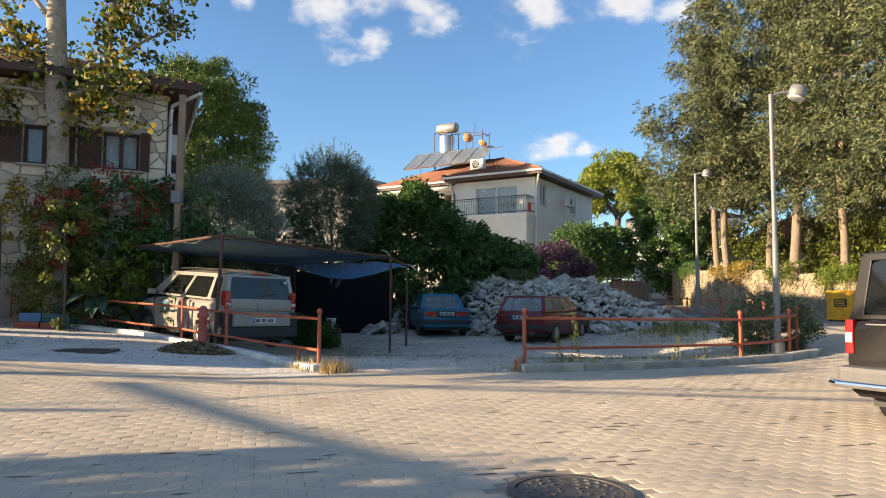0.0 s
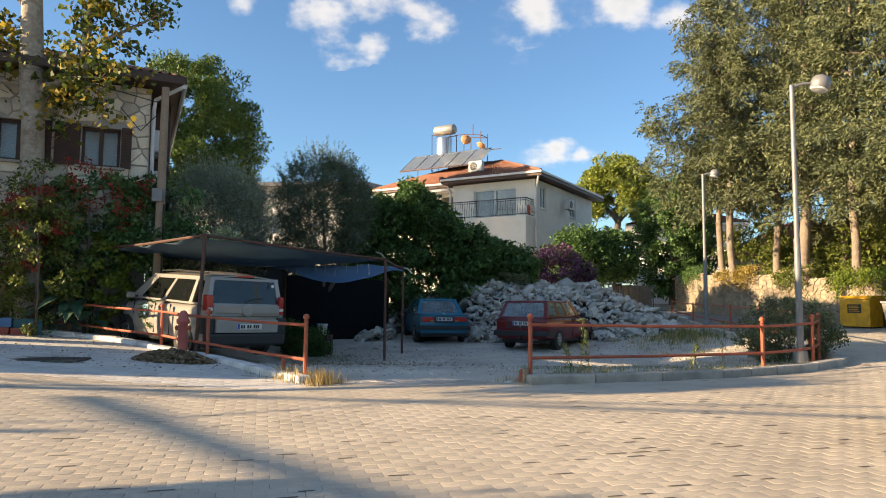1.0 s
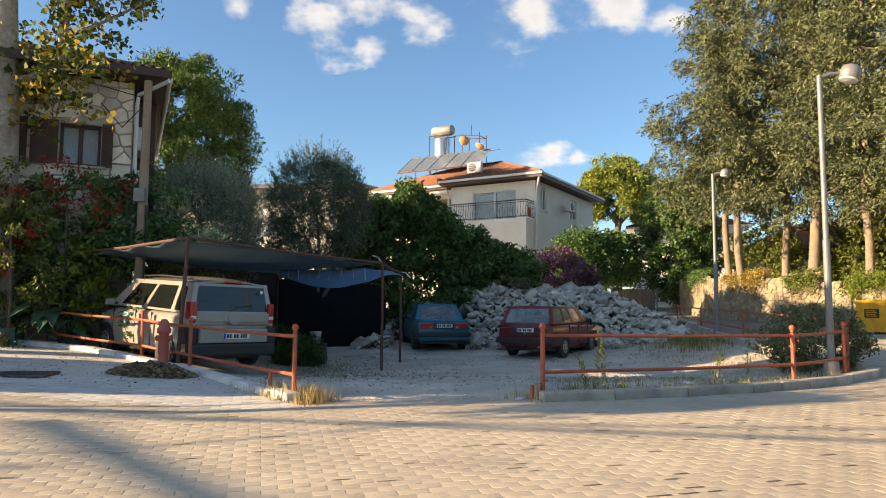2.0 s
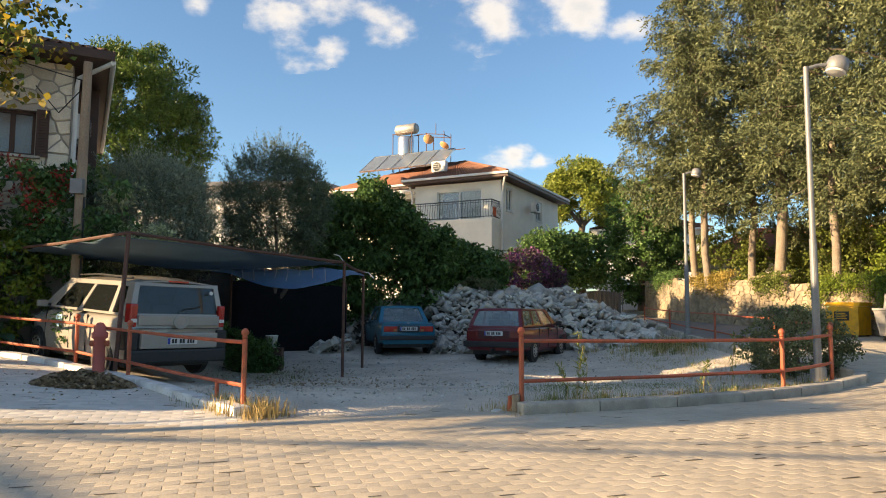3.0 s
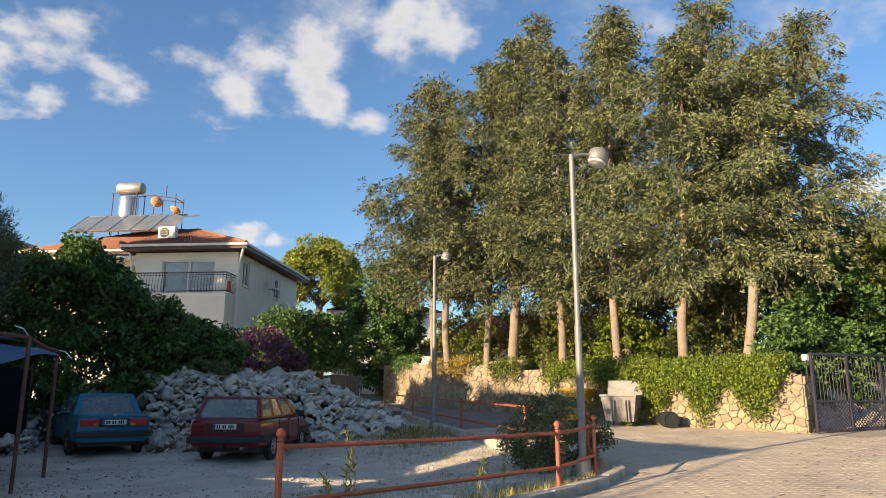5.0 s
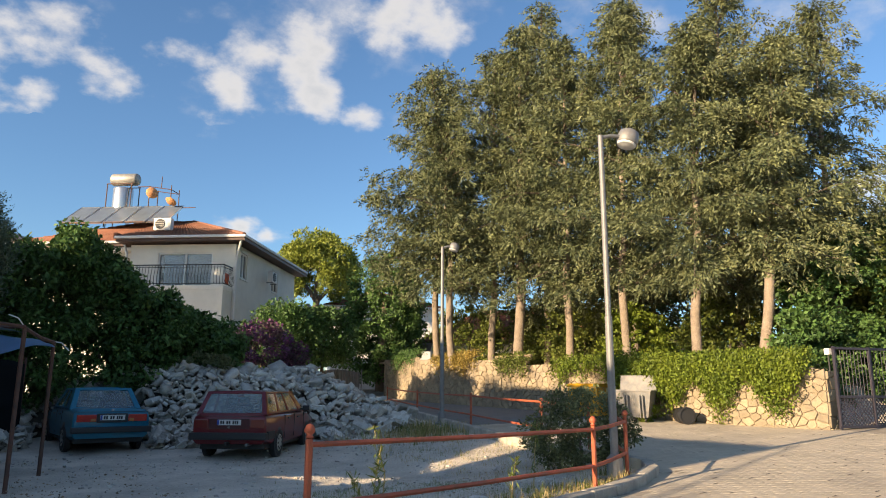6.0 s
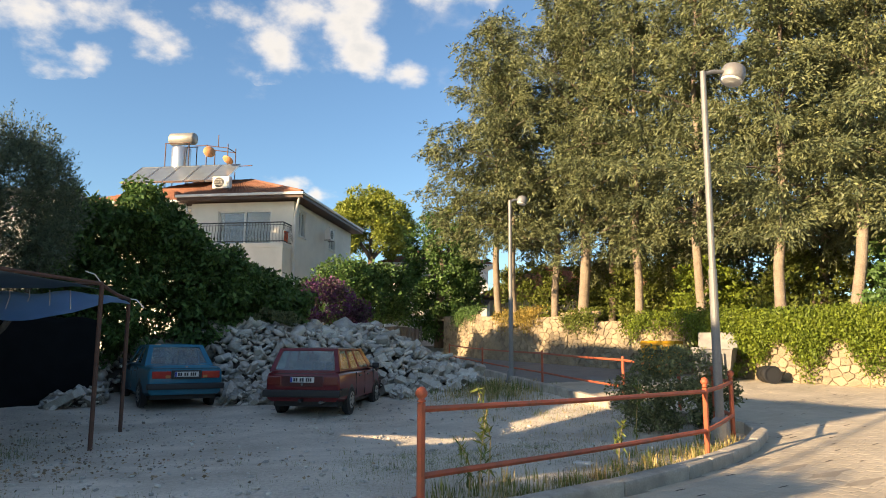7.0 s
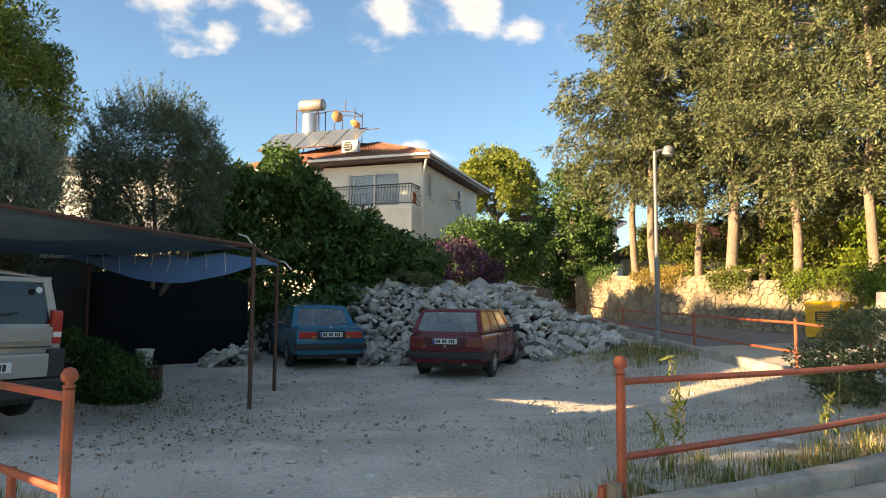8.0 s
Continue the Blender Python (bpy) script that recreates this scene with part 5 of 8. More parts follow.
part("foot", tb([(-2.45, 11.85, 0.15), (-2.45, 11.85, 0.55)], 0.03, 6), RUST, f2)
railing("railing", [(8.25, 16.2, 0.95), (8.63, 18.3, 0.97), (9.25, 22.6, 0.90), (10.05, 27.9, 0.78), (10.8, 32.5, 0.75)], "sagging red pipe railing along the lane", (0.35, 0.92), ball=False)

bol = thing("bollard", Matrix.Translation((-4.95, 14.35, ground_z(-4.95, 14.35))) @ Matrix.Scale(0.92, 4), "faded red fire hydrant post beside the kerb", "hydrant")
part("body", lathe([(0.17, -0.05), (0.17, 0.06), (0.11, 0.10), (0.10, 0.14), (0.095, 0.70), (0.13, 0.72), (0.135, 0.80), (0.10, 0.83), (0.09, 0.92), (0.05, 0.98), (0.0, 0.99)], 16), mat("faded red paint", (0.52, 0.13, 0.10), (0.40, 0.10, 0.08), rough=0.7, scale=6, fine=60), bol, "", True)
for a in (-0.15, 0.15):
    part("cap", lathe([(0.05, 0), (0.055, 0.06), (0.03, 0.075)], 10, pose(a * 0.6, 0, 0.62, 0, 90 if a > 0 else -90, 0)), RUST, bol)

# ---------------------------------------------------------------- awning over the parked van
TARP = mat("dark blue shade cloth", (0.15, 0.225, 0.28), (0.12, 0.185, 0.23), rough=0.85, scale=2, fine=140, bump=0.2, leaf=0.5)
TARP2 = mat("blue shade cloth", (0.36, 0.56, 0.75), (0.30, 0.48, 0.66), rough=0.85, scale=2, fine=140, bump=0.2, leaf=0.6)


def cloth(name, a, b, c, d, sag, material, parent, n=18, label=""):
    """A stretched cloth between four corners that sags and ripples."""
    a, b, c, d = (Vector(p) for p in (a, b, c, d))
    v, f = [], []
    for j in range(n + 1):
        for i in range(n + 1):
            u, w = i / n, j / n
            p = a.lerp(b, u).lerp(d.lerp(c, u), w)
            s = math.sin(math.pi * u) * math.sin(math.pi * w)
            edge = (1 - abs(math.sin(math.pi * u * 4.0))) * 0.06 * (1 - math.sin(math.pi * w)) 
            p.z -= sag * s + edge + 0.03 * noise.noise((u * 5, w * 5, 3.0))
            v.append(tuple(p))
    for j in range(n):
        for i in range(n):
            k = j * (n + 1) + i
            f.append((k, k + 1, k + n + 2, k + n + 1))
    ob = raw(name, v, f, material, True)
    sol = ob.modifiers.new("thickness", "SOLIDIFY")
    sol.thickness = 0.006
    ob.parent = parent
    if label:
        ob["label"] = label
    return ob


awning = thing("awning", Matrix(), "sagging dark blue shade cloth on rusty pipe posts", "awning")
AF, AR, AL, AB = (-4.70, 14.7, 2.68), (-1.32, 18.1, 2.44), (-8.24, 17.4, 2.58), (-4.6, 21.6, 2.60)
cloth("cloth", AL, AF, AR, AB, 0.28, TARP, awning, 22, "dark blue-green net cloth")
cloth("cloth", (-4.9, 20.8, 2.44), (-1.45, 18.3, 2.36), (-0.95, 19.9, 2.32), (-4.2, 22.6, 2.35), 0.42, TARP2, awning, 18, "lighter blue tarpaulin")
for x, y, zt in ((-4.70, 14.7, 2.70), (-1.32, 18.1, 2.46), (-8.24, 17.4, 2.58), (-0.98, 20.0, 2.34), (-4.6, 21.7, 2.6)):
    part("post", tb([(x - (0.03 if y < 16 else 0), y - (0.28 if y < 16 else 0), ground_z(x, y) - 0.1), (x, y, zt)], 0.036, 8), IRON, awning, "rusty pipe post")
for p0, p1 in ((AF, AR), (AL, AF), (AL, AB), (AB, AR), ((-1.32, 18.1, 2.42), (-0.98, 20.0, 2.32)), ((-4.9, 20.8, 2.44), (-0.98, 20.0, 2.33))):
    p0, p1 = Vector(p0), Vector(p1)
    part("bar", tb([p0 + Vector((0, 0, 0.03)), p0.lerp(p1, 0.5) + Vector((0, 0, 0.0)), p1 + Vector((0, 0, 0.03))], 0.030, 6), IRON, awning, "rusty pipe")
for k in range(9):
    t = 0.18 + 0.09 * k
    p = Vector((-4.9, 20.8, 2.40)).lerp(Vector((-1.45, 18.3, 2.33)), t)
    part("tie", tb([p + Vector((0, 0, 0.05)), p + Vector((0.015, -0.035, -0.06)), p + Vector((0.03 * math.sin(k), -0.03, -0.14 - 0.06 * (k % 3)))], 0.008, 4), WHITE, awning, "loose white tie string")
part("tie", tb([(-1.32, 18.1, 2.46), (-1.42, 18.0, 2.60), (-1.55, 17.95, 2.64)], 0.01, 4), WHITE, awning)
part("tie", tb([(-0.98, 20.0, 2.36), (-0.85, 20.0, 2.34), (-0.72, 20.0, 2.2)], 0.01, 4), WHITE, awning)

# a low wall and a black sheet painted as the darkness under the shrubs
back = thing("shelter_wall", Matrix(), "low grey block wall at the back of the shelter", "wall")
part("wall", bx(-8.6, 24.2, 0.0, -5.1, 24.45, 2.55, 0.02), mat("near-black plaster", (0.07, 0.06, 0.055), (0.04, 0.035, 0.03), rough=0.95, scale=2, fine=30, bump=0.4), back)
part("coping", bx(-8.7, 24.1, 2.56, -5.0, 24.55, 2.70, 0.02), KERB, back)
net = thing("shade_net", Matrix(), "black sheet painted as the shade under the shrubs", "net")
SHADE_BLACK = mat("painted shade black", (0.012, 0.013, 0.015), (0.008, 0.009, 0.010), rough=0.95, scale=3, fine=100, spec=0.03)
cloth("cloth", (-5.0, 23.5, 2.30), (-1.75, 24.95, 2.15), (-1.7, 24.95, 0.05), (-5.0, 23.5, 0.05), 0.0, SHADE_BLACK, net, 14)
for x, y in ((-5.0, 23.55), (-1.75, 25.0)):
    part("post", tb([(x, y + 0.05, ground_z(x, y) - 0.1), (x, y + 0.05, 2.25)], 0.03, 6), IRON, net)

# ---------------------------------------------------------------- vehicles


def loft(rings, bm=None, close=True):
    bm = bm or bmesh.new()
    vr = [[bm.verts.new(p) for p in r] for r in rings]
    n = len(vr[0])
    for a, b in zip(vr, vr[1:]):
        for k in range(n if close else n - 1):
            bm.faces.new((a[k], b[k], b[(k + 1) % n], a[(k + 1) % n]))
    bm.faces.new(vr[0])
    bm.faces.new(vr[-1][::-1])
    return bm


def patch(p, u, v):
    """A point of the four-cornered patch p (low-left, low-right, top-right, top-left)."""
    a, b, c, d = (Vector(q) for q in p)
    return a.lerp(b, u).lerp(d.lerp(c, u), v)


def framed(bm, p, us, vs, holes):
    """The cells of a patch that are not glass."""
    for i, (u0, u1) in enumerate(zip(us, us[1:])):
        for j, (v0, v1) in enumerate(zip(vs, vs[1:])):
            if (i, j) not in holes:
                poly(bm, [patch(p, u0, v0), patch(p, u1, v0), patch(p, u1, v1), patch(p, u0, v1)])


def pane(p, u0, u1, v0, v1, inset=0.012):
    """A rounded pane of glass, set a little into its frame."""
    a, b, c, d = (patch(p, *q) for q in ((u0, v0), (u1, v0), (u1, v1), (u0, v1)))
    nrm = (b - a).cross(d - a).normalized()
    pts = []
    for i, q in enumerate((a, b, c, d)):
        nx, pv = ((b, d), (c, a), (d, b), (a, c))[i]
        r = 0.07
        l1, l0 = (nx - q), (pv - q)
        pts += [q + l0.normalized() * min(r, l0.length * 0.3), q + (l0.normalized() + l1.normalized()) * 0.018, q + l1.normalized() * min(r, l1.length * 0.3)]
    bm = bmesh.new()
    out = [bm.verts.new(q - nrm * inset) for q in pts]
    inn = [bm.verts.new(q - nrm * (inset + 0.006)) for q in pts]
    bm.faces.new(out)
    bm.faces.new(inn[::-1])
    for i in range(len(pts)):
        j = (i + 1) % len(pts)
        bm.faces.new((out[i], inn[i], inn[j], out[j]))
    return bm


def wheel(parent, x, y, r, w, style):
    s = 1 if x > 0 else -1
    m = pose(x, y, r, 0, 90 * s, 0)
    wh = part("wheel", lathe([(r * 0.5, -w / 2), (r * 0.93, -w / 2), (r, -w / 2 + 0.03), (r, w / 2 - 0.03), (r * 0.93, w / 2), (r * 0.66, w / 2), (r * 0.64, w / 2 - 0.03), (0.02, w / 2 - 0.04)], 28, m), RUBBER, parent, "black tyre", True)
    rim = lathe([(r * 0.64, w / 2 - 0.012), (r * 0.61, w / 2 + 0.004), (r * 0.54, w / 2 - 0.008), (r * 0.30, w / 2 + 0.012), (r * 0.12, w / 2 + 0.02), (0.0, w / 2 + 0.02)], 24, m)
    part("rim", rim, STEEL, wh, style, True)
    for k in range(8):
        a = 2 * math.pi * k / 8
        part("slot", lathe([(0.022, w / 2 - 0.002), (0.024, w / 2 + 0.010), (0.01, w / 2 + 0.011)], 8, m @ Matrix.Translation((r * 0.43 * math.cos(a), r * 0.43 * math.sin(a), 0))), BLACK, wh)


def number_plate(parent, x, y, z, lift=0.01):
    """A long white plate with a blue band; the characters are plain bars."""
    p = part("number_plate", bx(x - 0.26, y - lift, z - 0.056, x + 0.26, y, z + 0.056, 0.004), WHITE, parent, "long white plate with a blue band")
    part("band", bx(x - 0.256, y - lift - 0.003, z - 0.052, x - 0.215, y - lift - 0.0005, z + 0.052), mat("plate blue", (0.01, 0.05, 0.35), rough=0.5), p)
    cx = x - 0.19
    for w in (0.05, 0.05, -0.035, 0.05, 0.05, -0.035, 0.045, 0.045, 0.045):
        if w > 0:
            part("bar", bx(cx, y - lift - 0.003, z - 0.036, cx + w - 0.012, y - lift - 0.0005, z + 0.036), BLACK, p)
            cx += w
        else:
            cx -= w


def arch_disc(parent, x, y, r, z):
    s = 1 if x > 0 else -1
    part("wheel_arch", lathe([(r, -0.10), (r, 0.0), (r - 0.03, 0.006), (0.02, 0.0065)], 28, pose(x, y, z, 0, 90 * s, 0)), BLACK, parent, "dark wheel arch")


def car(name, m, label, paint, S):
    """A car from its measures: x to its right, y ahead, z up, origin on the ground under its middle."""
    e = thing(name, m, label, "car" if S["kind"] == "car" else "van", "parked vehicles")
    hw = S["W"] / 2
    # lower body: stations (y, low edge, shoulder height, centre height, width factor)
    rings = []
    for y, zl, zs, zc, f in S["body"]:
        w = hw * f
        zm = zl + (zs - zl) * 0.45
        half = [(w * 0.88, zl), (w * 0.97, zl + 0.06), (w, zm), (w * 0.985, zs - 0.08), (w * 0.95, zs - 0.02), (w * 0.86, zs + (zc - zs) * 0.55), (w * 0.45, zc)]
        rings.append([(a, y, b) for a, b in half] + [(-a, y, b) for a, b in half[::-1]])
    part("body", loft(rings), paint, e, S["paint_label"], True)
    b = e.children[0]
    mod = b.modifiers.new("edges", "EDGE_SPLIT"); mod.split_angle = radians(38)
    # cabin
    zb, zt = S["belt"], S["roof"]
    yb0, yb1, yt0, yt1 = S["cabin"]
    wb, wt = hw * S["wb"], hw * S["wt"]
    B = {"rl": Vector((-wb, yb0, zb)), "rr": Vector((wb, yb0, zb)), "fr": Vector((wb, yb1, zb)), "fl": Vector((-wb, yb1, zb))}
    T = {"rl": Vector((-wt, yt0, zt)), "rr": Vector((wt, yt0, zt)), "fr": Vector((wt, yt1, zt)), "fl": Vector((-wt, yt1, zt))}
    rear = (B["rl"], B["rr"], T["rr"], T["rl"])
    frontp = (B["fr"], B["fl"], T["fl"], T["fr"])
    right = (B["rr"], B["fr"], T["fr"], T["rr"])
    left = (B["fl"], B["rl"], T["rl"], T["fl"])
    sh = bmesh.new()
    sides = S["side"]                                # glass spans along the side, from the rear
    us = [0.0] + [v for q in sides for v in q] + [1.0]
    holes = {(1 + 2 * i, 1) for i in range(len(sides))}
    vs = [0.0, S["v0"], S["v1"], 1.0]
    framed(sh, right, us, vs, holes)
    framed(sh, left, [1 - u for u in us[::-1]], vs, {(len(us) - 2 - i, j) for i, j in holes})
    r0, r1, rv0, rv1 = S["rear"]
    framed(sh, rear, [0, r0, r1, 1], [0, rv0, rv1, 1], {(1, 1)})
    framed(sh, frontp, [0, 0.06, 0.94, 1], [0, 0.06, 0.92, 1], {(1, 1)})
    # roof, slightly crowned
    n = 6
    for i in range(n):
        for j in range(n):
            q = []
            for a, c in ((i, j), (i + 1, j), (i + 1, j + 1), (i, j + 1)):
                u, w_ = a / n, c / n
                p = T["rl"].lerp(T["rr"], u).lerp(T["fl"].lerp(T["fr"], u), w_)
                p.z += S["crown"] * (1 - (2 * u - 1) ** 2) * (1 - (2 * w_ - 1) ** 4 * 0.6)
                q.append(p)
            poly(sh, q)
    bmesh.ops.remove_doubles(sh, verts=sh.verts, dist=0.002)
    cab = part("cabin", sh, paint, e, "painted roof and pillars")
    s2 = cab.modifiers.new("thickness", "SOLIDIFY"); s2.thickness = 0.03
    bv = cab.modifiers.new("soft", "BEVEL"); bv.width = S.get("soft", 0.05); bv.segments = 4; bv.limit_method = "ANGLE"; bv.angle_limit = radians(25)
    for i, (u0, u1) in enumerate(sides):
        part("side_window", pane(right, u0, u1, S["v0"], S["v1"]), S.get("glass", GLASS_DARK), cab, "tinted glass")
        part("side_window", pane(left, 1 - u1, 1 - u0, S["v0"], S["v1"]), S.get("glass", GLASS_DARK), cab, "tinted glass")
    part("rear_window", pane(rear, r0, r1, rv0, rv1), S.get("glass", GLASS_DARK), cab, "tinted rear glass")
    part("windscreen", pane(frontp, 0.06, 0.94, 0.06, 0.92), GLASS_DARK, cab)
    # seats and trim inside
    it = bmesh.new()
    box(it, -wb + 0.12, yb0 + 0.10, zb - 0.25, wb - 0.12, yb1 - 0.35, zb - 0.02)
    part("trim", it, DARKINT, e)
    for y, xs in ((yb0 + (yb1 - yb0) * 0.36, (-0.38, 0.38)), (yb0 + (yb1 - yb0) * 0.62, (-0.38, 0.38))):
        for x in xs:
            part("seat_back", bx(x - 0.24, y - 0.07, zb - 0.2, x + 0.24, y + 0.07, zb + 0.18, 0.05), DARKINT, e)
            part("headrest", bx(x - 0.12, y - 0.05, zb + 0.19, x + 0.12, y + 0.05, zb + 0.34, 0.04), DARKINT, e)
    # wheels
    R = S["wheel"]
    for y in S["axles"]:
        for s in (-1, 1):
            arch_disc(e, s * (hw * 0.992), y, R + 0.055, R + 0.015)
            wheel(e, s * (hw - 0.075), y, R, 0.18, S["rim"])
    part("underside", bx(-hw * 0.85, S["body"][0][0] + 0.25, 0.19, hw * 0.85, S["body"][-1][0] - 0.25, 0.34), BLACK, e)
    for s in (-1, 1):
        mr = part("mirror", bx(s * (hw + 0.10) - 0.085, S["mirror"] - 0.04, zb + 0.0, s * (hw + 0.10) + 0.085, S["mirror"] + 0.05, zb + 0.13, 0.03), BLACK if S["kind"] == "car" else paint, e)
        part("stalk", bx(min(s * hw * 0.93, s * (hw + 0.06)), S["mirror"] - 0.02, zb + 0.02, max(s * hw * 0.93, s * (hw + 0.06)), S["mirror"] + 0.02, zb + 0.06), BLACK, mr)
        for y in S["handles"]:
            part("door_handle", bx(s * hw * 0.99 - 0.015, y - 0.09, zb - 0.15, s * hw * 0.99 + 0.015, y + 0.09, zb - 0.115, 0.006), BLACK, e)
        for y in S["doors"]:
            part("door_gap", bx(s * hw * 0.985 - 0.012, y - 0.005, 0.36, s * hw * 0.985 + 0.0145, y + 0.005, zb - 0.05), BLACK, e)
    return e


def paint(name, c, coat=0.7, rough=0.4, dust=(0.32, 0.28, 0.23)):
    return mat(name, c, tuple(v * 0.88 for v in c), rough=rough, scale=2.0, fine=40, bump=0.02, coat=coat, stain=dust, stain_scale=1.5, stain_amount=0.03, spec=0.12)


LIGHT_RED = mat("red lamp plastic", (0.45, 0.013, 0.011), (0.32, 0.009, 0.009), rough=0.2, scale=10, fine=60, bump=0.05, coat=0.6)
LIGHT_CLEAR = mat("clear lamp plastic", (0.75, 0.70, 0.66), (0.6, 0.55, 0.52), rough=0.2, scale=10, fine=60, bump=0.05, coat=0.6)
CHROME = mat("chrome", (0.75, 0.75, 0.75), (0.68, 0.68, 0.68), rough=0.12, scale=3, fine=30, bump=0.0, metal=1.0)

# blue saloon
BLUE = paint("petrol blue paint", (0.015, 0.16, 0.25))
hb = radians(10)
bx0, by0 = 0.22 - 2.12 * math.sin(hb), 22.95 + 2.12 * math.cos(hb)
blue = car("saloon_car", pose(bx0, by0, ground_z(0.2, 23.5) + 0.0, 0, 0, 10), "petrol-blue boxy saloon parked by the rubble heap", BLUE, dict(
    kind="car", W=1.65, paint_label="petrol-blue painted body", belt=0.93, roof=1.40, crown=0.035, wb=0.93, wt=0.74, cabin=(-1.36, 1.05, -0.92, 0.30), v0=0.10, v1=0.88,
    body=[(-2.10, 0.36, 0.80, 0.90, 0.93), (-2.06, 0.30, 0.88, 0.95, 0.97), (-1.5, 0.26, 0.90, 0.97, 1.0), (-0.6, 0.24, 0.90, 0.95, 1.0), (0.9, 0.24, 0.88, 0.94, 1.0), (1.5, 0.26, 0.84, 0.90, 0.99), (2.05, 0.32, 0.76, 0.82, 0.95), (2.12, 0.38, 0.66, 0.70, 0.92)],
    side=[(0.24, 0.47), (0.51, 0.84)], rear=(0.08, 0.92, 0.08, 0.90), axles=(-1.18, 1.30), wheel=0.29, rim="plain steel rim", mirror=0.75, handles=(-0.45, 0.35), doors=(-0.75, 0.02, 0.95)))
part("bumper", bx(-0.83, -2.20, 0.42, 0.83, -2.02, 0.55, 0.03), BLACK, blue, "dark plastic bumper")
for s in (-1, 1):
    tl = part("tail_light", bx(s * 0.53 - 0.20, -2.135, 0.66, s * 0.53 + 0.20, -2.06, 0.82, 0.015), LIGHT_RED, blue, "wide red tail light")
    part("reverse_lamp", bx(s * 0.40 - 0.05, -2.142, 0.67, s * 0.40 + 0.05, -2.1365, 0.73), mat("amber lamp plastic", (0.45, 0.16, 0.05), rough=0.25, coat=0.5), tl)
part("boot_panel", bx(-0.32, -2.125, 0.64, 0.32, -2.06, 0.84, 0.01), BLACK, blue)
number_plate(blue, 0, -2.127, 0.75)
part("boot_seam", bx(-0.74, -2.112, 0.875, 0.74, -2.06, 0.883), BLACK, blue)
part("badge", bx(-0.03, -2.10, 0.90, 0.03, -2.065, 0.93, 0.006), CHROME, blue)

# dark red estate
REDP = paint("dark red paint", (0.14, 0.008, 0.014))
rx0, ry0 = 2.42 + 2.13 * math.sin(radians(30)), 20.95 + 2.13 * math.cos(radians(30))
red = car("estate_car", pose(rx0, ry0, ground_z(3.0, 21.8) + 0.0, 0, 0, -30), "dark red boxy estate car with a dark bumper", REDP, dict(
    kind="car", W=1.65, paint_label="dark red painted body", belt=0.93, roof=1.41, crown=0.03, wb=0.94, wt=0.78, cabin=(-2.02, 1.05, -1.76, 0.32), v0=0.10, v1=0.90,
    body=[(-2.12, 0.38, 0.80, 0.86, 0.93), (-2.08, 0.31, 0.90, 0.94, 0.97), (-1.5, 0.27, 0.91, 0.95, 1.0), (-0.6, 0.25, 0.91, 0.95, 1.0), (0.9, 0.25, 0.89, 0.94, 1.0), (1.5, 0.27, 0.84, 0.90, 0.99), (2.05, 0.32, 0.76, 0.82, 0.95), (2.12, 0.38, 0.66, 0.70, 0.92)],
    side=[(0.05, 0.29), (0.34, 0.55), (0.59, 0.87)], rear=(0.07, 0.93, 0.06, 0.90), axles=(-1.18, 1.30), wheel=0.29, rim="pale steel rim", mirror=0.75, handles=(-0.40, 0.42), doors=(-0.75, 0.06, 0.95)))
part("bumper", bx(-0.84, -2.22, 0.40, 0.84, -2.02, 0.55, 0.03), BLACK, red, "dark plastic bumper")
part("bumper_side", bx(-0.845, -2.05, 0.40, -0.80, -1.55, 0.57, 0.01), BLACK, red)
part("bumper_side", bx(0.80, -2.05, 0.40, 0.845, -1.55, 0.57, 0.01), BLACK, red)
part("tailgate_panel", bx(-0.44, -2.135, 0.62, 0.44, -2.07, 0.84, 0.01), mat("dull dark red plastic", (0.075, 0.012, 0.012), rough=0.6), red)
for s in (-1, 1):
    part("tail_light", bx(s * 0.62 - 0.15, -2.135, 0.64, s * 0.62 + 0.15, -2.06, 0.83, 0.015), mat("dull tail lamp", (0.16, 0.012, 0.010), rough=0.25, coat=0.6), red, "dark red tail light")
number_plate(red, 0, -2.137, 0.76)
part("tailgate_seam", bx(-0.70, -2.118, 0.885, 0.70, -2.06, 0.893), BLACK, red)
part("badge", lathe([(0.03, 0), (0.028, 0.012)], 10, pose(0.0, -2.135, 0.665, 90)), CHROME, red)
part("exhaust", tb([(0.42, -2.22, 0.30), (0.42, -1.9, 0.30)], 0.03, 10), GALV, red)
part("tow_bar", bx(-0.03, -2.30, 0.30, 0.03, -2.1, 0.36, 0.01), BLACK, red)

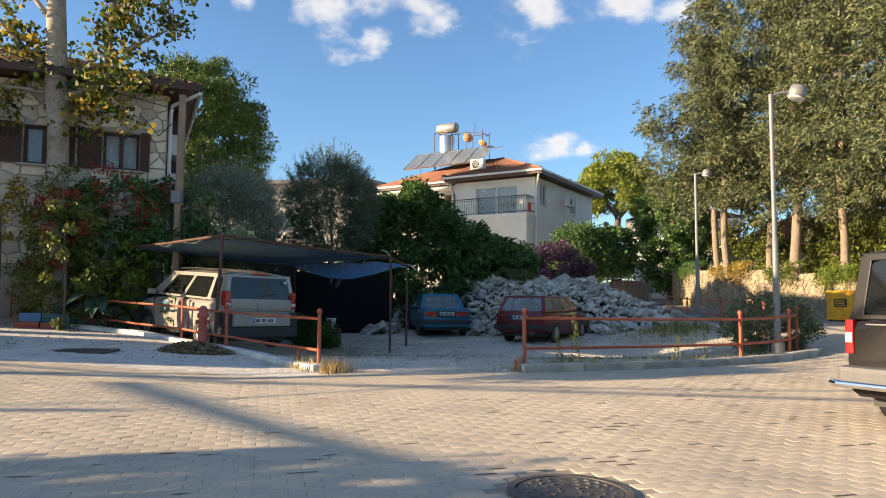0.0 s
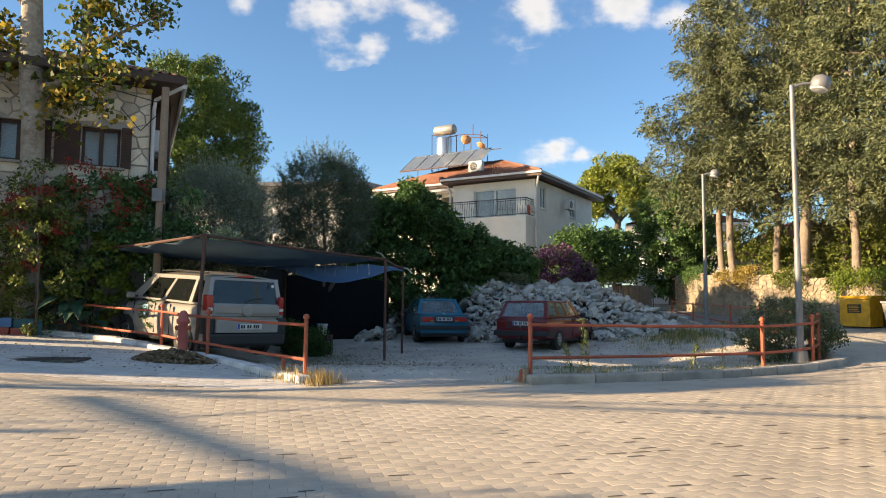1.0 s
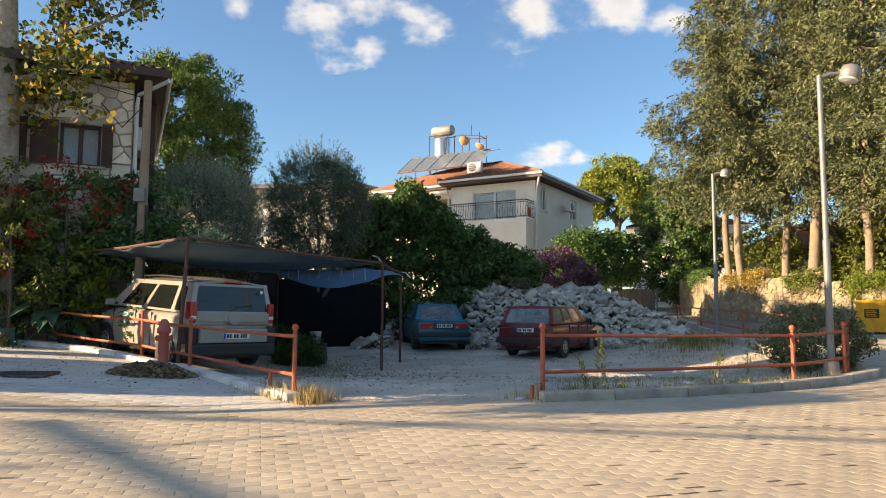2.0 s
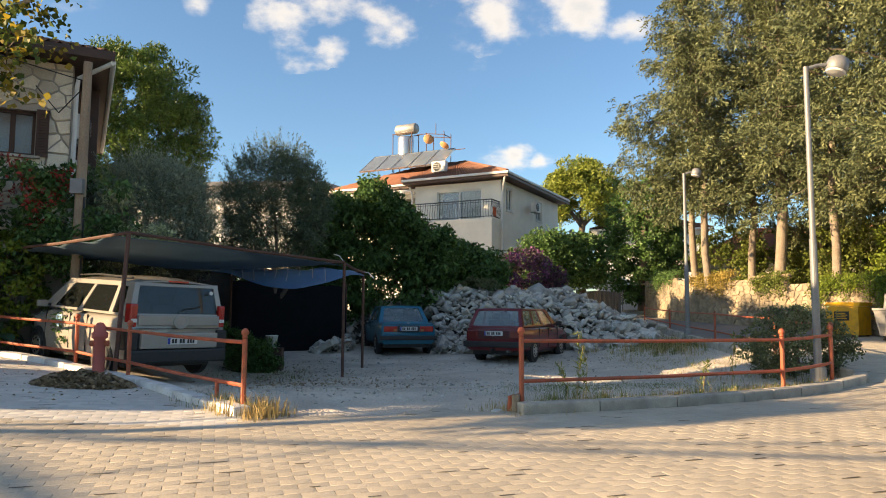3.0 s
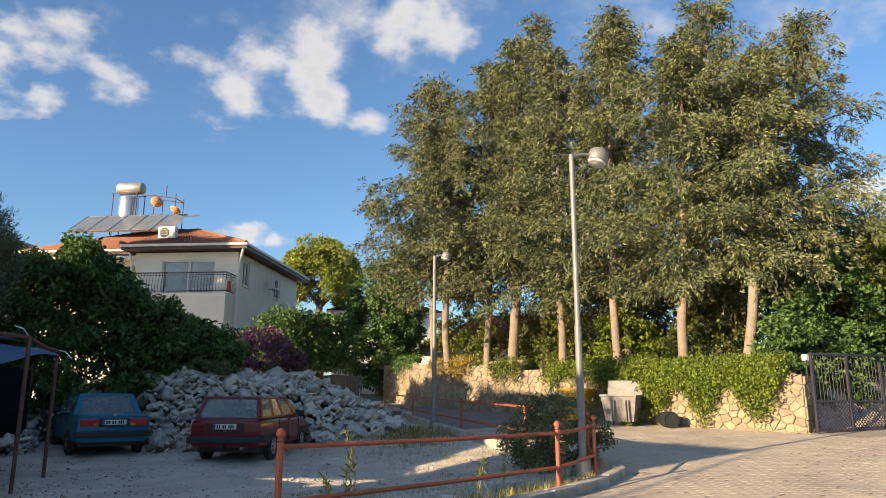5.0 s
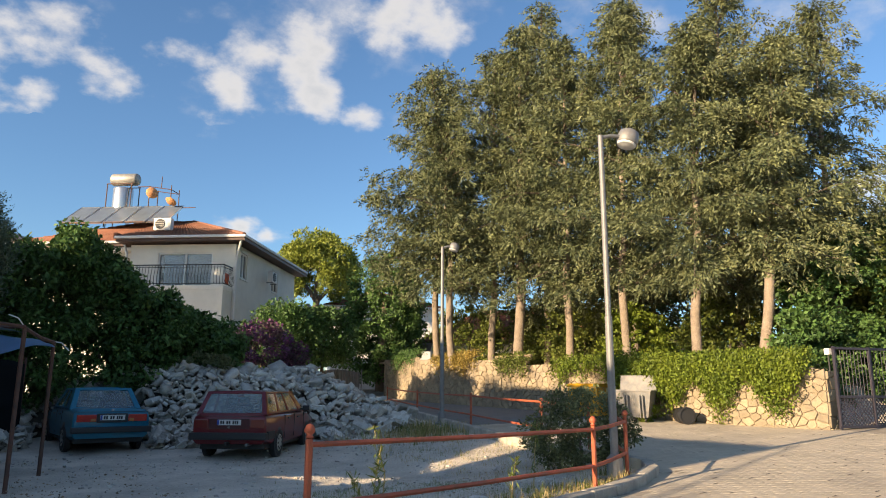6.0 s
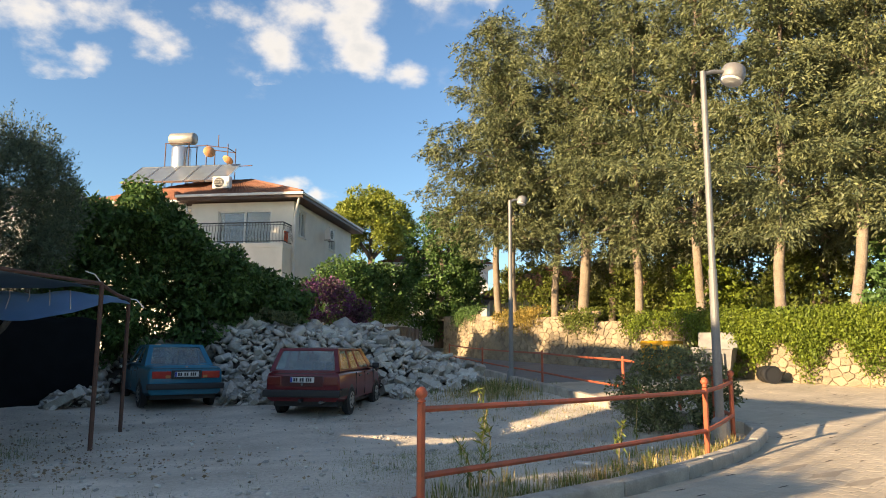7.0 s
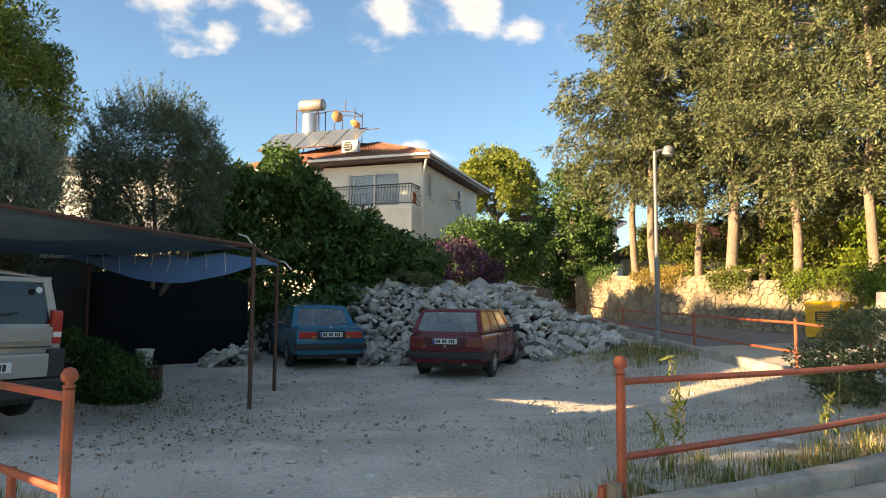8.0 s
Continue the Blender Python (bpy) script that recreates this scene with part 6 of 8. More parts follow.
# silver-beige van
SILVER = paint("champagne silver paint", (0.34, 0.31, 0.27), rough=0.22)
va = 47
vx0, vy0 = -4.0 - 2.14 * math.sin(radians(va)), 15.2 + 2.14 * math.cos(radians(va))
van = car("small_van", pose(vx0, vy0, (ground_z(-4.0, 15.6) + ground_z(-6.9, 17.6)) / 2 + 0.02, 3.0, 1.0, va) @ Matrix.Diagonal((1.08, 1.08, 1.0, 1)), "champagne-silver small van parked under the awning", SILVER, dict(
    kind="van", glass=GLASS_VAN, W=1.72, paint_label="champagne-silver body", belt=1.06, roof=1.64, crown=0.12, soft=0.09, wb=0.955, wt=0.84, cabin=(-1.96, 1.30, -1.86, 0.42), v0=0.08, v1=0.86,
    body=[(-1.99, 0.42, 0.96, 1.04, 0.95), (-1.96, 0.30, 1.03, 1.07, 0.98), (-1.4, 0.26, 1.03, 1.07, 1.0), (-0.4, 0.24, 1.02, 1.06, 1.0), (0.9, 0.24, 1.0, 1.05, 1.0), (1.45, 0.28, 0.94, 1.03, 0.98), (1.80, 0.32, 0.80, 0.90, 0.93), (1.97, 0.40, 0.62, 0.68, 0.84)],
    side=[(0.08, 0.18), (0.22, 0.52), (0.56, 0.86)], rear=(0.06, 0.94, 0.10, 0.90), axles=(-1.22, 1.29), wheel=0.30, rim="grey hub cap", mirror=0.95, handles=(-0.25, 0.22), doors=(-0.62, 0.03, 1.0)))
part("bumper", bx(-0.85, -2.08, 0.28, 0.85, -1.92, 0.52, 0.04), BLACK, van, "black lower bumper")
part("bumper_skin", bx(-0.66, -2.085, 0.53, 0.66, -1.94, 0.80, 0.03), SILVER, van, "silver plate panel")
for s in (-1, 1):
    part("corner_trim", bx(s * 0.77 - 0.10, -2.03, 0.50, s * 0.77 + 0.10, -1.72, 0.84, 0.03), BLACK, van, "black corner trim")
    tl = part("tail_light", bx(s * 0.765 - 0.06, -1.995, 0.88, s * 0.765 + 0.06, -1.80, 1.28, 0.03), LIGHT_RED, van, "tall red tail light")
    part("reverse_lamp", bx(s * 0.765 - 0.045, -2.003, 0.97, s * 0.765 + 0.045, -1.9965, 1.03), LIGHT_CLEAR, tl)
part("garnish", bx(-0.70, -2.03, 0.92, 0.70, -1.95, 1.09, 0.015), SILVER, van, "silver band across the tailgate")
part("badge_disc", lathe([(0.13, 0.0), (0.13, 0.015), (0.10, 0.02), (0.09, 0.012), (0.05, 0.014)], 24, pose(0, -2.03, 0.99, 90)), SILVER, van, "round badge without lettering")
part("tailgate_seam", bx(-0.72, -2.012, 0.860, 0.72, -1.95, 0.870), BLACK, van)
part("lettering_bar", bx(-0.66, -2.012, 0.835, -0.42, -1.95, 0.852), CHROME, van)
number_plate(van, 0.02, -2.088, 0.66)
part("wiper", tb([(0.0, -1.985, 1.13), (0.05, -1.985, 1.20), (0.35, -1.98, 1.24)], 0.012, 5), BLACK, van)
part("high_brake_light", bx(-0.16, -1.90, 1.66, 0.16, -1.84, 1.69), LIGHT_RED, van)
part("sticker", lathe([(0.035, 0), (0.035, 0.004)], 12, pose(0.56, -1.945, 1.50, 86)), WHITE, van, "small round white sticker")
part("sticker", bx(-0.872, 0.30, 0.72, -0.866, 0.55, 0.95), mat("pale blue sticker", (0.25, 0.45, 0.62), rough=0.5), van, "pale blue door sticker")
part("roof_rail", tb([(-0.63, -1.6, 1.71), (-0.64, -0.5, 1.74), (-0.62, 0.3, 1.71)], 0.015, 6), BLACK, van)
for s in (-1, 1):
    part("headlight", bx(s * 0.66 - 0.14, 1.62, 0.70, s * 0.66 + 0.14, 1.92, 0.86, 0.05), LIGHT_CLEAR, van)

# dark grey van at the street's side
GREY = paint("dark grey metallic paint", (0.014, 0.013, 0.014), coat=0.3, rough=0.28, dust=(0.08, 0.075, 0.07))
dark = car("panel_van", pose(6.63, 7.52, 0.08, 0, 0, -62), "dark grey van with tall red tail lights", GREY, dict(
    kind="van", glass=GLASS_VAN, W=1.79, paint_label="dark grey metallic body", belt=1.10, roof=1.80, crown=0.09, soft=0.08, wb=0.955, wt=0.86, cabin=(-2.14, 1.25, -2.04, 0.45), v0=0.06, v1=0.88,
    body=[(-2.19, 0.42, 0.98, 1.06, 0.96), (-2.15, 0.30, 1.06, 1.10, 0.985), (-1.5, 0.26, 1.07, 1.11, 1.0), (-0.4, 0.24, 1.06, 1.10, 1.0), (1.0, 0.24, 1.03, 1.08, 1.0), (1.6, 0.28, 0.95, 1.04, 0.98), (2.05, 0.34, 0.80, 0.90, 0.93), (2.2, 0.42, 0.62, 0.68, 0.86)],
    side=[(0.06, 0.24), (0.29, 0.55), (0.59, 0.87)], rear=(0.08, 0.92, 0.08, 0.88), axles=(-1.30, 1.38), wheel=0.32, rim="grey alloy rim", mirror=1.0, handles=(-0.3, 0.25), doors=(-0.7, 0.0, 1.05)))
part("bumper", bx(-0.90, -2.36, 0.40, 0.90, -2.10, 0.62, 0.05), mat("grey bumper plastic", (0.10, 0.10, 0.105), (0.08, 0.08, 0.085), rough=0.6), dark, "grey plastic bumper")
part("bumper_guard", tb([(-0.95, -2.34, 0.44), (-0.85, -2.42, 0.44), (0.85, -2.42, 0.44), (0.95, -2.34, 0.44)], 0.035, 10), CHROME, dark, "polished steel guard bar")
for s in (-1, 1):
    tl = part("tail_light", bx(s * 0.83 - 0.045, -2.215, 0.74, s * 0.83 + 0.045, -2.05, 1.10, 0.02), LIGHT_RED, dark, "tall red and white tail light")
    part("reverse_lamp", bx(s * 0.83 - 0.036, -2.222, 0.86, s * 0.83 + 0.036, -2.2165, 0.96), LIGHT_CLEAR, tl)
part("handle_bar", bx(-0.36, -2.225, 0.83, 0.36, -2.16, 0.89, 0.015), CHROME, dark, "chrome strip above the plate")
number_plate(dark, 0, -2.205, 0.74)
part("lettering_bar", bx(-0.66, -2.205, 1.045, -0.42, -2.16, 1.06), CHROME, dark)

# ---------------------------------------------------------------- rubble heap


def heap_z(x, y):
    """The heap's surface above the lot: a long ridge, higher towards the back."""
    ridge = math.exp(-((y - 28.7 + 1.4 * smooth_step(-0.5, 2.5, x)) / 2.5) ** 2)
    a = smooth_step(-5.5, 1.6, x) * (1 - smooth_step(5.4, 9.8, x))
    base = 1.86 * ridge * a
    base += 0.35 * math.exp(-((x + 1.4) / 1.4) ** 2 - ((y - 24.6) / 0.9) ** 2)
    base += 0.16 * noise.noise((x * 0.9, y * 0.9, 7.0))
    clear = max((1 - smooth_step(1.0, 1.45, abs(x + 0.25))) * (1 - smooth_step(26.9, 27.4, y)), 1 - smooth_step(0.8, 1.25, math.hypot(x - 4.3, y - 24.1)))
    return base * (1 - clear) - 0.3 * clear


heap = thing("rubble_heap", Matrix(), "long heap of broken white stone blocks behind the cars", "rubble heap")
# dark sheet that shows in the gaps between the stones
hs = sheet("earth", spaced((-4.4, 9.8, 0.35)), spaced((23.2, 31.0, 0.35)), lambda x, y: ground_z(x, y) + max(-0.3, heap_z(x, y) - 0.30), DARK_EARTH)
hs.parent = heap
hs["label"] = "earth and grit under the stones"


def rough_stone(seed, sx=1.0, sy=0.75, sz=0.55):
    """A broken block: a cube with knocked-off corners."""
    rnd = random.Random(seed)
    bm = bmesh.new()
    pts = []
    for x in (-1, 1):
        for y in (-1, 1):
            for z in (-1, 1):
                for ax in range(3):
                    k = [x, y, z]
                    k[ax] *= rnd.choice((0.45, 0.8, 0.92, 0.97))
                    pts.append(Vector((k[0] * sx, k[1] * sy, k[2] * sz)) * 0.5 * rnd.uniform(0.9, 1.03))
    vs = [bm.verts.new(p) for p in pts]
    bmesh.ops.convex_hull(bm, input=vs)
    loose = [v for v in bm.verts if not v.link_faces]
    bmesh.ops.delete(bm, geom=loose, context="VERTS")
    me = bpy.data.meshes.new("stone")
    bm.to_mesh(me)
    bm.free()
    me.materials.append(STONE)
    return me


STONES = [rough_stone(200 + i, random.Random(i).uniform(0.9, 1.5), random.Random(i + 50).uniform(0.55, 0.95), random.Random(i + 90).uniform(0.24, 0.62)) for i in range(14)]
rr = random.Random(77)
spots = []
tries = 0
while len(spots) < 3600 and tries < 90000:
    tries += 1
    x, y = rr.uniform(-4.3, 9.7), rr.uniform(23.4, 30.0)
    h = heap_z(x, y)
    if h < 0.14 + 0.1 * rr.random():
        continue
    size = rr.choice((0.09, 0.12, 0.16, 0.22, 0.29, 0.36)) * (1.35 if rr.random() < 0.12 else 1.0)
    if any((x - a) ** 2 + (y - b) ** 2 < (0.36 * (size + s)) ** 2 for a, b, s in spots):
        continue
    spots.append((x, y, size))
rest_v, rest_f, base = [], [], 0
front_ids = set(sorted(range(len(spots)), key=lambda i: spots[i][1] - spots[i][2] * 4)[:300])
for i, (x, y, size) in enumerate(spots):
    m = Matrix.Translation((x, y, ground_z(x, y) + heap_z(x, y) - 0.14 + rr.uniform(-0.08, 0.14))) @ Euler((rr.uniform(-0.9, 0.9), rr.uniform(-0.9, 0.9), rr.uniform(0, 6.28))).to_matrix().to_4x4() @ Matrix.Scale(size * 1.12, 4)
    me = STONES[i % len(STONES)]
    if i in front_ids:
        o = new("stone", me)
        o.parent = heap
        o.matrix_world = m
    else:
        tri = [tuple(p.vertices) for p in me.polygons if len(p.vertices) == 3]
        rest_v += [tuple(m @ v.co) for v in me.vertices]
        rest_f += [tuple(k + base for k in t) for t in tri]
        base += len(me.vertices)
ro = raw("stone_rest", rest_v, rest_f, STONE)
ro.parent = heap
tagged(ro, "broken stone blocks higher up the heap", kind="stuff")

# weeds on the heap
def tuft(x, y, z, n, h, lf, seed, spread=0.16, width=0.05, lean=0.5):
    g = np.random.default_rng(seed)
    a = g.uniform(0, 2 * math.pi, n)
    r = spread * np.sqrt(g.random(n))
    b = np.stack([x + r * np.cos(a), y + r * np.sin(a), np.full(n, z - 0.03)], 1)
    L = h * g.uniform(0.45, 1.15, n)
    out = np.stack([np.cos(a), np.sin(a), np.zeros(n)], 1) * (g.uniform(0.1, lean, n) * L)[:, None]
    side = np.stack([-np.sin(a), np.cos(a), np.zeros(n)], 1) * width * 0.5 * h
    up = np.array([0, 0, 1.0])
    mid = b + out * 0.35 + up * (L * 0.6)[:, None]
    tip = b + out + up * (L * 0.95)[:, None]
    v = np.stack([b - side, b + side, mid + side * 0.7, tip, mid - side * 0.7], 1).reshape(-1, 3)
    k = np.arange(n) * 5
    f = np.concatenate([np.stack([k, k + 1, k + 2, k + 4], 1), np.stack([k + 4, k + 2, k + 3, k + 3], 1)])
    return v, k


def grass(name, spots_, label, lf, kind="stuff", category="grass"):
    vs, quads, tris, base = [], [], [], 0
    for i, (x, y, n, h, sp) in enumerate(spots_):
        v, k = tuft(x, y, ground_z(x, y), n, h, lf, 1000 + i, sp)
        vs.append(v)
        quads += [(a + base, a + 1 + base, a + 2 + base, a + 4 + base) for a in k]
        tris += [(a + 4 + base, a + 2 + base, a + 3 + base) for a in k]
        base += len(v)
    me = bpy.data.meshes.new(name)
    me.from_pydata(np.concatenate(vs).tolist(), [], quads + tris)
    me.materials.append(lf)
    return tagged(new(name, me), label, category, kind=kind)


gr = random.Random(5)
verge, straw = [], []
for i in range(420):
    t = gr.random()
    x = 1.6 + 5.6 * t
    y = line_y(KERB_R[:8], x) + 0.16 + abs(gr.gauss(0, 0.45))
    (verge if gr.random() < 0.55 else straw).append((x, y, gr.randint(8, 18), gr.uniform(0.07, 0.22), 0.13))
for i in range(60):
    a = gr.uniform(-0.5, 0.5)
    straw.append((-2.05 + a * 0.9 + gr.gauss(0, 0.12), 11.35 - a * 0.9 + gr.gauss(0, 0.18), 16, gr.uniform(0.12, 0.32), 0.12))
    verge.append((-2.4 + a * 1.2 + gr.gauss(0, 0.15), 11.7 - a * 1.2 + gr.gauss(0, 0.16), 14, gr.uniform(0.10, 0.22), 0.12))
for i in range(40):
    straw.append((1.25 + gr.gauss(0, 0.25), 11.3 + gr.gauss(0, 0.2), 12, gr.uniform(0.08, 0.2), 0.12))
for i in range(240):
    verge.append((gr.uniform(-3.2, 7.8), 13.2 + gr.random() ** 2 * 9, 8, gr.uniform(0.03, 0.09), 0.2))
for i in range(480):
    x = gr.uniform(5.6, 8.6); y = gr.uniform(15.0, 23.6)
    (straw if gr.random() < 0.6 else verge).append((x, y, 12, gr.uniform(0.04, 0.13), 0.22))
for i in range(90):
    verge.append((gr.uniform(-4.2, -2.0), gr.uniform(17.2, 19.4), 10, gr.uniform(0.05, 0.14), 0.2))
for i in range(900):
    a_ = gr.random()
    verge.append((1.6 + 3.6 * a_ + gr.gauss(0, 0.5), 13.6 + 1.6 * a_ + gr.gauss(0, 0.75), 9, gr.uniform(0.025, 0.075), 0.22))
for i in range(260):
    (straw if gr.random() < 0.5 else verge).append((gr.gauss(7.6, 0.7), gr.gauss(22.6, 0.9), 12, gr.uniform(0.10, 0.32), 0.2))
grass("grass", verge, "fresh green grass along kerb and lot", L_GRASS)
grass("grass", straw, "dry straw-coloured grass along the kerb", L_STRAW)
# tall single weeds behind the railing
for i, (x, y, h) in enumerate([(2.3, 12.2, 0.75), (2.45, 12.3, 0.95), (5.2, 13.6, 0.9), (2.1, 12.0, 0.55), (4.4, 12.9, 0.5)]):
    w = thing("weed", Matrix.Translation((x, y, ground_z(x, y))), "tall thin weed gone to seed by the railing", "weed", "tall weeds")
    st = bmesh.new()
    tube(st, [(0, 0, -0.05), (0.03, 0, h * 0.5), (0.10 * (-1) ** i, 0.02, h)], [0.009, 0.006, 0.003], 5)
    part("stem", st, L_STRAW, w)
    rng = np.random.default_rng(i)
    z = rng.uniform(0.15, 1.0, 46) * h
    p = np.stack([0.10 * (-1) ** i * (z / h) ** 2 + rng.normal(size=46) * 0.03, rng.normal(size=46) * 0.03, z], 1)
    adopt(leaves("leaves", p, 0.13, L_GRASS, np.stack([rng.normal(size=46), rng.normal(size=46), np.full(46, 0.9)], 1), 0.14, 0.2), w)

# bush by the lamp post
for k, (x, y, rx, rz, lab, lf) in enumerate([(7.35, 15.35, 1.0, 0.78, "dusty dark green bush at the foot of the street lamp", leafmat("dusty bush leaves", (0.21, 0.22, 0.10), (0.10, 0.12, 0.055))),
                                             (-4.6, 21.0, 0.8, 0.5, "dark weeds under the awning", L_DARK), (-3.4, 18.9, 0.55, 0.4, "dark weed bush beside the van", L_DARK)]):
    broad_tree("bush", Matrix.Translation((x, y, ground_z(x, y) - 0.03)), lab, "bush", [(0, 0, 0), (0.05, 0, 0.2), (0, 0.05, rz)], 0.03, [],
               shell(0, 0, rz * 0.75, rx, rx * 0.8, rz, 85, 0.2, 300 + k, -0.9), lf, 0.06, 150, group="bushes in the lot", seed=300 + k)

broad_tree("bush", Matrix.Translation((2.75, 27.0, ground_z(2.75, 27.0) + heap_z(2.75, 27.0) - 0.15)), "dry green weed bush on top of the rubble", "bush", [(0, 0, 0), (0.05, 0, 0.15), (0, 0.05, 0.3)], 0.025, [],
           shell(0, 0, 0.28, 0.75, 0.5, 0.32, 40, 0.14, 330, -0.8), MATS["dusty bush leaves"], 0.07, 70, group="bushes in the lot", seed=330)

# fallen leaves
def litter(name, pts, label, size=0.09):
    global rng
    rng = np.random.default_rng(9)
    p = np.array(pts)
    al = np.stack([rng.normal(size=len(p)), rng.normal(size=len(p)), rng.normal(size=len(p)) * 0.15], 1)
    o = leaves(name, p, size, L_DRY, al, 0.6, 0.05)
    return tagged(o, label, "fallen leaves", kind="stuff")
pl = []
for i in range(2600):
    a, r = gr.uniform(0, 6.28), 0.62 * math.sqrt(gr.random())
    x, y = -4.65 + 1.15 * r * math.cos(a), 13.15 + 0.7 * r * math.sin(a)
    pl.append((x, y, ground_z(x, y) + 0.04 + 0.20 * max(0, 1 - (r / 0.62) ** 2) * gr.random()))
litter("leaf_pile", pl, "swept pile of dry brown leaves by the kerb")
pl = []
for i in range(1500):
    x, y = gr.gauss(-2.4, 1.4), gr.gauss(16.6, 1.9)
    if y > 13.5 and (x > -3.0 or y > 17.5):
        pl.append((x, y, ground_z(x, y) + 0.02))
for i in range(500):
    x, y = gr.uniform(-10, -3.5), gr.uniform(11.5, 16.0)
    if y < line_y(KERB_L, x) - 0.15:
        pl.append((x, y, ground_z(x, y) + 0.04))
for i in range(450):
    x, y = gr.uniform(-4, 8), gr.uniform(12.5, 23)
    if y > street_edge(x) + 0.3 if x < 7.4 else False:
        pl.append((x, y, ground_z(x, y) + 0.02))
litter("leaf_litter", pl, "scattered dry leaves on the ground", 0.045)
# grit and chips on the lot
cv, cf, base = [], [], 0
for i in range(1500):
    x, y = gr.uniform(-3.5, 8.0), 12.2 + 11.0 * gr.random()
    if y < street_edge(x) + 0.4:
        continue
    s = gr.choice((0.010, 0.014, 0.018, 0.03)) * gr.uniform(0.7, 1.5)
    me = STONES[i % len(STONES)]
    m = Matrix.Translation((x, y, ground_z(x, y) - 0.01)) @ Euler((gr.uniform(-0.4, 0.4), gr.uniform(-0.4, 0.4), gr.uniform(0, 6.28))).to_matrix().to_4x4() @ Matrix.Scale(s * 1.6, 4)
    cv += [tuple(m @ v.co) for v in me.vertices]
    cf += [tuple(k + base for k in p.vertices) for p in me.polygons if len(p.vertices) == 3]
    base += len(me.vertices)
tagged(raw("gravel", cv, cf, STONE), "pale stone chips strewn over the lot", "gravel", kind="stuff")

# ---------------------------------------------------------------- plane tree and garden by the stone house
plane = thing("plane_tree", Matrix.Translation((-9.42, 16.85, ground_z(-9.42, 16.85) - 0.1)) @ Matrix.Scale(1.18, 4), "plane tree with pale mottled trunk and yellowing leaves", "tree")
bm = bmesh.new()
tube(bm, [(0, 0, 0), (0.0, 0, 0.5), (-0.05, 0, 2.5), (-0.10, 0, 4.3), (-0.18, 0, 5.1), (-0.32, 0.1, 7.0), (-0.45, 0.2, 9.5)], [0.30, 0.24, 0.22, 0.21, 0.23, 0.19, 0.12], 12)
part("trunk", bm, PLANEBARK, plane, "pale grey-brown mottled bark", True)
random.seed(31)
plb = [((-0.15, 0, 4.75), (0.75, 0.2, 5.25), 0.13), ((0.70, 0.2, 5.2), (0.85, 0.3, 7.6), 0.11), ((-0.2, 0, 5.3), (-1.6, -0.2, 6.8), 0.09), ((0.8, 0.2, 5.9), (2.3, 0.3, 6.7), 0.04), ((-0.2, 0, 5.0), (-1.7, -0.6, 5.0), 0.05),
       ((0.4, 0.1, 5.2), (1.5, -0.5, 5.0), 0.035), ((0.8, 0.2, 6.6), (2.2, -0.2, 7.6), 0.04), ((-0.3, 0, 6.5), (-1.8, 0.3, 8.2), 0.06), ((-0.4, 0.1, 7.5), (0.8, -0.8, 9.0), 0.05)]
for p0, p1, r in plb:
    b2 = bmesh.new()
    limb(b2, p0, p1, r, r * 0.45, 0.08)
    part("limb", b2, PLANEBARK, plane, "", True)
rng = np.random.default_rng(33)
tw, tl = bmesh.new(), []
for p0, p1, r in plb:
    for k in range(10):
        t = rng.uniform(0.3, 1.0)
        a = np.array(p0) + (np.array(p1) - np.array(p0)) * t
        d = unit(rng.normal(size=(1, 3)))[0] * rng.uniform(0.5, 1.3) + np.array([0, 0, -0.15])
        tube(tw, [tuple(a), tuple(a + d * 0.5 + [0, 0, 0.08]), tuple(a + d)], [0.010, 0.007, 0.003], 4)
        for s in np.linspace(0.2, 1.05, 9):
            tl.append(a + d * s + rng.normal(size=3) * 0.11)
part("twig", tw, DARKBARK, plane)
tl = np.array(tl)
hi = tl[:, 2] > 5.6
pick = rng.random(len(tl))
for nm, sel, lf in (("green_foliage", pick < 0.55, L_GREENPLANE), ("yellow_foliage", pick >= 0.55, L_YELLOW)):
    c = np.repeat(tl[sel], 5, 0) + rng.normal(size=(5 * sel.sum(), 3)) * 0.10
    adopt(leaves(nm, c, 0.13, lf, rng.normal(size=(len(c), 3)) + np.array([0, 0, -0.6]), 0.85, 0.3), plane, "yellow and orange autumn leaves" if nm == "yellow_foliage" else "green lobed leaves")


def plant(name, x, y, z, rx, ry, rz, cz, lf, leaf, n, per, seed, label, r=0.22, width=0.5, category="shrub", group="plants by the stone house"):
    if group == "plants by the stone house":
        x, y, z = x * 1.13, y * 1.13, z + 0.05
        rx, ry, rz, cz = rx * 1.13, ry * 1.13, rz * 1.13, cz * 1.1
    return broad_tree(name, Matrix.Translation((x, y, z)), label, category, [(0, 0, 0), (0.03, 0, cz * 0.5), (0, 0, cz)], 0.035, [],
                      [(a, b * ry / rx, c, q) for a, b, c, q in shell(0, 0, cz, rx, rx, rz, n, r, seed, -0.95)], lf, leaf, per, group=group, seed=seed, width=width, droop=0.25)


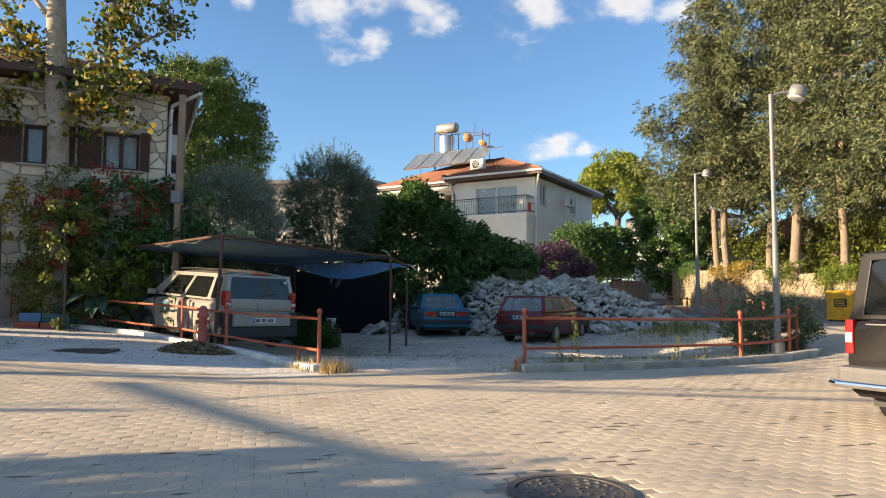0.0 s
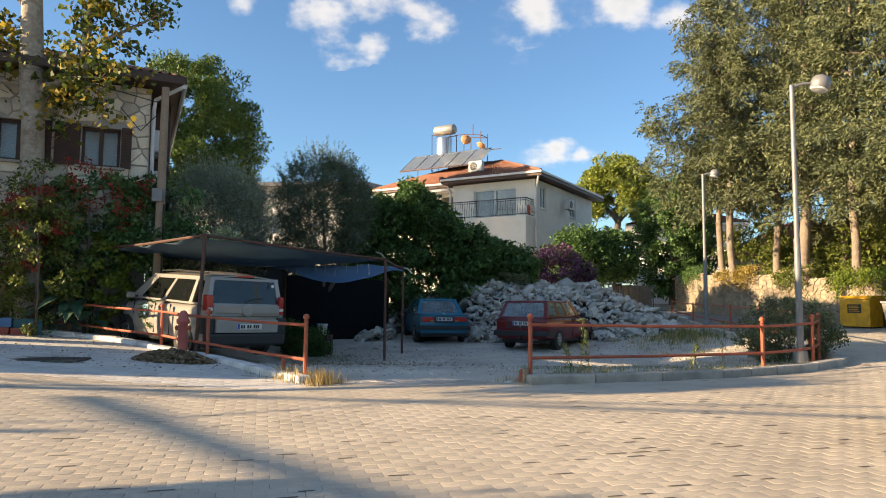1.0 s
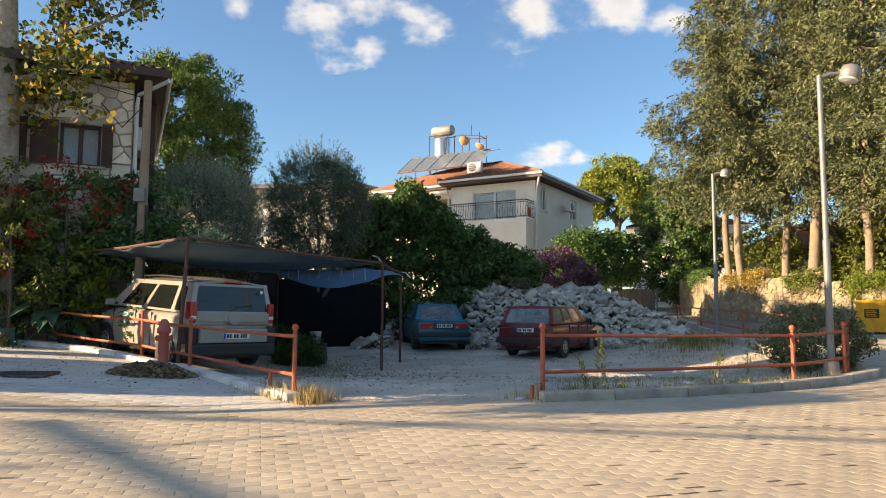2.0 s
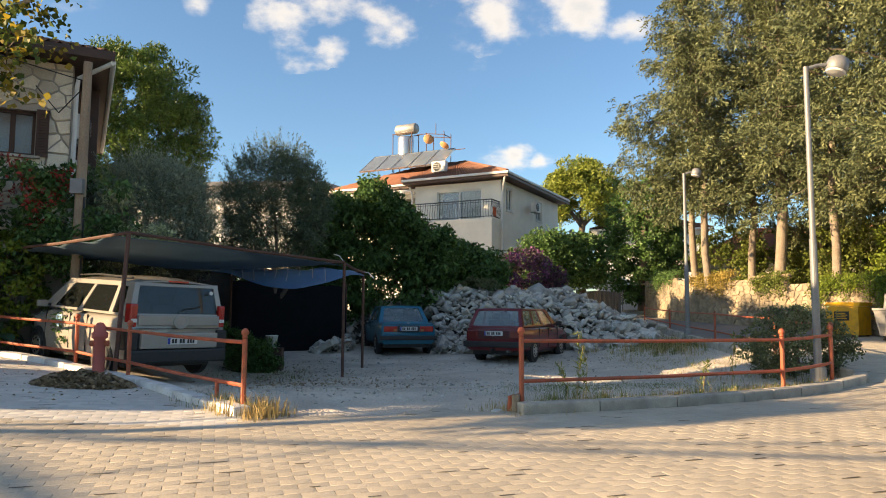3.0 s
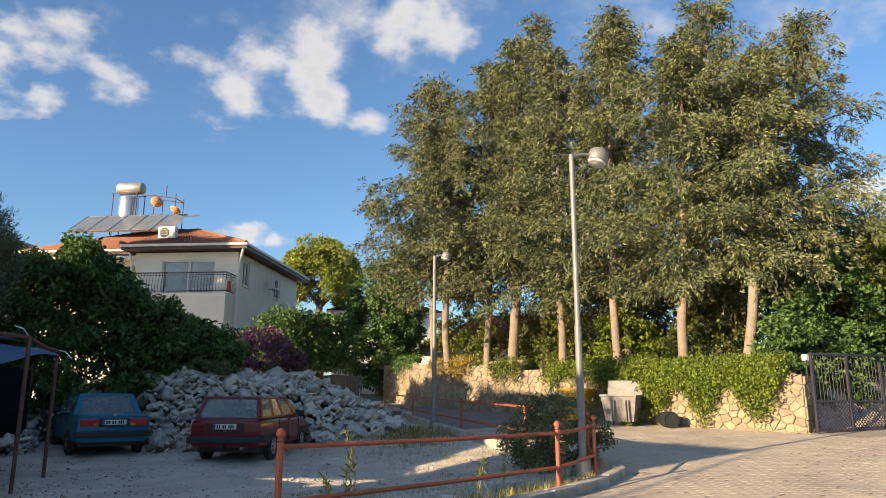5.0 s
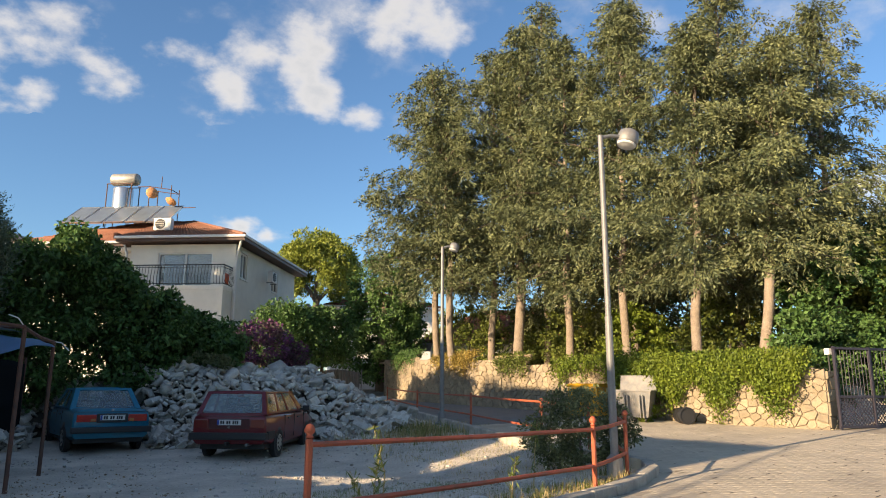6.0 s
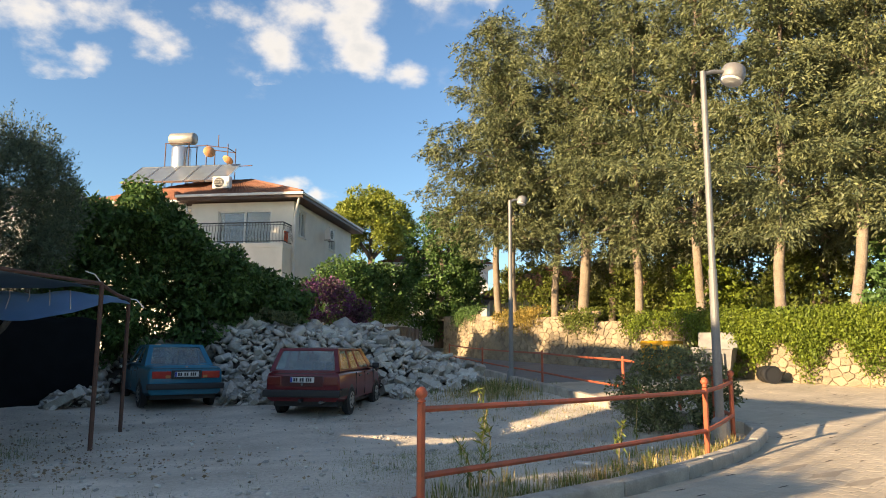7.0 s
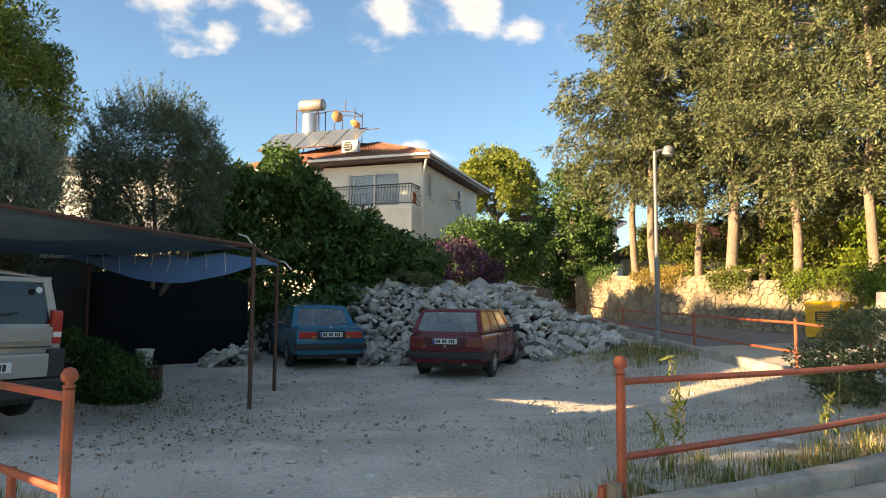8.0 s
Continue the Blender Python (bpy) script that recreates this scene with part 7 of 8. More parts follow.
zl = ground_z(-7.2, 14.6)
plant("climbing_rose", -7.85, 14.35, zl, 0.75, 0.6, 1.9, 1.7, L_HEDGE, 0.09, 75, 70, 401, "tall leafy climber round the plane tree's foot", 0.24)
plant("red_creeper", -7.95, 14.45, zl, 0.6, 0.5, 1.1, 2.3, L_RED, 0.09, 22, 45, 402, "red-leaved creeper in the climber", 0.2)
plant("vine", -6.9, 15.2, zl, 0.55, 0.5, 1.0, 1.3, L_IVY, 0.12, 36, 55, 403, "bright yellow-green vine by the awning", 0.2)
plant("shrub", -8.4, 14.9, zl, 0.8, 0.6, 1.9, 1.6, L_HEDGE, 0.09, 60, 60, 404, "mixed green shrub in front of the stone house", 0.26)
plant("shrub", -6.02, 15.58, zl - 0.2, 1.1, 0.7, 1.2, 2.6, L_DARK, 0.12, 60, 60, 405, "dark creeper against the stone house", 0.3)
plant("red_creeper", -7.26, 15.04, zl, 1.3, 0.5, 0.7, 3.0, L_RED, 0.09, 22, 36, 406, "red-leaved creeper against the stone house", 0.26)
plant("shrub", -7.35, 15.22, zl, 1.5, 0.5, 1.3, 2.3, L_DARK, 0.12, 80, 60, 407, "dark creeper covering the stone house's foot", 0.3)
plant("shrub", -9.4, 14.6, zl, 0.6, 0.5, 0.8, 2.6, L_YELLOW, 0.10, 26, 40, 408, "yellow and green flowering shrub by the entrance", 0.22)
plant("shrub", -5.22, 14.69, ground_z(-5.9, 16.6), 0.7, 0.5, 0.55, 0.5, L_DARK, 0.09, 40, 50, 409, "dark weeds behind the van's fence", 0.2)
plant("shrub", -7.08, 16.81, 0.6, 1.0, 0.7, 0.9, 1.0, L_HEDGE, 0.10, 45, 50, 410, "green shrub beside the house corner", 0.26)

# big-leaved plants at the kerb
for k, (x, y, h) in enumerate([(-8.35, 16.75, 1.5), (-7.95, 16.9, 1.15), (-8.75, 16.6, 1.0)]):
    e = thing("giant_leaf_plant", Matrix.Translation((x, y, ground_z(x, y))), "large-leaved grey-green plant by the planters", "plant", "big-leaved plants")
    rnd = random.Random(k)
    for i in range(9):
        a = rnd.uniform(0, 6.28)
        L = rnd.uniform(0.45, 0.75) * h
        b = bmesh.new()
        tube(b, [(0, 0, 0), (0.10 * math.cos(a), 0.10 * math.sin(a), h * rnd.uniform(0.3, 0.75))], 0.012, 5)
        zt = b.verts[:][-1].co.z
        pts = []
        for s in range(6):
            t = s / 5
            w = 0.15 * math.sin(math.pi * min(1, t * 0.9 + 0.12))
            c = Vector((math.cos(a) * (0.10 + L * t), math.sin(a) * (0.10 + L * t), zt + 0.12 * t - 0.30 * t * t * h))
            sd = Vector((-math.sin(a), math.cos(a), 0)) * w
            pts.append((b.verts.new(c - sd + Vector((0, 0, 0.03))), b.verts.new(c), b.verts.new(c + sd + Vector((0, 0, 0.03)))))
        for p, q in zip(pts, pts[1:]):
            b.faces.new((p[0], p[1], q[1], q[0]))
            b.faces.new((p[1], p[2], q[2], q[1]))
        part("leaf", b, mat("broad grey-green leaf", (0.07, 0.13, 0.07), (0.045, 0.09, 0.05), rough=0.5, scale=6, fine=30, bump=0.2), e)

# planters
def planter(x, y, w, d, h, c, label, up=0.0, yaw=0.0):
    e = thing("planter", Matrix.Translation((x, y, ground_z(x, y) + 0.02 + up)) @ Matrix.Rotation(yaw, 4, "Z"), label, "planter", "painted planters")
    m = mat("planter " + label.split()[0], c, rough=0.75, scale=5, fine=60, bump=0.2)
    for q in ((-w / 2, -d / 2, w / 2, -d / 2 + 0.04), (-w / 2, d / 2 - 0.04, w / 2, d / 2), (-w / 2, -d / 2 + 0.04, -w / 2 + 0.04, d / 2 - 0.04), (w / 2 - 0.04, -d / 2 + 0.04, w / 2, d / 2 - 0.04)):
        part("side", bx(q[0], q[1], 0, q[2], q[3], h, 0.006), m, e)
    part("soil", bx(-w / 2 + 0.04, -d / 2 + 0.04, 0, w / 2 - 0.04, d / 2 - 0.04, h - 0.05), DIRT, e)


planter(-9.55, 15.95, 0.50, 0.25, 0.16, (0.30, 0.075, 0.055), "brick-red painted block below the planters", 0, 0.4)
planter(-9.10, 16.12, 0.40, 0.25, 0.16, (0.27, 0.07, 0.05), "brick-red block at the kerb", 0, 0.4)
planter(-9.50, 16.00, 0.44, 0.26, 0.20, (0.06, 0.16, 0.34), "blue painted planter on a red block", 0.165, 0.4)
planter(-9.05, 16.28, 0.55, 0.26, 0.36, (0.03, 0.12, 0.13), "green-blue painted planter box", 0.0, 0.4)

# gate pillar and yellow pot by the entrance
gp = thing("gate_pillar", Matrix.Translation((-10.1, 17.0, ground_z(-10.1, 17.0))) @ Matrix.Rotation(0.4, 4, "Z"), "stone gate pillar beside the entrance", "pillar")
part("shaft", bx(-0.22, -0.22, -0.1, 0.22, 0.22, 1.05, 0.02), WALLSTONE, gp)
part("cap", bx(-0.28, -0.28, 1.051, 0.28, 0.28, 1.12, 0.015), KERB, gp)
part("step", bx(-0.9, -0.25, -0.1, -0.225, 0.3, 0.18, 0.02), KERB, gp)
pot = thing("flower_pot", Matrix.Translation((-10.1, 17.0, ground_z(-10.1, 17.0) + 1.12)), "yellow flower pot on the gate pillar", "flower pot")
part("pot", lathe([(0.09, 0), (0.14, 0.18), (0.155, 0.185), (0.155, 0.21), (0.135, 0.21), (0.12, 0.16)], 16), mat("yellow glaze", (0.55, 0.36, 0.04), rough=0.5), pot, "", True)
rng = np.random.default_rng(51)
adopt(leaves("flowers", rng.normal(size=(160, 3)) * 0.13 + np.array([0, 0, 0.42]), 0.07, L_RED, None, 0.8), pot, "red flowers")
ld = thing("dark_doorway_gate", HM @ Matrix.Translation((-5.0, -2.2, 0.5)), "dark iron entrance gate", "gate")
part("frame", bx(-1.6, -0.03, 0.2, 1.6, 0.03, 2.2, 0.01), BLACK, ld)

# ---------------------------------------------------------------- bins, barrel, gates
BZ = lambda x, y: ground_z(x, y) + 0.03
YEL = mat("yellow container paint", (0.72, 0.36, 0.012), (0.60, 0.29, 0.012), rough=0.5, scale=3, fine=50, bump=0.1, stain=(0.25, 0.14, 0.03), stain_scale=3, stain_amount=0.2)
yb = thing("collection_container", Matrix.Translation((13.65, 23.0, BZ(13.65, 23.0))) @ Matrix.Rotation(radians(-64), 4, "Z") @ Matrix.Scale(0.76, 4), "yellow steel collection container beside the lane", "container")
part("body", bx(-0.65, -0.45, 0.05, 0.65, 0.45, 1.18, 0.02), YEL, yb, "yellow painted steel")
lid = bmesh.new()
vs_ = [(-0.69, -0.49, 1.19), (0.69, -0.49, 1.19), (0.69, 0.49, 1.19), (-0.69, 0.49, 1.19), (-0.69, -0.3, 1.34), (0.69, -0.3, 1.34), (0.69, 0.49, 1.34), (-0.69, 0.49, 1.34)]
q_ = [lid.verts.new(p) for p in vs_]
for i in ((0, 1, 5, 4), (1, 2, 6, 5), (2, 3, 7, 6), (3, 0, 4, 7), (4, 5, 6, 7), (3, 2, 1, 0)):
    lid.faces.new([q_[k] for k in i])
part("lid", lid, YEL, yb)
part("label", bx(-0.656, -0.30, 0.62, -0.6515, 0.25, 0.98), BLACK, yb, "black label with unreadable print")
for k in range(4):
    part("print_bar", bx(-0.660, -0.24, 0.68 + 0.07 * k, -0.657, 0.18 - 0.06 * (k % 2), 0.71 + 0.07 * k), YEL, yb)
part("label", bx(-0.3, -0.456, 0.62, 0.3, -0.4515, 0.98), BLACK, yb, "black label with unreadable print")
for k in range(4):
    part("print_bar", bx(-0.24, -0.460, 0.68 + 0.07 * k, 0.22 - 0.06 * (k % 2), -0.457, 0.71 + 0.07 * k), YEL, yb)
for s in (-1, 1):
    for t in (-1, 1):
        part("foot", bx(s * 0.55 - 0.05, t * 0.35 - 0.05, 0, s * 0.55 + 0.05, t * 0.35 + 0.05, 0.05), BLACK, yb)

wbn = thing("waste_bin", Matrix.Translation((13.7, 20.9, BZ(13.7, 20.9))) @ Matrix.Rotation(radians(-55), 4, "Z") @ Matrix.Scale(0.84, 4), "dented galvanised wheeled waste bin with an open lid", "waste bin")
tb_ = bmesh.new()
lo = [(-0.48, -0.36, 0.16), (0.48, -0.36, 0.16), (0.48, 0.36, 0.16), (-0.48, 0.36, 0.16)]
hi_ = [(-0.62, -0.48, 1.05), (0.62, -0.48, 1.05), (0.62, 0.48, 1.05), (-0.62, 0.48, 1.05)]
inn = [(-0.58, -0.44, 1.05), (0.58, -0.44, 1.05), (0.58, 0.44, 1.05), (-0.58, 0.44, 1.05)]
bot = [(-0.44, -0.32, 0.22), (0.44, -0.32, 0.22), (0.44, 0.32, 0.22), (-0.44, 0.32, 0.22)]
lv = [[tb_.verts.new(p) for p in r] for r in (lo, hi_, inn, bot)]
for a, b in zip(lv, lv[1:]):
    for k in range(4):
        tb_.faces.new((a[k], a[(k + 1) % 4], b[(k + 1) % 4], b[k]))
tb_.faces.new(lv[0][::-1]); tb_.faces.new(lv[3])
BIN = mat("dull galvanised bin", (0.20, 0.197, 0.19), (0.15, 0.147, 0.142), rough=0.6, scale=4, fine=50, bump=0.15, metal=0.2, stain=(0.30, 0.26, 0.22), stain_scale=3, stain_amount=0.35)
part("body", tb_, BIN, wbn, "dented galvanised steel")
part("rim", bx(-0.64, -0.51, 1.0, 0.64, -0.481, 1.07, 0.01), BIN, wbn)
part("rim", bx(-0.64, 0.481, 1.0, 0.64, 0.51, 1.07, 0.01), BIN, wbn)
part("lid", bx(-0.62, -0.02, 0, 0.62, 0.02, 0.55, 0.015, pose(0, 0.47, 1.04, -18)), BIN, wbn, "lid tipped open")
for s in (-1, 1):
    for k in range(2):
        part("rib", bx(s * 0.25 + k * 0.1 - 0.02, -0.46, 0.2, s * 0.25 + k * 0.1 + 0.02, -0.40, 0.95, 0.008, pose(0, -0.0, 0, 7, 0, 0)), BIN, wbn)
    for t in (-1, 1):
        part("castor", lathe([(0.08, -0.025), (0.085, 0), (0.08, 0.025)], 14, pose(s * 0.38, t * 0.28, 0.085, 0, 90, 0)), RUBBER, wbn)
        part("fork", bx(s * 0.38 - 0.035, t * 0.28 - 0.03, 0.085, s * 0.38 + 0.035, t * 0.28 + 0.03, 0.17), GALV, wbn)

bar = thing("plastic_barrel", Matrix.Translation((14.35, 19.75, BZ(14.35, 19.75) + 0.22)) @ Matrix.Rotation(radians(-115), 4, "Z") @ Matrix.Scale(0.8, 4), "black plastic barrel lying against the wall", "barrel")
part("shell", lathe([(0.06, -0.40), (0.20, -0.38), (0.26, -0.30), (0.265, -0.12), (0.28, -0.10), (0.28, -0.06), (0.27, -0.04), (0.27, 0.12), (0.28, 0.14), (0.28, 0.18), (0.26, 0.21), (0.26, 0.36), (0.24, 0.36), (0.23, -0.28), (0.02, -0.30)], 24, pose(0, 0, 0, 0, 90, 0)), BLACK, bar, "", True)
part("hoop", lathe([(0.265, 0.35), (0.29, 0.355), (0.29, 0.395), (0.25, 0.40), (0.25, 0.36)], 24, pose(0, 0, 0, 0, 90, 0)), BLACK, bar)
plant("weed", 13.95, 20.75, BZ(13.95, 20.75), 0.4, 0.3, 0.3, 0.2, L_IVY, 0.08, 24, 45, 420, "yellow-green weeds at the wall's foot", 0.14, group="weeds", category="weed")

for k, x in enumerate((17.7, 19.7, 21.8)):
    broad_tree("shrub", Matrix.Translation((x, 18.1, ground_z(x, 18.1))), "dark leafy shrub behind the iron gate", "shrub", [(0, 0, 0), (0, 0, 0.8), (0.1, 0, 1.6)], 0.06, [],
               shell(0, 0, 1.5, 1.2, 0.75, 1.7, 90, 0.36, 440 + k, -0.95), L_DARK, 0.14, 120, group="shrubs behind the gate", seed=440 + k, droop=0.3)

# iron gate at the end of the wall
gt = thing("iron_gate", Matrix.Translation((15.98, 16.35, ground_z(16, 16.3) + 0.04)) @ Matrix.Rotation(radians(-6), 4, "Z"), "dark iron sliding gate with lattice panels below bars", "gate")
DK = mat("dark violet-grey gate paint", (0.035, 0.03, 0.045), (0.025, 0.022, 0.032), rough=0.5, scale=4, fine=60, bump=0.1)
for x in (0.05, 1.25, 2.45, 3.65, 4.85):
    part("upright", bx(x - 0.03, -0.03, 0, x + 0.03, 0.03, 2.0, 0.004), DK, gt)
for z in (0.06, 0.78, 1.96):
    part("rail", bx(0, -0.025, z - 0.03, 4.9, 0.025, z + 0.03, 0.004), DK, gt)
for k in range(40):
    x = 0.14 + k * 0.119
    part("bar", tb([(x, 0, 0.80), (x, 0, 1.95)], 0.009, 5), DK, gt)
for j in range(4):
    lat = bmesh.new()
    for k in range(-6, 14):
        for s in (-1, 1):
            x0_, x1_ = 0.09 + j * 1.2, 1.21 + j * 1.2
            xs_ = x0_ + k * 0.11
            pts_ = []
            for z in (0.09, 0.75):
                xx = xs_ + s * (z - 0.42)
                pts_.append((xx, z))
            (xa_, za_), (xb_, zb_) = pts_
            if xa_ > xb_:
                (xa_, za_), (xb_, zb_) = (xb_, zb_), (xa_, za_)
            if xb_ < x0_ or xa_ > x1_:
                continue
            if xa_ < x0_:
                za_ += (zb_ - za_) * (x0_ - xa_) / (xb_ - xa_); xa_ = x0_
            if xb_ > x1_:
                zb_ = za_ + (zb_ - za_) * (x1_ - xa_) / (xb_ - xa_); xb_ = x1_
            if xb_ - xa_ > 0.02:
                tube(lat, [(xa_, 0.004 * s, za_), (xb_, 0.004 * s, zb_)], 0.012, 4)
    part("lattice", lat, DK, gt, "diagonal lattice panel")
gl = thing("gate_lamp", Matrix.Translation((16.05, 16.5, 2.0)), "small white lamp on the wall's end", "lamp")
part("stem", tb([(0, 0, -0.05), (0, 0, 0.42)], 0.02, 6), BLACK, gl)
part("housing", bx(-0.07, -0.07, 0.40, 0.07, 0.07, 0.56, 0.02), WHITE, gl)

# corrugated gate far down
cg = thing("corrugated_gate", Matrix.Translation((9.35, 38.2, ground_z(9.4, 38.0))) @ Matrix.Rotation(radians(5), 4, "Z"), "bent corrugated metal gate beyond the rubble", "gate")
for j in range(2):
    b = bmesh.new()
    prev = None
    for k in range(31):
        x = j * 1.22 + k * 0.04
        yv = 0.03 * (1 if k % 4 < 2 else -1) + 0.12 * j
        col = [b.verts.new((x, yv, 0.05)), b.verts.new((x, yv, 1.35 + 0.12 * math.sin(x * 1.3)))]
        if prev:
            b.faces.new((prev[0], col[0], col[1], prev[1]))
        prev = col
    o = part("panel", b, GALV, cg, "grey corrugated sheet")
    sd = o.modifiers.new("thickness", "SOLIDIFY"); sd.thickness = 0.008
for x in (0.0, 1.22, 2.5):
    part("post", tb([(x, 0.06, 0), (x, 0.06, 1.5)], 0.03, 6), GALV, cg)

# small loose things
bk = thing("bucket", Matrix.Translation((-3.05, 19.2, ground_z(-3.05, 19.2) + 0.52)), "white plastic bucket on a crate", "bucket")
part("pail", lathe([(0.11, 0), (0.14, 0.26), (0.15, 0.265), (0.15, 0.29), (0.13, 0.29), (0.10, 0.03)], 18), WHITE, bk, "", True)
cr = thing("crate", Matrix.Translation((-3.05, 19.2, ground_z(-3.05, 19.2))), "dark wooden crate under the awning", "crate")
for z in (0.02, 0.19, 0.36):
    part("slat", bx(-0.25, -0.2, z, 0.25, -0.18, z + 0.13), DARKWOOD, cr)
    part("slat", bx(-0.25, 0.18, z, 0.25, 0.2, z + 0.13), DARKWOOD, cr)
for s in (-1, 1):
    part("end", bx(s * 0.25 - 0.012, -0.178, 0, s * 0.25 + 0.012, 0.178, 0.50), DARKWOOD, cr)
part("top", bx(-0.26, -0.21, 0.501, 0.26, 0.21, 0.52), DARKWOOD, cr)
for k, (x, y, w) in enumerate([(2.1, 11.75, 0.5), (1.05, 11.25, 0.16), (4.0, 13.0, 0.2)]):
    s = thing("paper_scrap", Matrix.Translation((x, y, ground_z(x, y) + 0.03)) @ Matrix.Rotation(k * 1.1, 4, "Z"), "pale scrap of paper on the ground", "litter", "litter")
    part("sheet", bx(-w / 2, -w * 0.3, 0, w / 2, w * 0.3, 0.02, 0.006), KERB if k == 0 else WHITE, s)
# old trellis beam on the wall
bn = thing("wooden_rail", Matrix.Translation((13.75, 27.4, 2.50)) @ Matrix.Rotation(radians(99), 4, "Z"), "weathered wooden rail on top of the wall", "rail")
part("beam", bx(-1.0, -0.05, 0.18, 1.0, 0.05, 0.28, 0.01), POLEWOOD, bn)
for x in (-0.8, 0.0, 0.8):
    part("post", bx(x - 0.04, -0.04, -0.05, x + 0.04, 0.04, 0.18), POLEWOOD, bn)

# manhole and drain
mh = thing("manhole_cover", Matrix.Translation((0.88, 4.85, ground_z(0.88, 4.85) + 0.035)), "round dark cast iron manhole cover in the street", "manhole cover")
CAST = mat("cast iron", (0.10, 0.09, 0.085), (0.06, 0.055, 0.05), rough=0.6, scale=10, fine=80, bump=0.3, metal=0.3, stain=(0.2, 0.17, 0.13), stain_scale=4, stain_amount=0.3)
part("rim", lathe([(0.44, -0.05), (0.44, 0.012), (0.38, 0.012), (0.38, -0.02), (0.02, -0.02)], 40), CAST, mh)
part("disc", lathe([(0.37, -0.03), (0.37, 0.006), (0.33, 0.008), (0.02, 0.008)], 40), CAST, mh)
for r in (0.08, 0.16, 0.24, 0.31):
    for k in range(max(6, int(r * 70))):
        a = 2 * math.pi * k / max(6, int(r * 70))
        part("stud", bx(-0.018, -0.011, 0.006, 0.018, 0.011, 0.016, 0, Matrix.Rotation(a, 4, "Z") @ Matrix.Translation((0, r, 0))), CAST, mh)
dg = thing("drain_grate", Matrix.Translation((-6.35, 12.35, ground_z(-6.35, 12.35) + 0.04)) @ Matrix.Rotation(0.15, 4, "Z"), "rectangular dark drain grate in the pavement", "drain grate")
part("frame", bx(-0.5, -0.32, -0.03, 0.5, 0.32, 0.006, 0.004), CAST, dg)
for k in range(11):
    part("bar", bx(-0.45 + k * 0.085, -0.28, 0.0065, -0.41 + k * 0.085, 0.28, 0.014), CAST, dg)

# ---------------------------------------------------------------- beyond the view: unseen house and trees added to shade the lot and street
LD = Vector((-math.sin(SUN_AZ), -math.cos(SUN_AZ), 0))
LN = Vector((-LD.y, LD.x, 0))       # along and across the light


def lit(s_, t_):
    """A spot s_ metres across the light and t_ along it."""
    return LN * s_ + LD * t_


nh = thing("neighbour_house", Matrix.Translation(lit(13.7, -16.8)) @ Matrix.Rotation(math.atan2(LD.y, LD.x), 4, "Z"), "unseen plain plastered house added to shade the lot", "house")
part("wall", bx(-4, -1.95, -0.5, 4, 1.95, 7.5), PLASTER, nh)
part("roof", slab_poly([(-4.3, -2.0, 7.8), (4.3, -2.0, 7.8), (4.3, 2.0, 7.8), (-4.3, 2.0, 7.8)], 0.3), OLDTILE, nh)
for k, (s_, t_, h, r) in enumerate([(2.2, -12.0, 3.1, 1.5), (5.0, -14.5, 3.6, 1.2), (-1.5, -13.0, 4.2, 2.2), (10.6, -13.5, 4.6, 1.1)]):
    x, y, _ = lit(s_, t_)
    broad_tree("street_tree", Matrix.Translation((x, y, ground_z(x, y))), "unseen leafy tree added to shade the street and lot", "tree", [(0, 0, -0.1), (0.1, 0, h * 0.5), (0, 0, h)], 0.12, [((0, 0, h * 0.5), (r * 0.6, 0, h), 0.05), ((0, 0, h * 0.5), (-r * 0.6, 0.3, h), 0.05)],
               shell(0, 0, h, r, r, r * 0.7, 46, 0.42, 500 + k, -0.8), L_HEDGE, 0.2, 60, group="street trees", seed=500 + k)
# overhead lines whose shadows cross the street
ol = thing("overhead_line", Matrix(), "wooden pole with black overhead lines", "power line")
part("pole", tb([(-27.0, 2.2, -0.3), (-27.0, 2.2, 6.6)], [0.13, 0.09], 10), POLEWOOD, ol)
def above(x, y, h):
    """The point h metres up whose shadow falls at x, y."""
    q = Vector((x, y, 0)) + Vector((SUN_DIR.x, SUN_DIR.y, 0)) * (h / SUN_DIR.z)
    return Vector((q.x, q.y, h))


for g0, g1, h0, h1, r in (((-9.0, 11.2), (16.0, 7.2), 6.2, 6.0, 0.05), ((-7.5, 10.2), (14.0, 9.1), 6.0, 6.2, 0.035), ((-5.2, 7.3), (14.0, 15.2), 5.8, 6.0, 0.03), ((-3.4, 9.5), (3.2, 2.6), 6.0, 6.1, 0.09)):
    a_, b_ = above(*g0, h0), above(*g1, h1)
    part("cable", tb([tuple(a_.lerp(b_, k / 12) - Vector((0, 0, 0.10 * math.sin(math.pi * k / 12)))) for k in range(13)], r, 5), BLACK, ol)
part("pole", tb([(-4.6, -6.5, -0.3), (-4.6, -6.5, 6.6)], [0.13, 0.09], 10), POLEWOOD, ol)

# ---------------------------------------------------------------- pieces of walls and paving
# stones of the house front: irregular many-sided slabs


def clip(pts, nx, nz, c):
    """The part of a polygon where nx * x + nz * z <= c."""
    out = []
    for (x0, z0), (x1, z1) in zip(pts, pts[1:] + pts[:1]):
        d0, d1 = nx * x0 + nz * z0 - c, nx * x1 + nz * z1 - c
        if d0 <= 0:
            out.append((x0, z0))
        if d0 * d1 < 0:
            t = d0 / (d0 - d1)
            out.append((x0 + (x1 - x0) * t, z0 + (z1 - z0) * t))
    return out


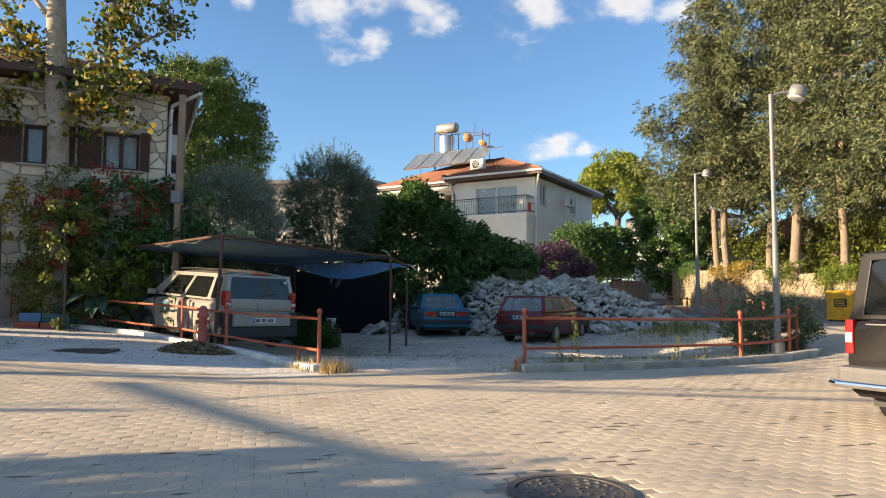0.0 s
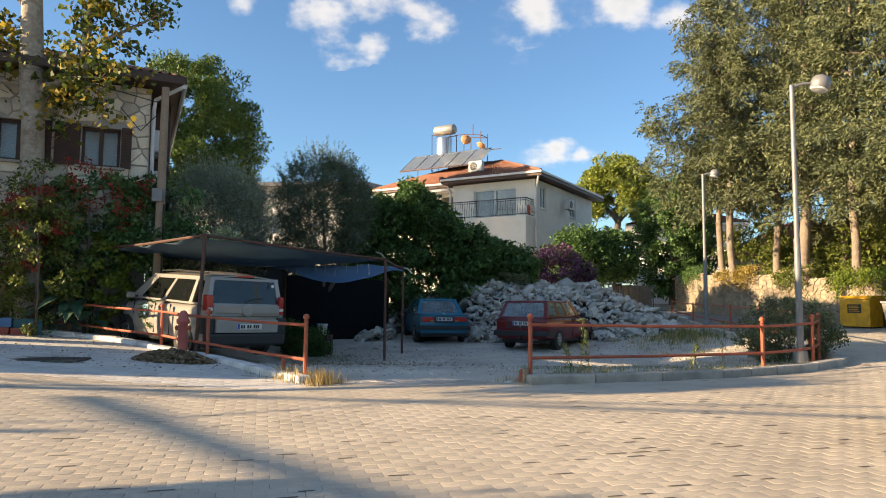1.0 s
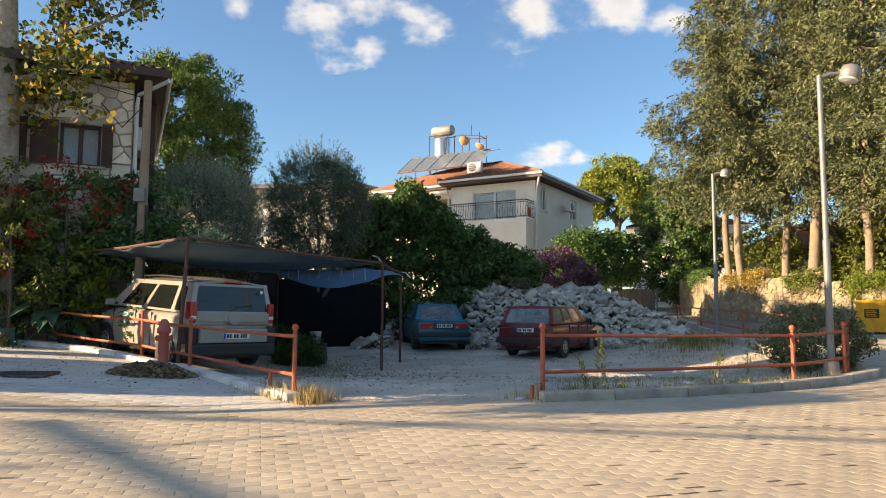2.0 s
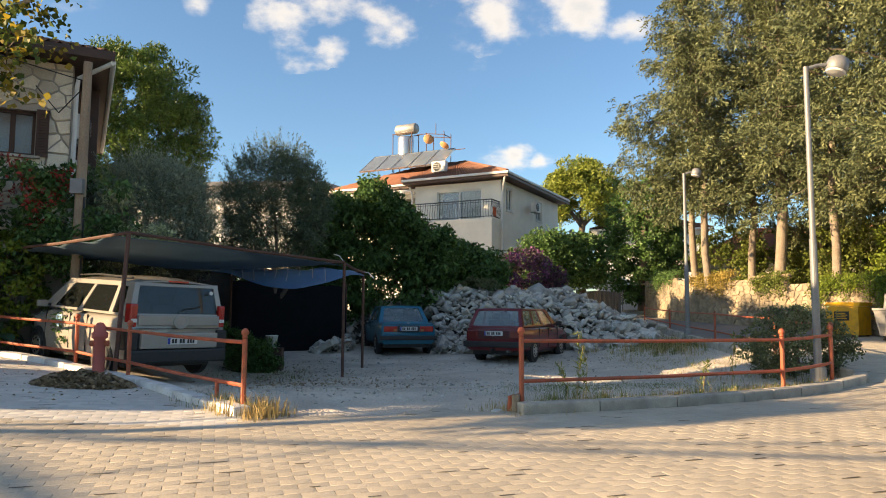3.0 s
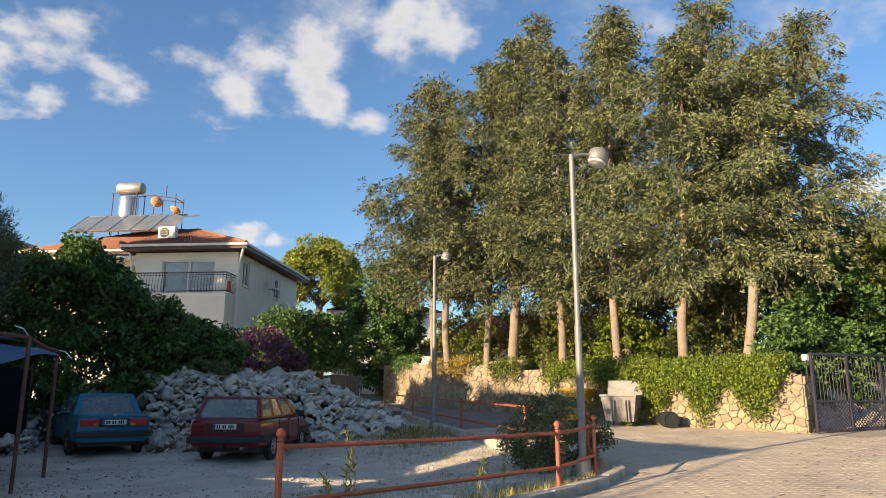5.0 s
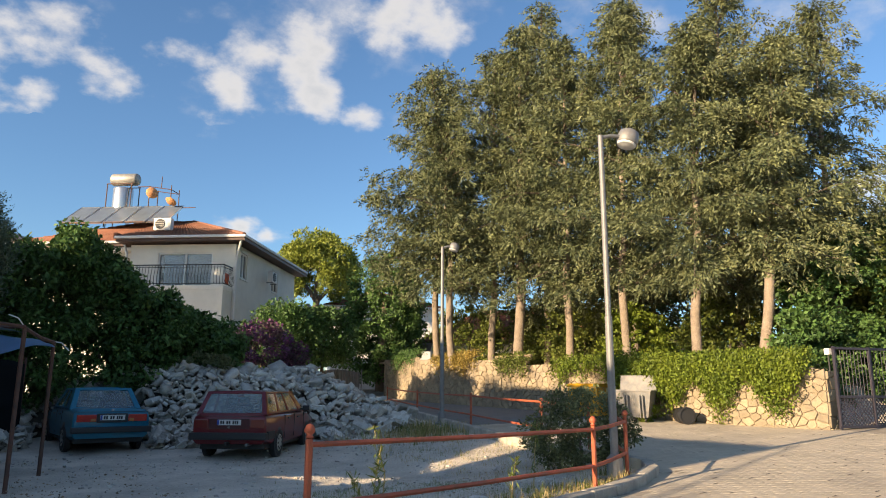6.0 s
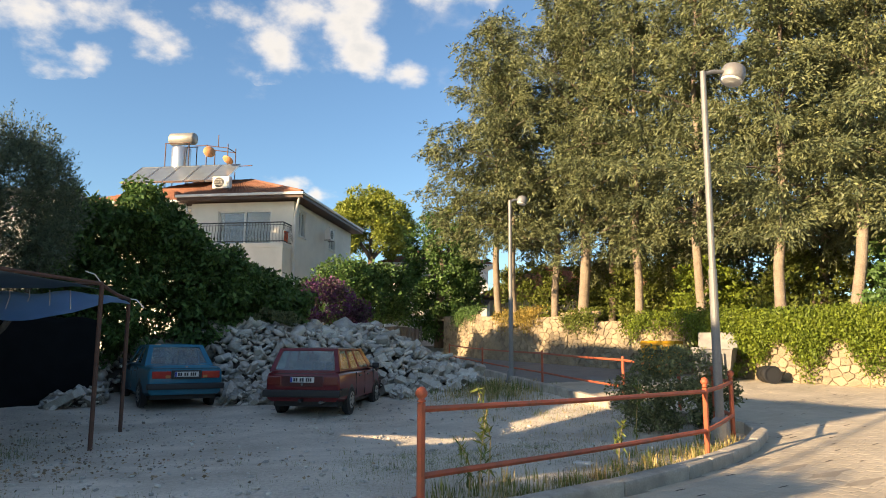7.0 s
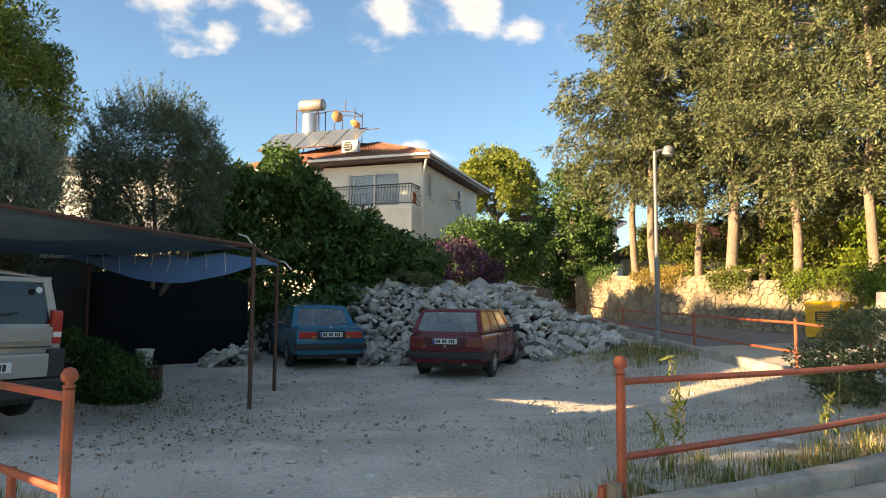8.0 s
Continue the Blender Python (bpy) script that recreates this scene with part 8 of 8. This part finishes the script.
def slabs(x0, x1, z0, z1, holes, w, h, seed, gap=0.017):
    """Random cells, wider than high, that leave the openings free."""
    rnd = random.Random(seed)
    sites = []
    z, j = z0, 0
    while z < z1:
        x = x0 - (w / 2 if j % 2 else 0)
        while x < x1 + w / 2:
            sites.append((x + rnd.uniform(-0.38, 0.38) * w, z + h / 2 + rnd.uniform(-0.40, 0.40) * h))
            x += w * rnd.uniform(0.75, 1.3)
        z += h
        j += 1
    cells = []
    for i, (sx, sz) in enumerate(sites):
        if any(a < sx < b and c < sz < d for a, b, c, d in holes):
            continue
        q = [(max(x0, sx - 1), max(z0, sz - 1)), (min(x1, sx + 1), max(z0, sz - 1)), (min(x1, sx + 1), min(z1, sz + 1)), (max(x0, sx - 1), min(z1, sz + 1))]
        for k, (tx, tz) in enumerate(sites):
            if k != i and abs(tx - sx) < 2 and abs(tz - sz) < 2 and q:
                nx, nz = tx - sx, (tz - sz) * 1.5
                q = clip(q, nx, nz, nx * (sx + tx) / 2 + nz * (sz + tz) / 2 - gap * math.hypot(nx, nz))
        for a, b, c, d in holes:
            over = max((a - sx, (1, 0, a)), (sx - b, (-1, 0, -b)), (c - sz, (0, 1, c)), (sz - d, (0, -1, -d)))
            if q:
                q = clip(q, *over[1])
        if len(q) > 2:
            cells.append((q, rnd.uniform(0.025, 0.06)))
    return cells


def slab_mesh(bm, q, depth):
    cx, cz = sum(p[0] for p in q) / len(q), sum(p[1] for p in q) / len(q)
    rings = [[bm.verts.new((cx + (x - cx) * f, -depth * g, cz + (z - cz) * f)) for x, z in q] for f, g in ((1.0, 0.0), (0.985, 0.75), (0.90, 1.0))]
    for a, b in zip(rings, rings[1:]):
        for i in range(len(q)):
            j = (i + 1) % len(q)
            bm.faces.new((a[i], a[j], b[j], b[i]))
    bm.faces.new(rings[-1])


house_wall = stone_house.children[0]
cells = slabs(-7.2, -0.02, 2.2, 6.84, WIN, 0.42, 0.28, 11)
for q, d in cells[:300]:
    bm = bmesh.new()
    slab_mesh(bm, q, d)
    o = obj("stone", bm, HOUSESTONE)
    o.parent = house_wall
bm = bmesh.new()
for q, d in cells[300:]:
    slab_mesh(bm, q, d)
o = obj("stone_rest", bm, HOUSESTONE)
o.parent = house_wall
tagged(o, "stones higher up the wall", kind="stuff")

# stones of the lane wall: small rubble, the nearest each its own
count = 0
rest = bmesh.new()


def wall_rest(q, d, m):
    b0 = len(rest.verts)
    slab_mesh(rest, q, d)
    rest.verts.ensure_lookup_table()
    for v in rest.verts[b0:]:
        v.co = m @ v.co


for i, (m, L, z0, z1, y0) in enumerate(wall_blocks):
    for q, d in slabs(0.0, L, z0, z1 + 0.02, [], 0.27, 0.17, 30 + i, 0.009):
        if count < 300:
            bm = bmesh.new()
            slab_mesh(bm, q, d)
            o = obj("stone", bm, WALLSTONE)
            o.parent = lane_wall
            o.matrix_world = m
            count += 1
        else:
            wall_rest(q, d, m)
# the end that faces the gate
m0 = wall_blocks[0][0] @ Matrix.Translation((wall_blocks[0][1], 0, 0)) @ Matrix.Rotation(math.pi / 2, 4, "Z")
for q, d in slabs(0.0, 0.6, 0.4, 2.0, [], 0.34, 0.28, 50, 0.009):
    wall_rest(q, d, m0)
o = obj("stone_rest", rest, WALLSTONE)
o.parent = lane_wall
tagged(o, "stones farther along the wall", kind="stuff")

# street pavers in running bond
pr = random.Random(3)
PL, PW, PG = 0.24, 0.12, 0.004
turn = radians(14.0)
ct, st_ = math.cos(turn), math.sin(turn)
near, restv, restf = [], [], []
jv, jf = [], []
sidev, sidef = [], []


def paver_corners(u, v):
    pts = []
    dz = pr.uniform(-0.0008, 0.0008)
    tilt = pr.uniform(-0.0012, 0.0012)
    wob = pr.uniform(-0.002, 0.002)
    for a, b in ((0, 0), (1, 0), (1, 1), (0, 1)):
        uu = u + (PG / 2 if a == 0 else PL - PG / 2) + wob
        vv = v + (PG / 2 if b == 0 else PW - PG / 2)
        pts.append((uu * ct - vv * st_, uu * st_ + vv * ct, dz + tilt * (a - 0.5)))
    return pts


for j in range(-60, 300):
    v = j * PW
    for i in range(-120, 165):
        u = i * PL + (PL / 2 if j % 2 else 0)
        cx, cy = (u + PL / 2) * ct - (v + PW / 2) * st_, (u + PL / 2) * st_ + (v + PW / 2) * ct
        if not (-16 < cx < 24 and -2.5 < cy < 22.8) or not on_street(cx, cy):
            continue
        if math.hypot(cx - 0.88, cy - 4.85) < 0.52 or (abs(cx + 6.35) < 0.55 and abs(cy - 12.35) < 0.36):
            continue
        if abs(cx) > 3.5 + 0.85 * max(0, cy + 1):
            continue
        pts = paver_corners(u, v)
        mx, my = sum(p[0] for p in pts) / 4, sum(p[1] for p in pts) / 4
        top = [(p[0], p[1], ground_z(p[0], p[1]) + 0.034 + p[2]) for p in pts]
        ins = [(mx + (p[0] - mx) * 0.985, my + (p[1] - my) * 0.97, ground_z(p[0], p[1]) + 0.0343 + p[2]) for p in pts]
        low_ = [(p[0], p[1], p[2] - 0.05) for p in top]
        if pr.random() < 0.06:          # an open joint along the front edge
            a_, b_ = pr.uniform(0.0, 0.35), pr.uniform(0.6, 1.0)
            k = len(jv)
            for t_ in (a_, b_):
                ex, ey = pts[0][0] + (pts[1][0] - pts[0][0]) * t_, pts[0][1] + (pts[1][1] - pts[0][1]) * t_
                for d_ in (-0.012, 0.008):
                    jv.append((ex - st_ * d_, ey + ct * d_, ground_z(ex, ey) + 0.0385))
            jf.append((k, k + 2, k + 3, k + 1))
        if len(near) < 300 and 4.4 < cy < 6.4 and abs(cx - 0.2) < 2.2:
            near.append((low_, top, ins))
        else:
            vv_, ff_ = (sidev, sidef) if cx < -1.9 and cy > 10.4 - 0.12 * (cx + 1.9) * 0.5 else (restv, restf)
            b = len(vv_)
            vv_ += low_ + top + ins
            ff_ += [(b + 8, b + 9, b + 10, b + 11)]
            for k in range(4):
                q = (k + 1) % 4
                ff_ += [(b + k, b + q, b + 4 + q, b + 4 + k), (b + 4 + k, b + 4 + q, b + 8 + q, b + 8 + k)]
for low_, top, ins in near:
    o = raw("paver", low_ + top + ins, [(8, 9, 10, 11)] + [f for k in range(4) for f in ((k, (k + 1) % 4, 4 + (k + 1) % 4, 4 + k), (4 + k, 4 + (k + 1) % 4, 8 + (k + 1) % 4, 8 + k))], PAVER)
    o.parent = bed
o = raw("pavers", restv, restf, PAVER)
o.parent = bed
tagged(o, "pale stone pavers in running bond", kind="stuff")
o = raw("blocks", sidev, sidef, SIDE_TILE)
o.parent = bed3
tagged(o, "whitish pavement blocks", kind="stuff")
o = raw("open_joints", jv, jf, JOINT)
o.parent = bed
tagged(o, "dark open joints between pavers", kind="stuff")
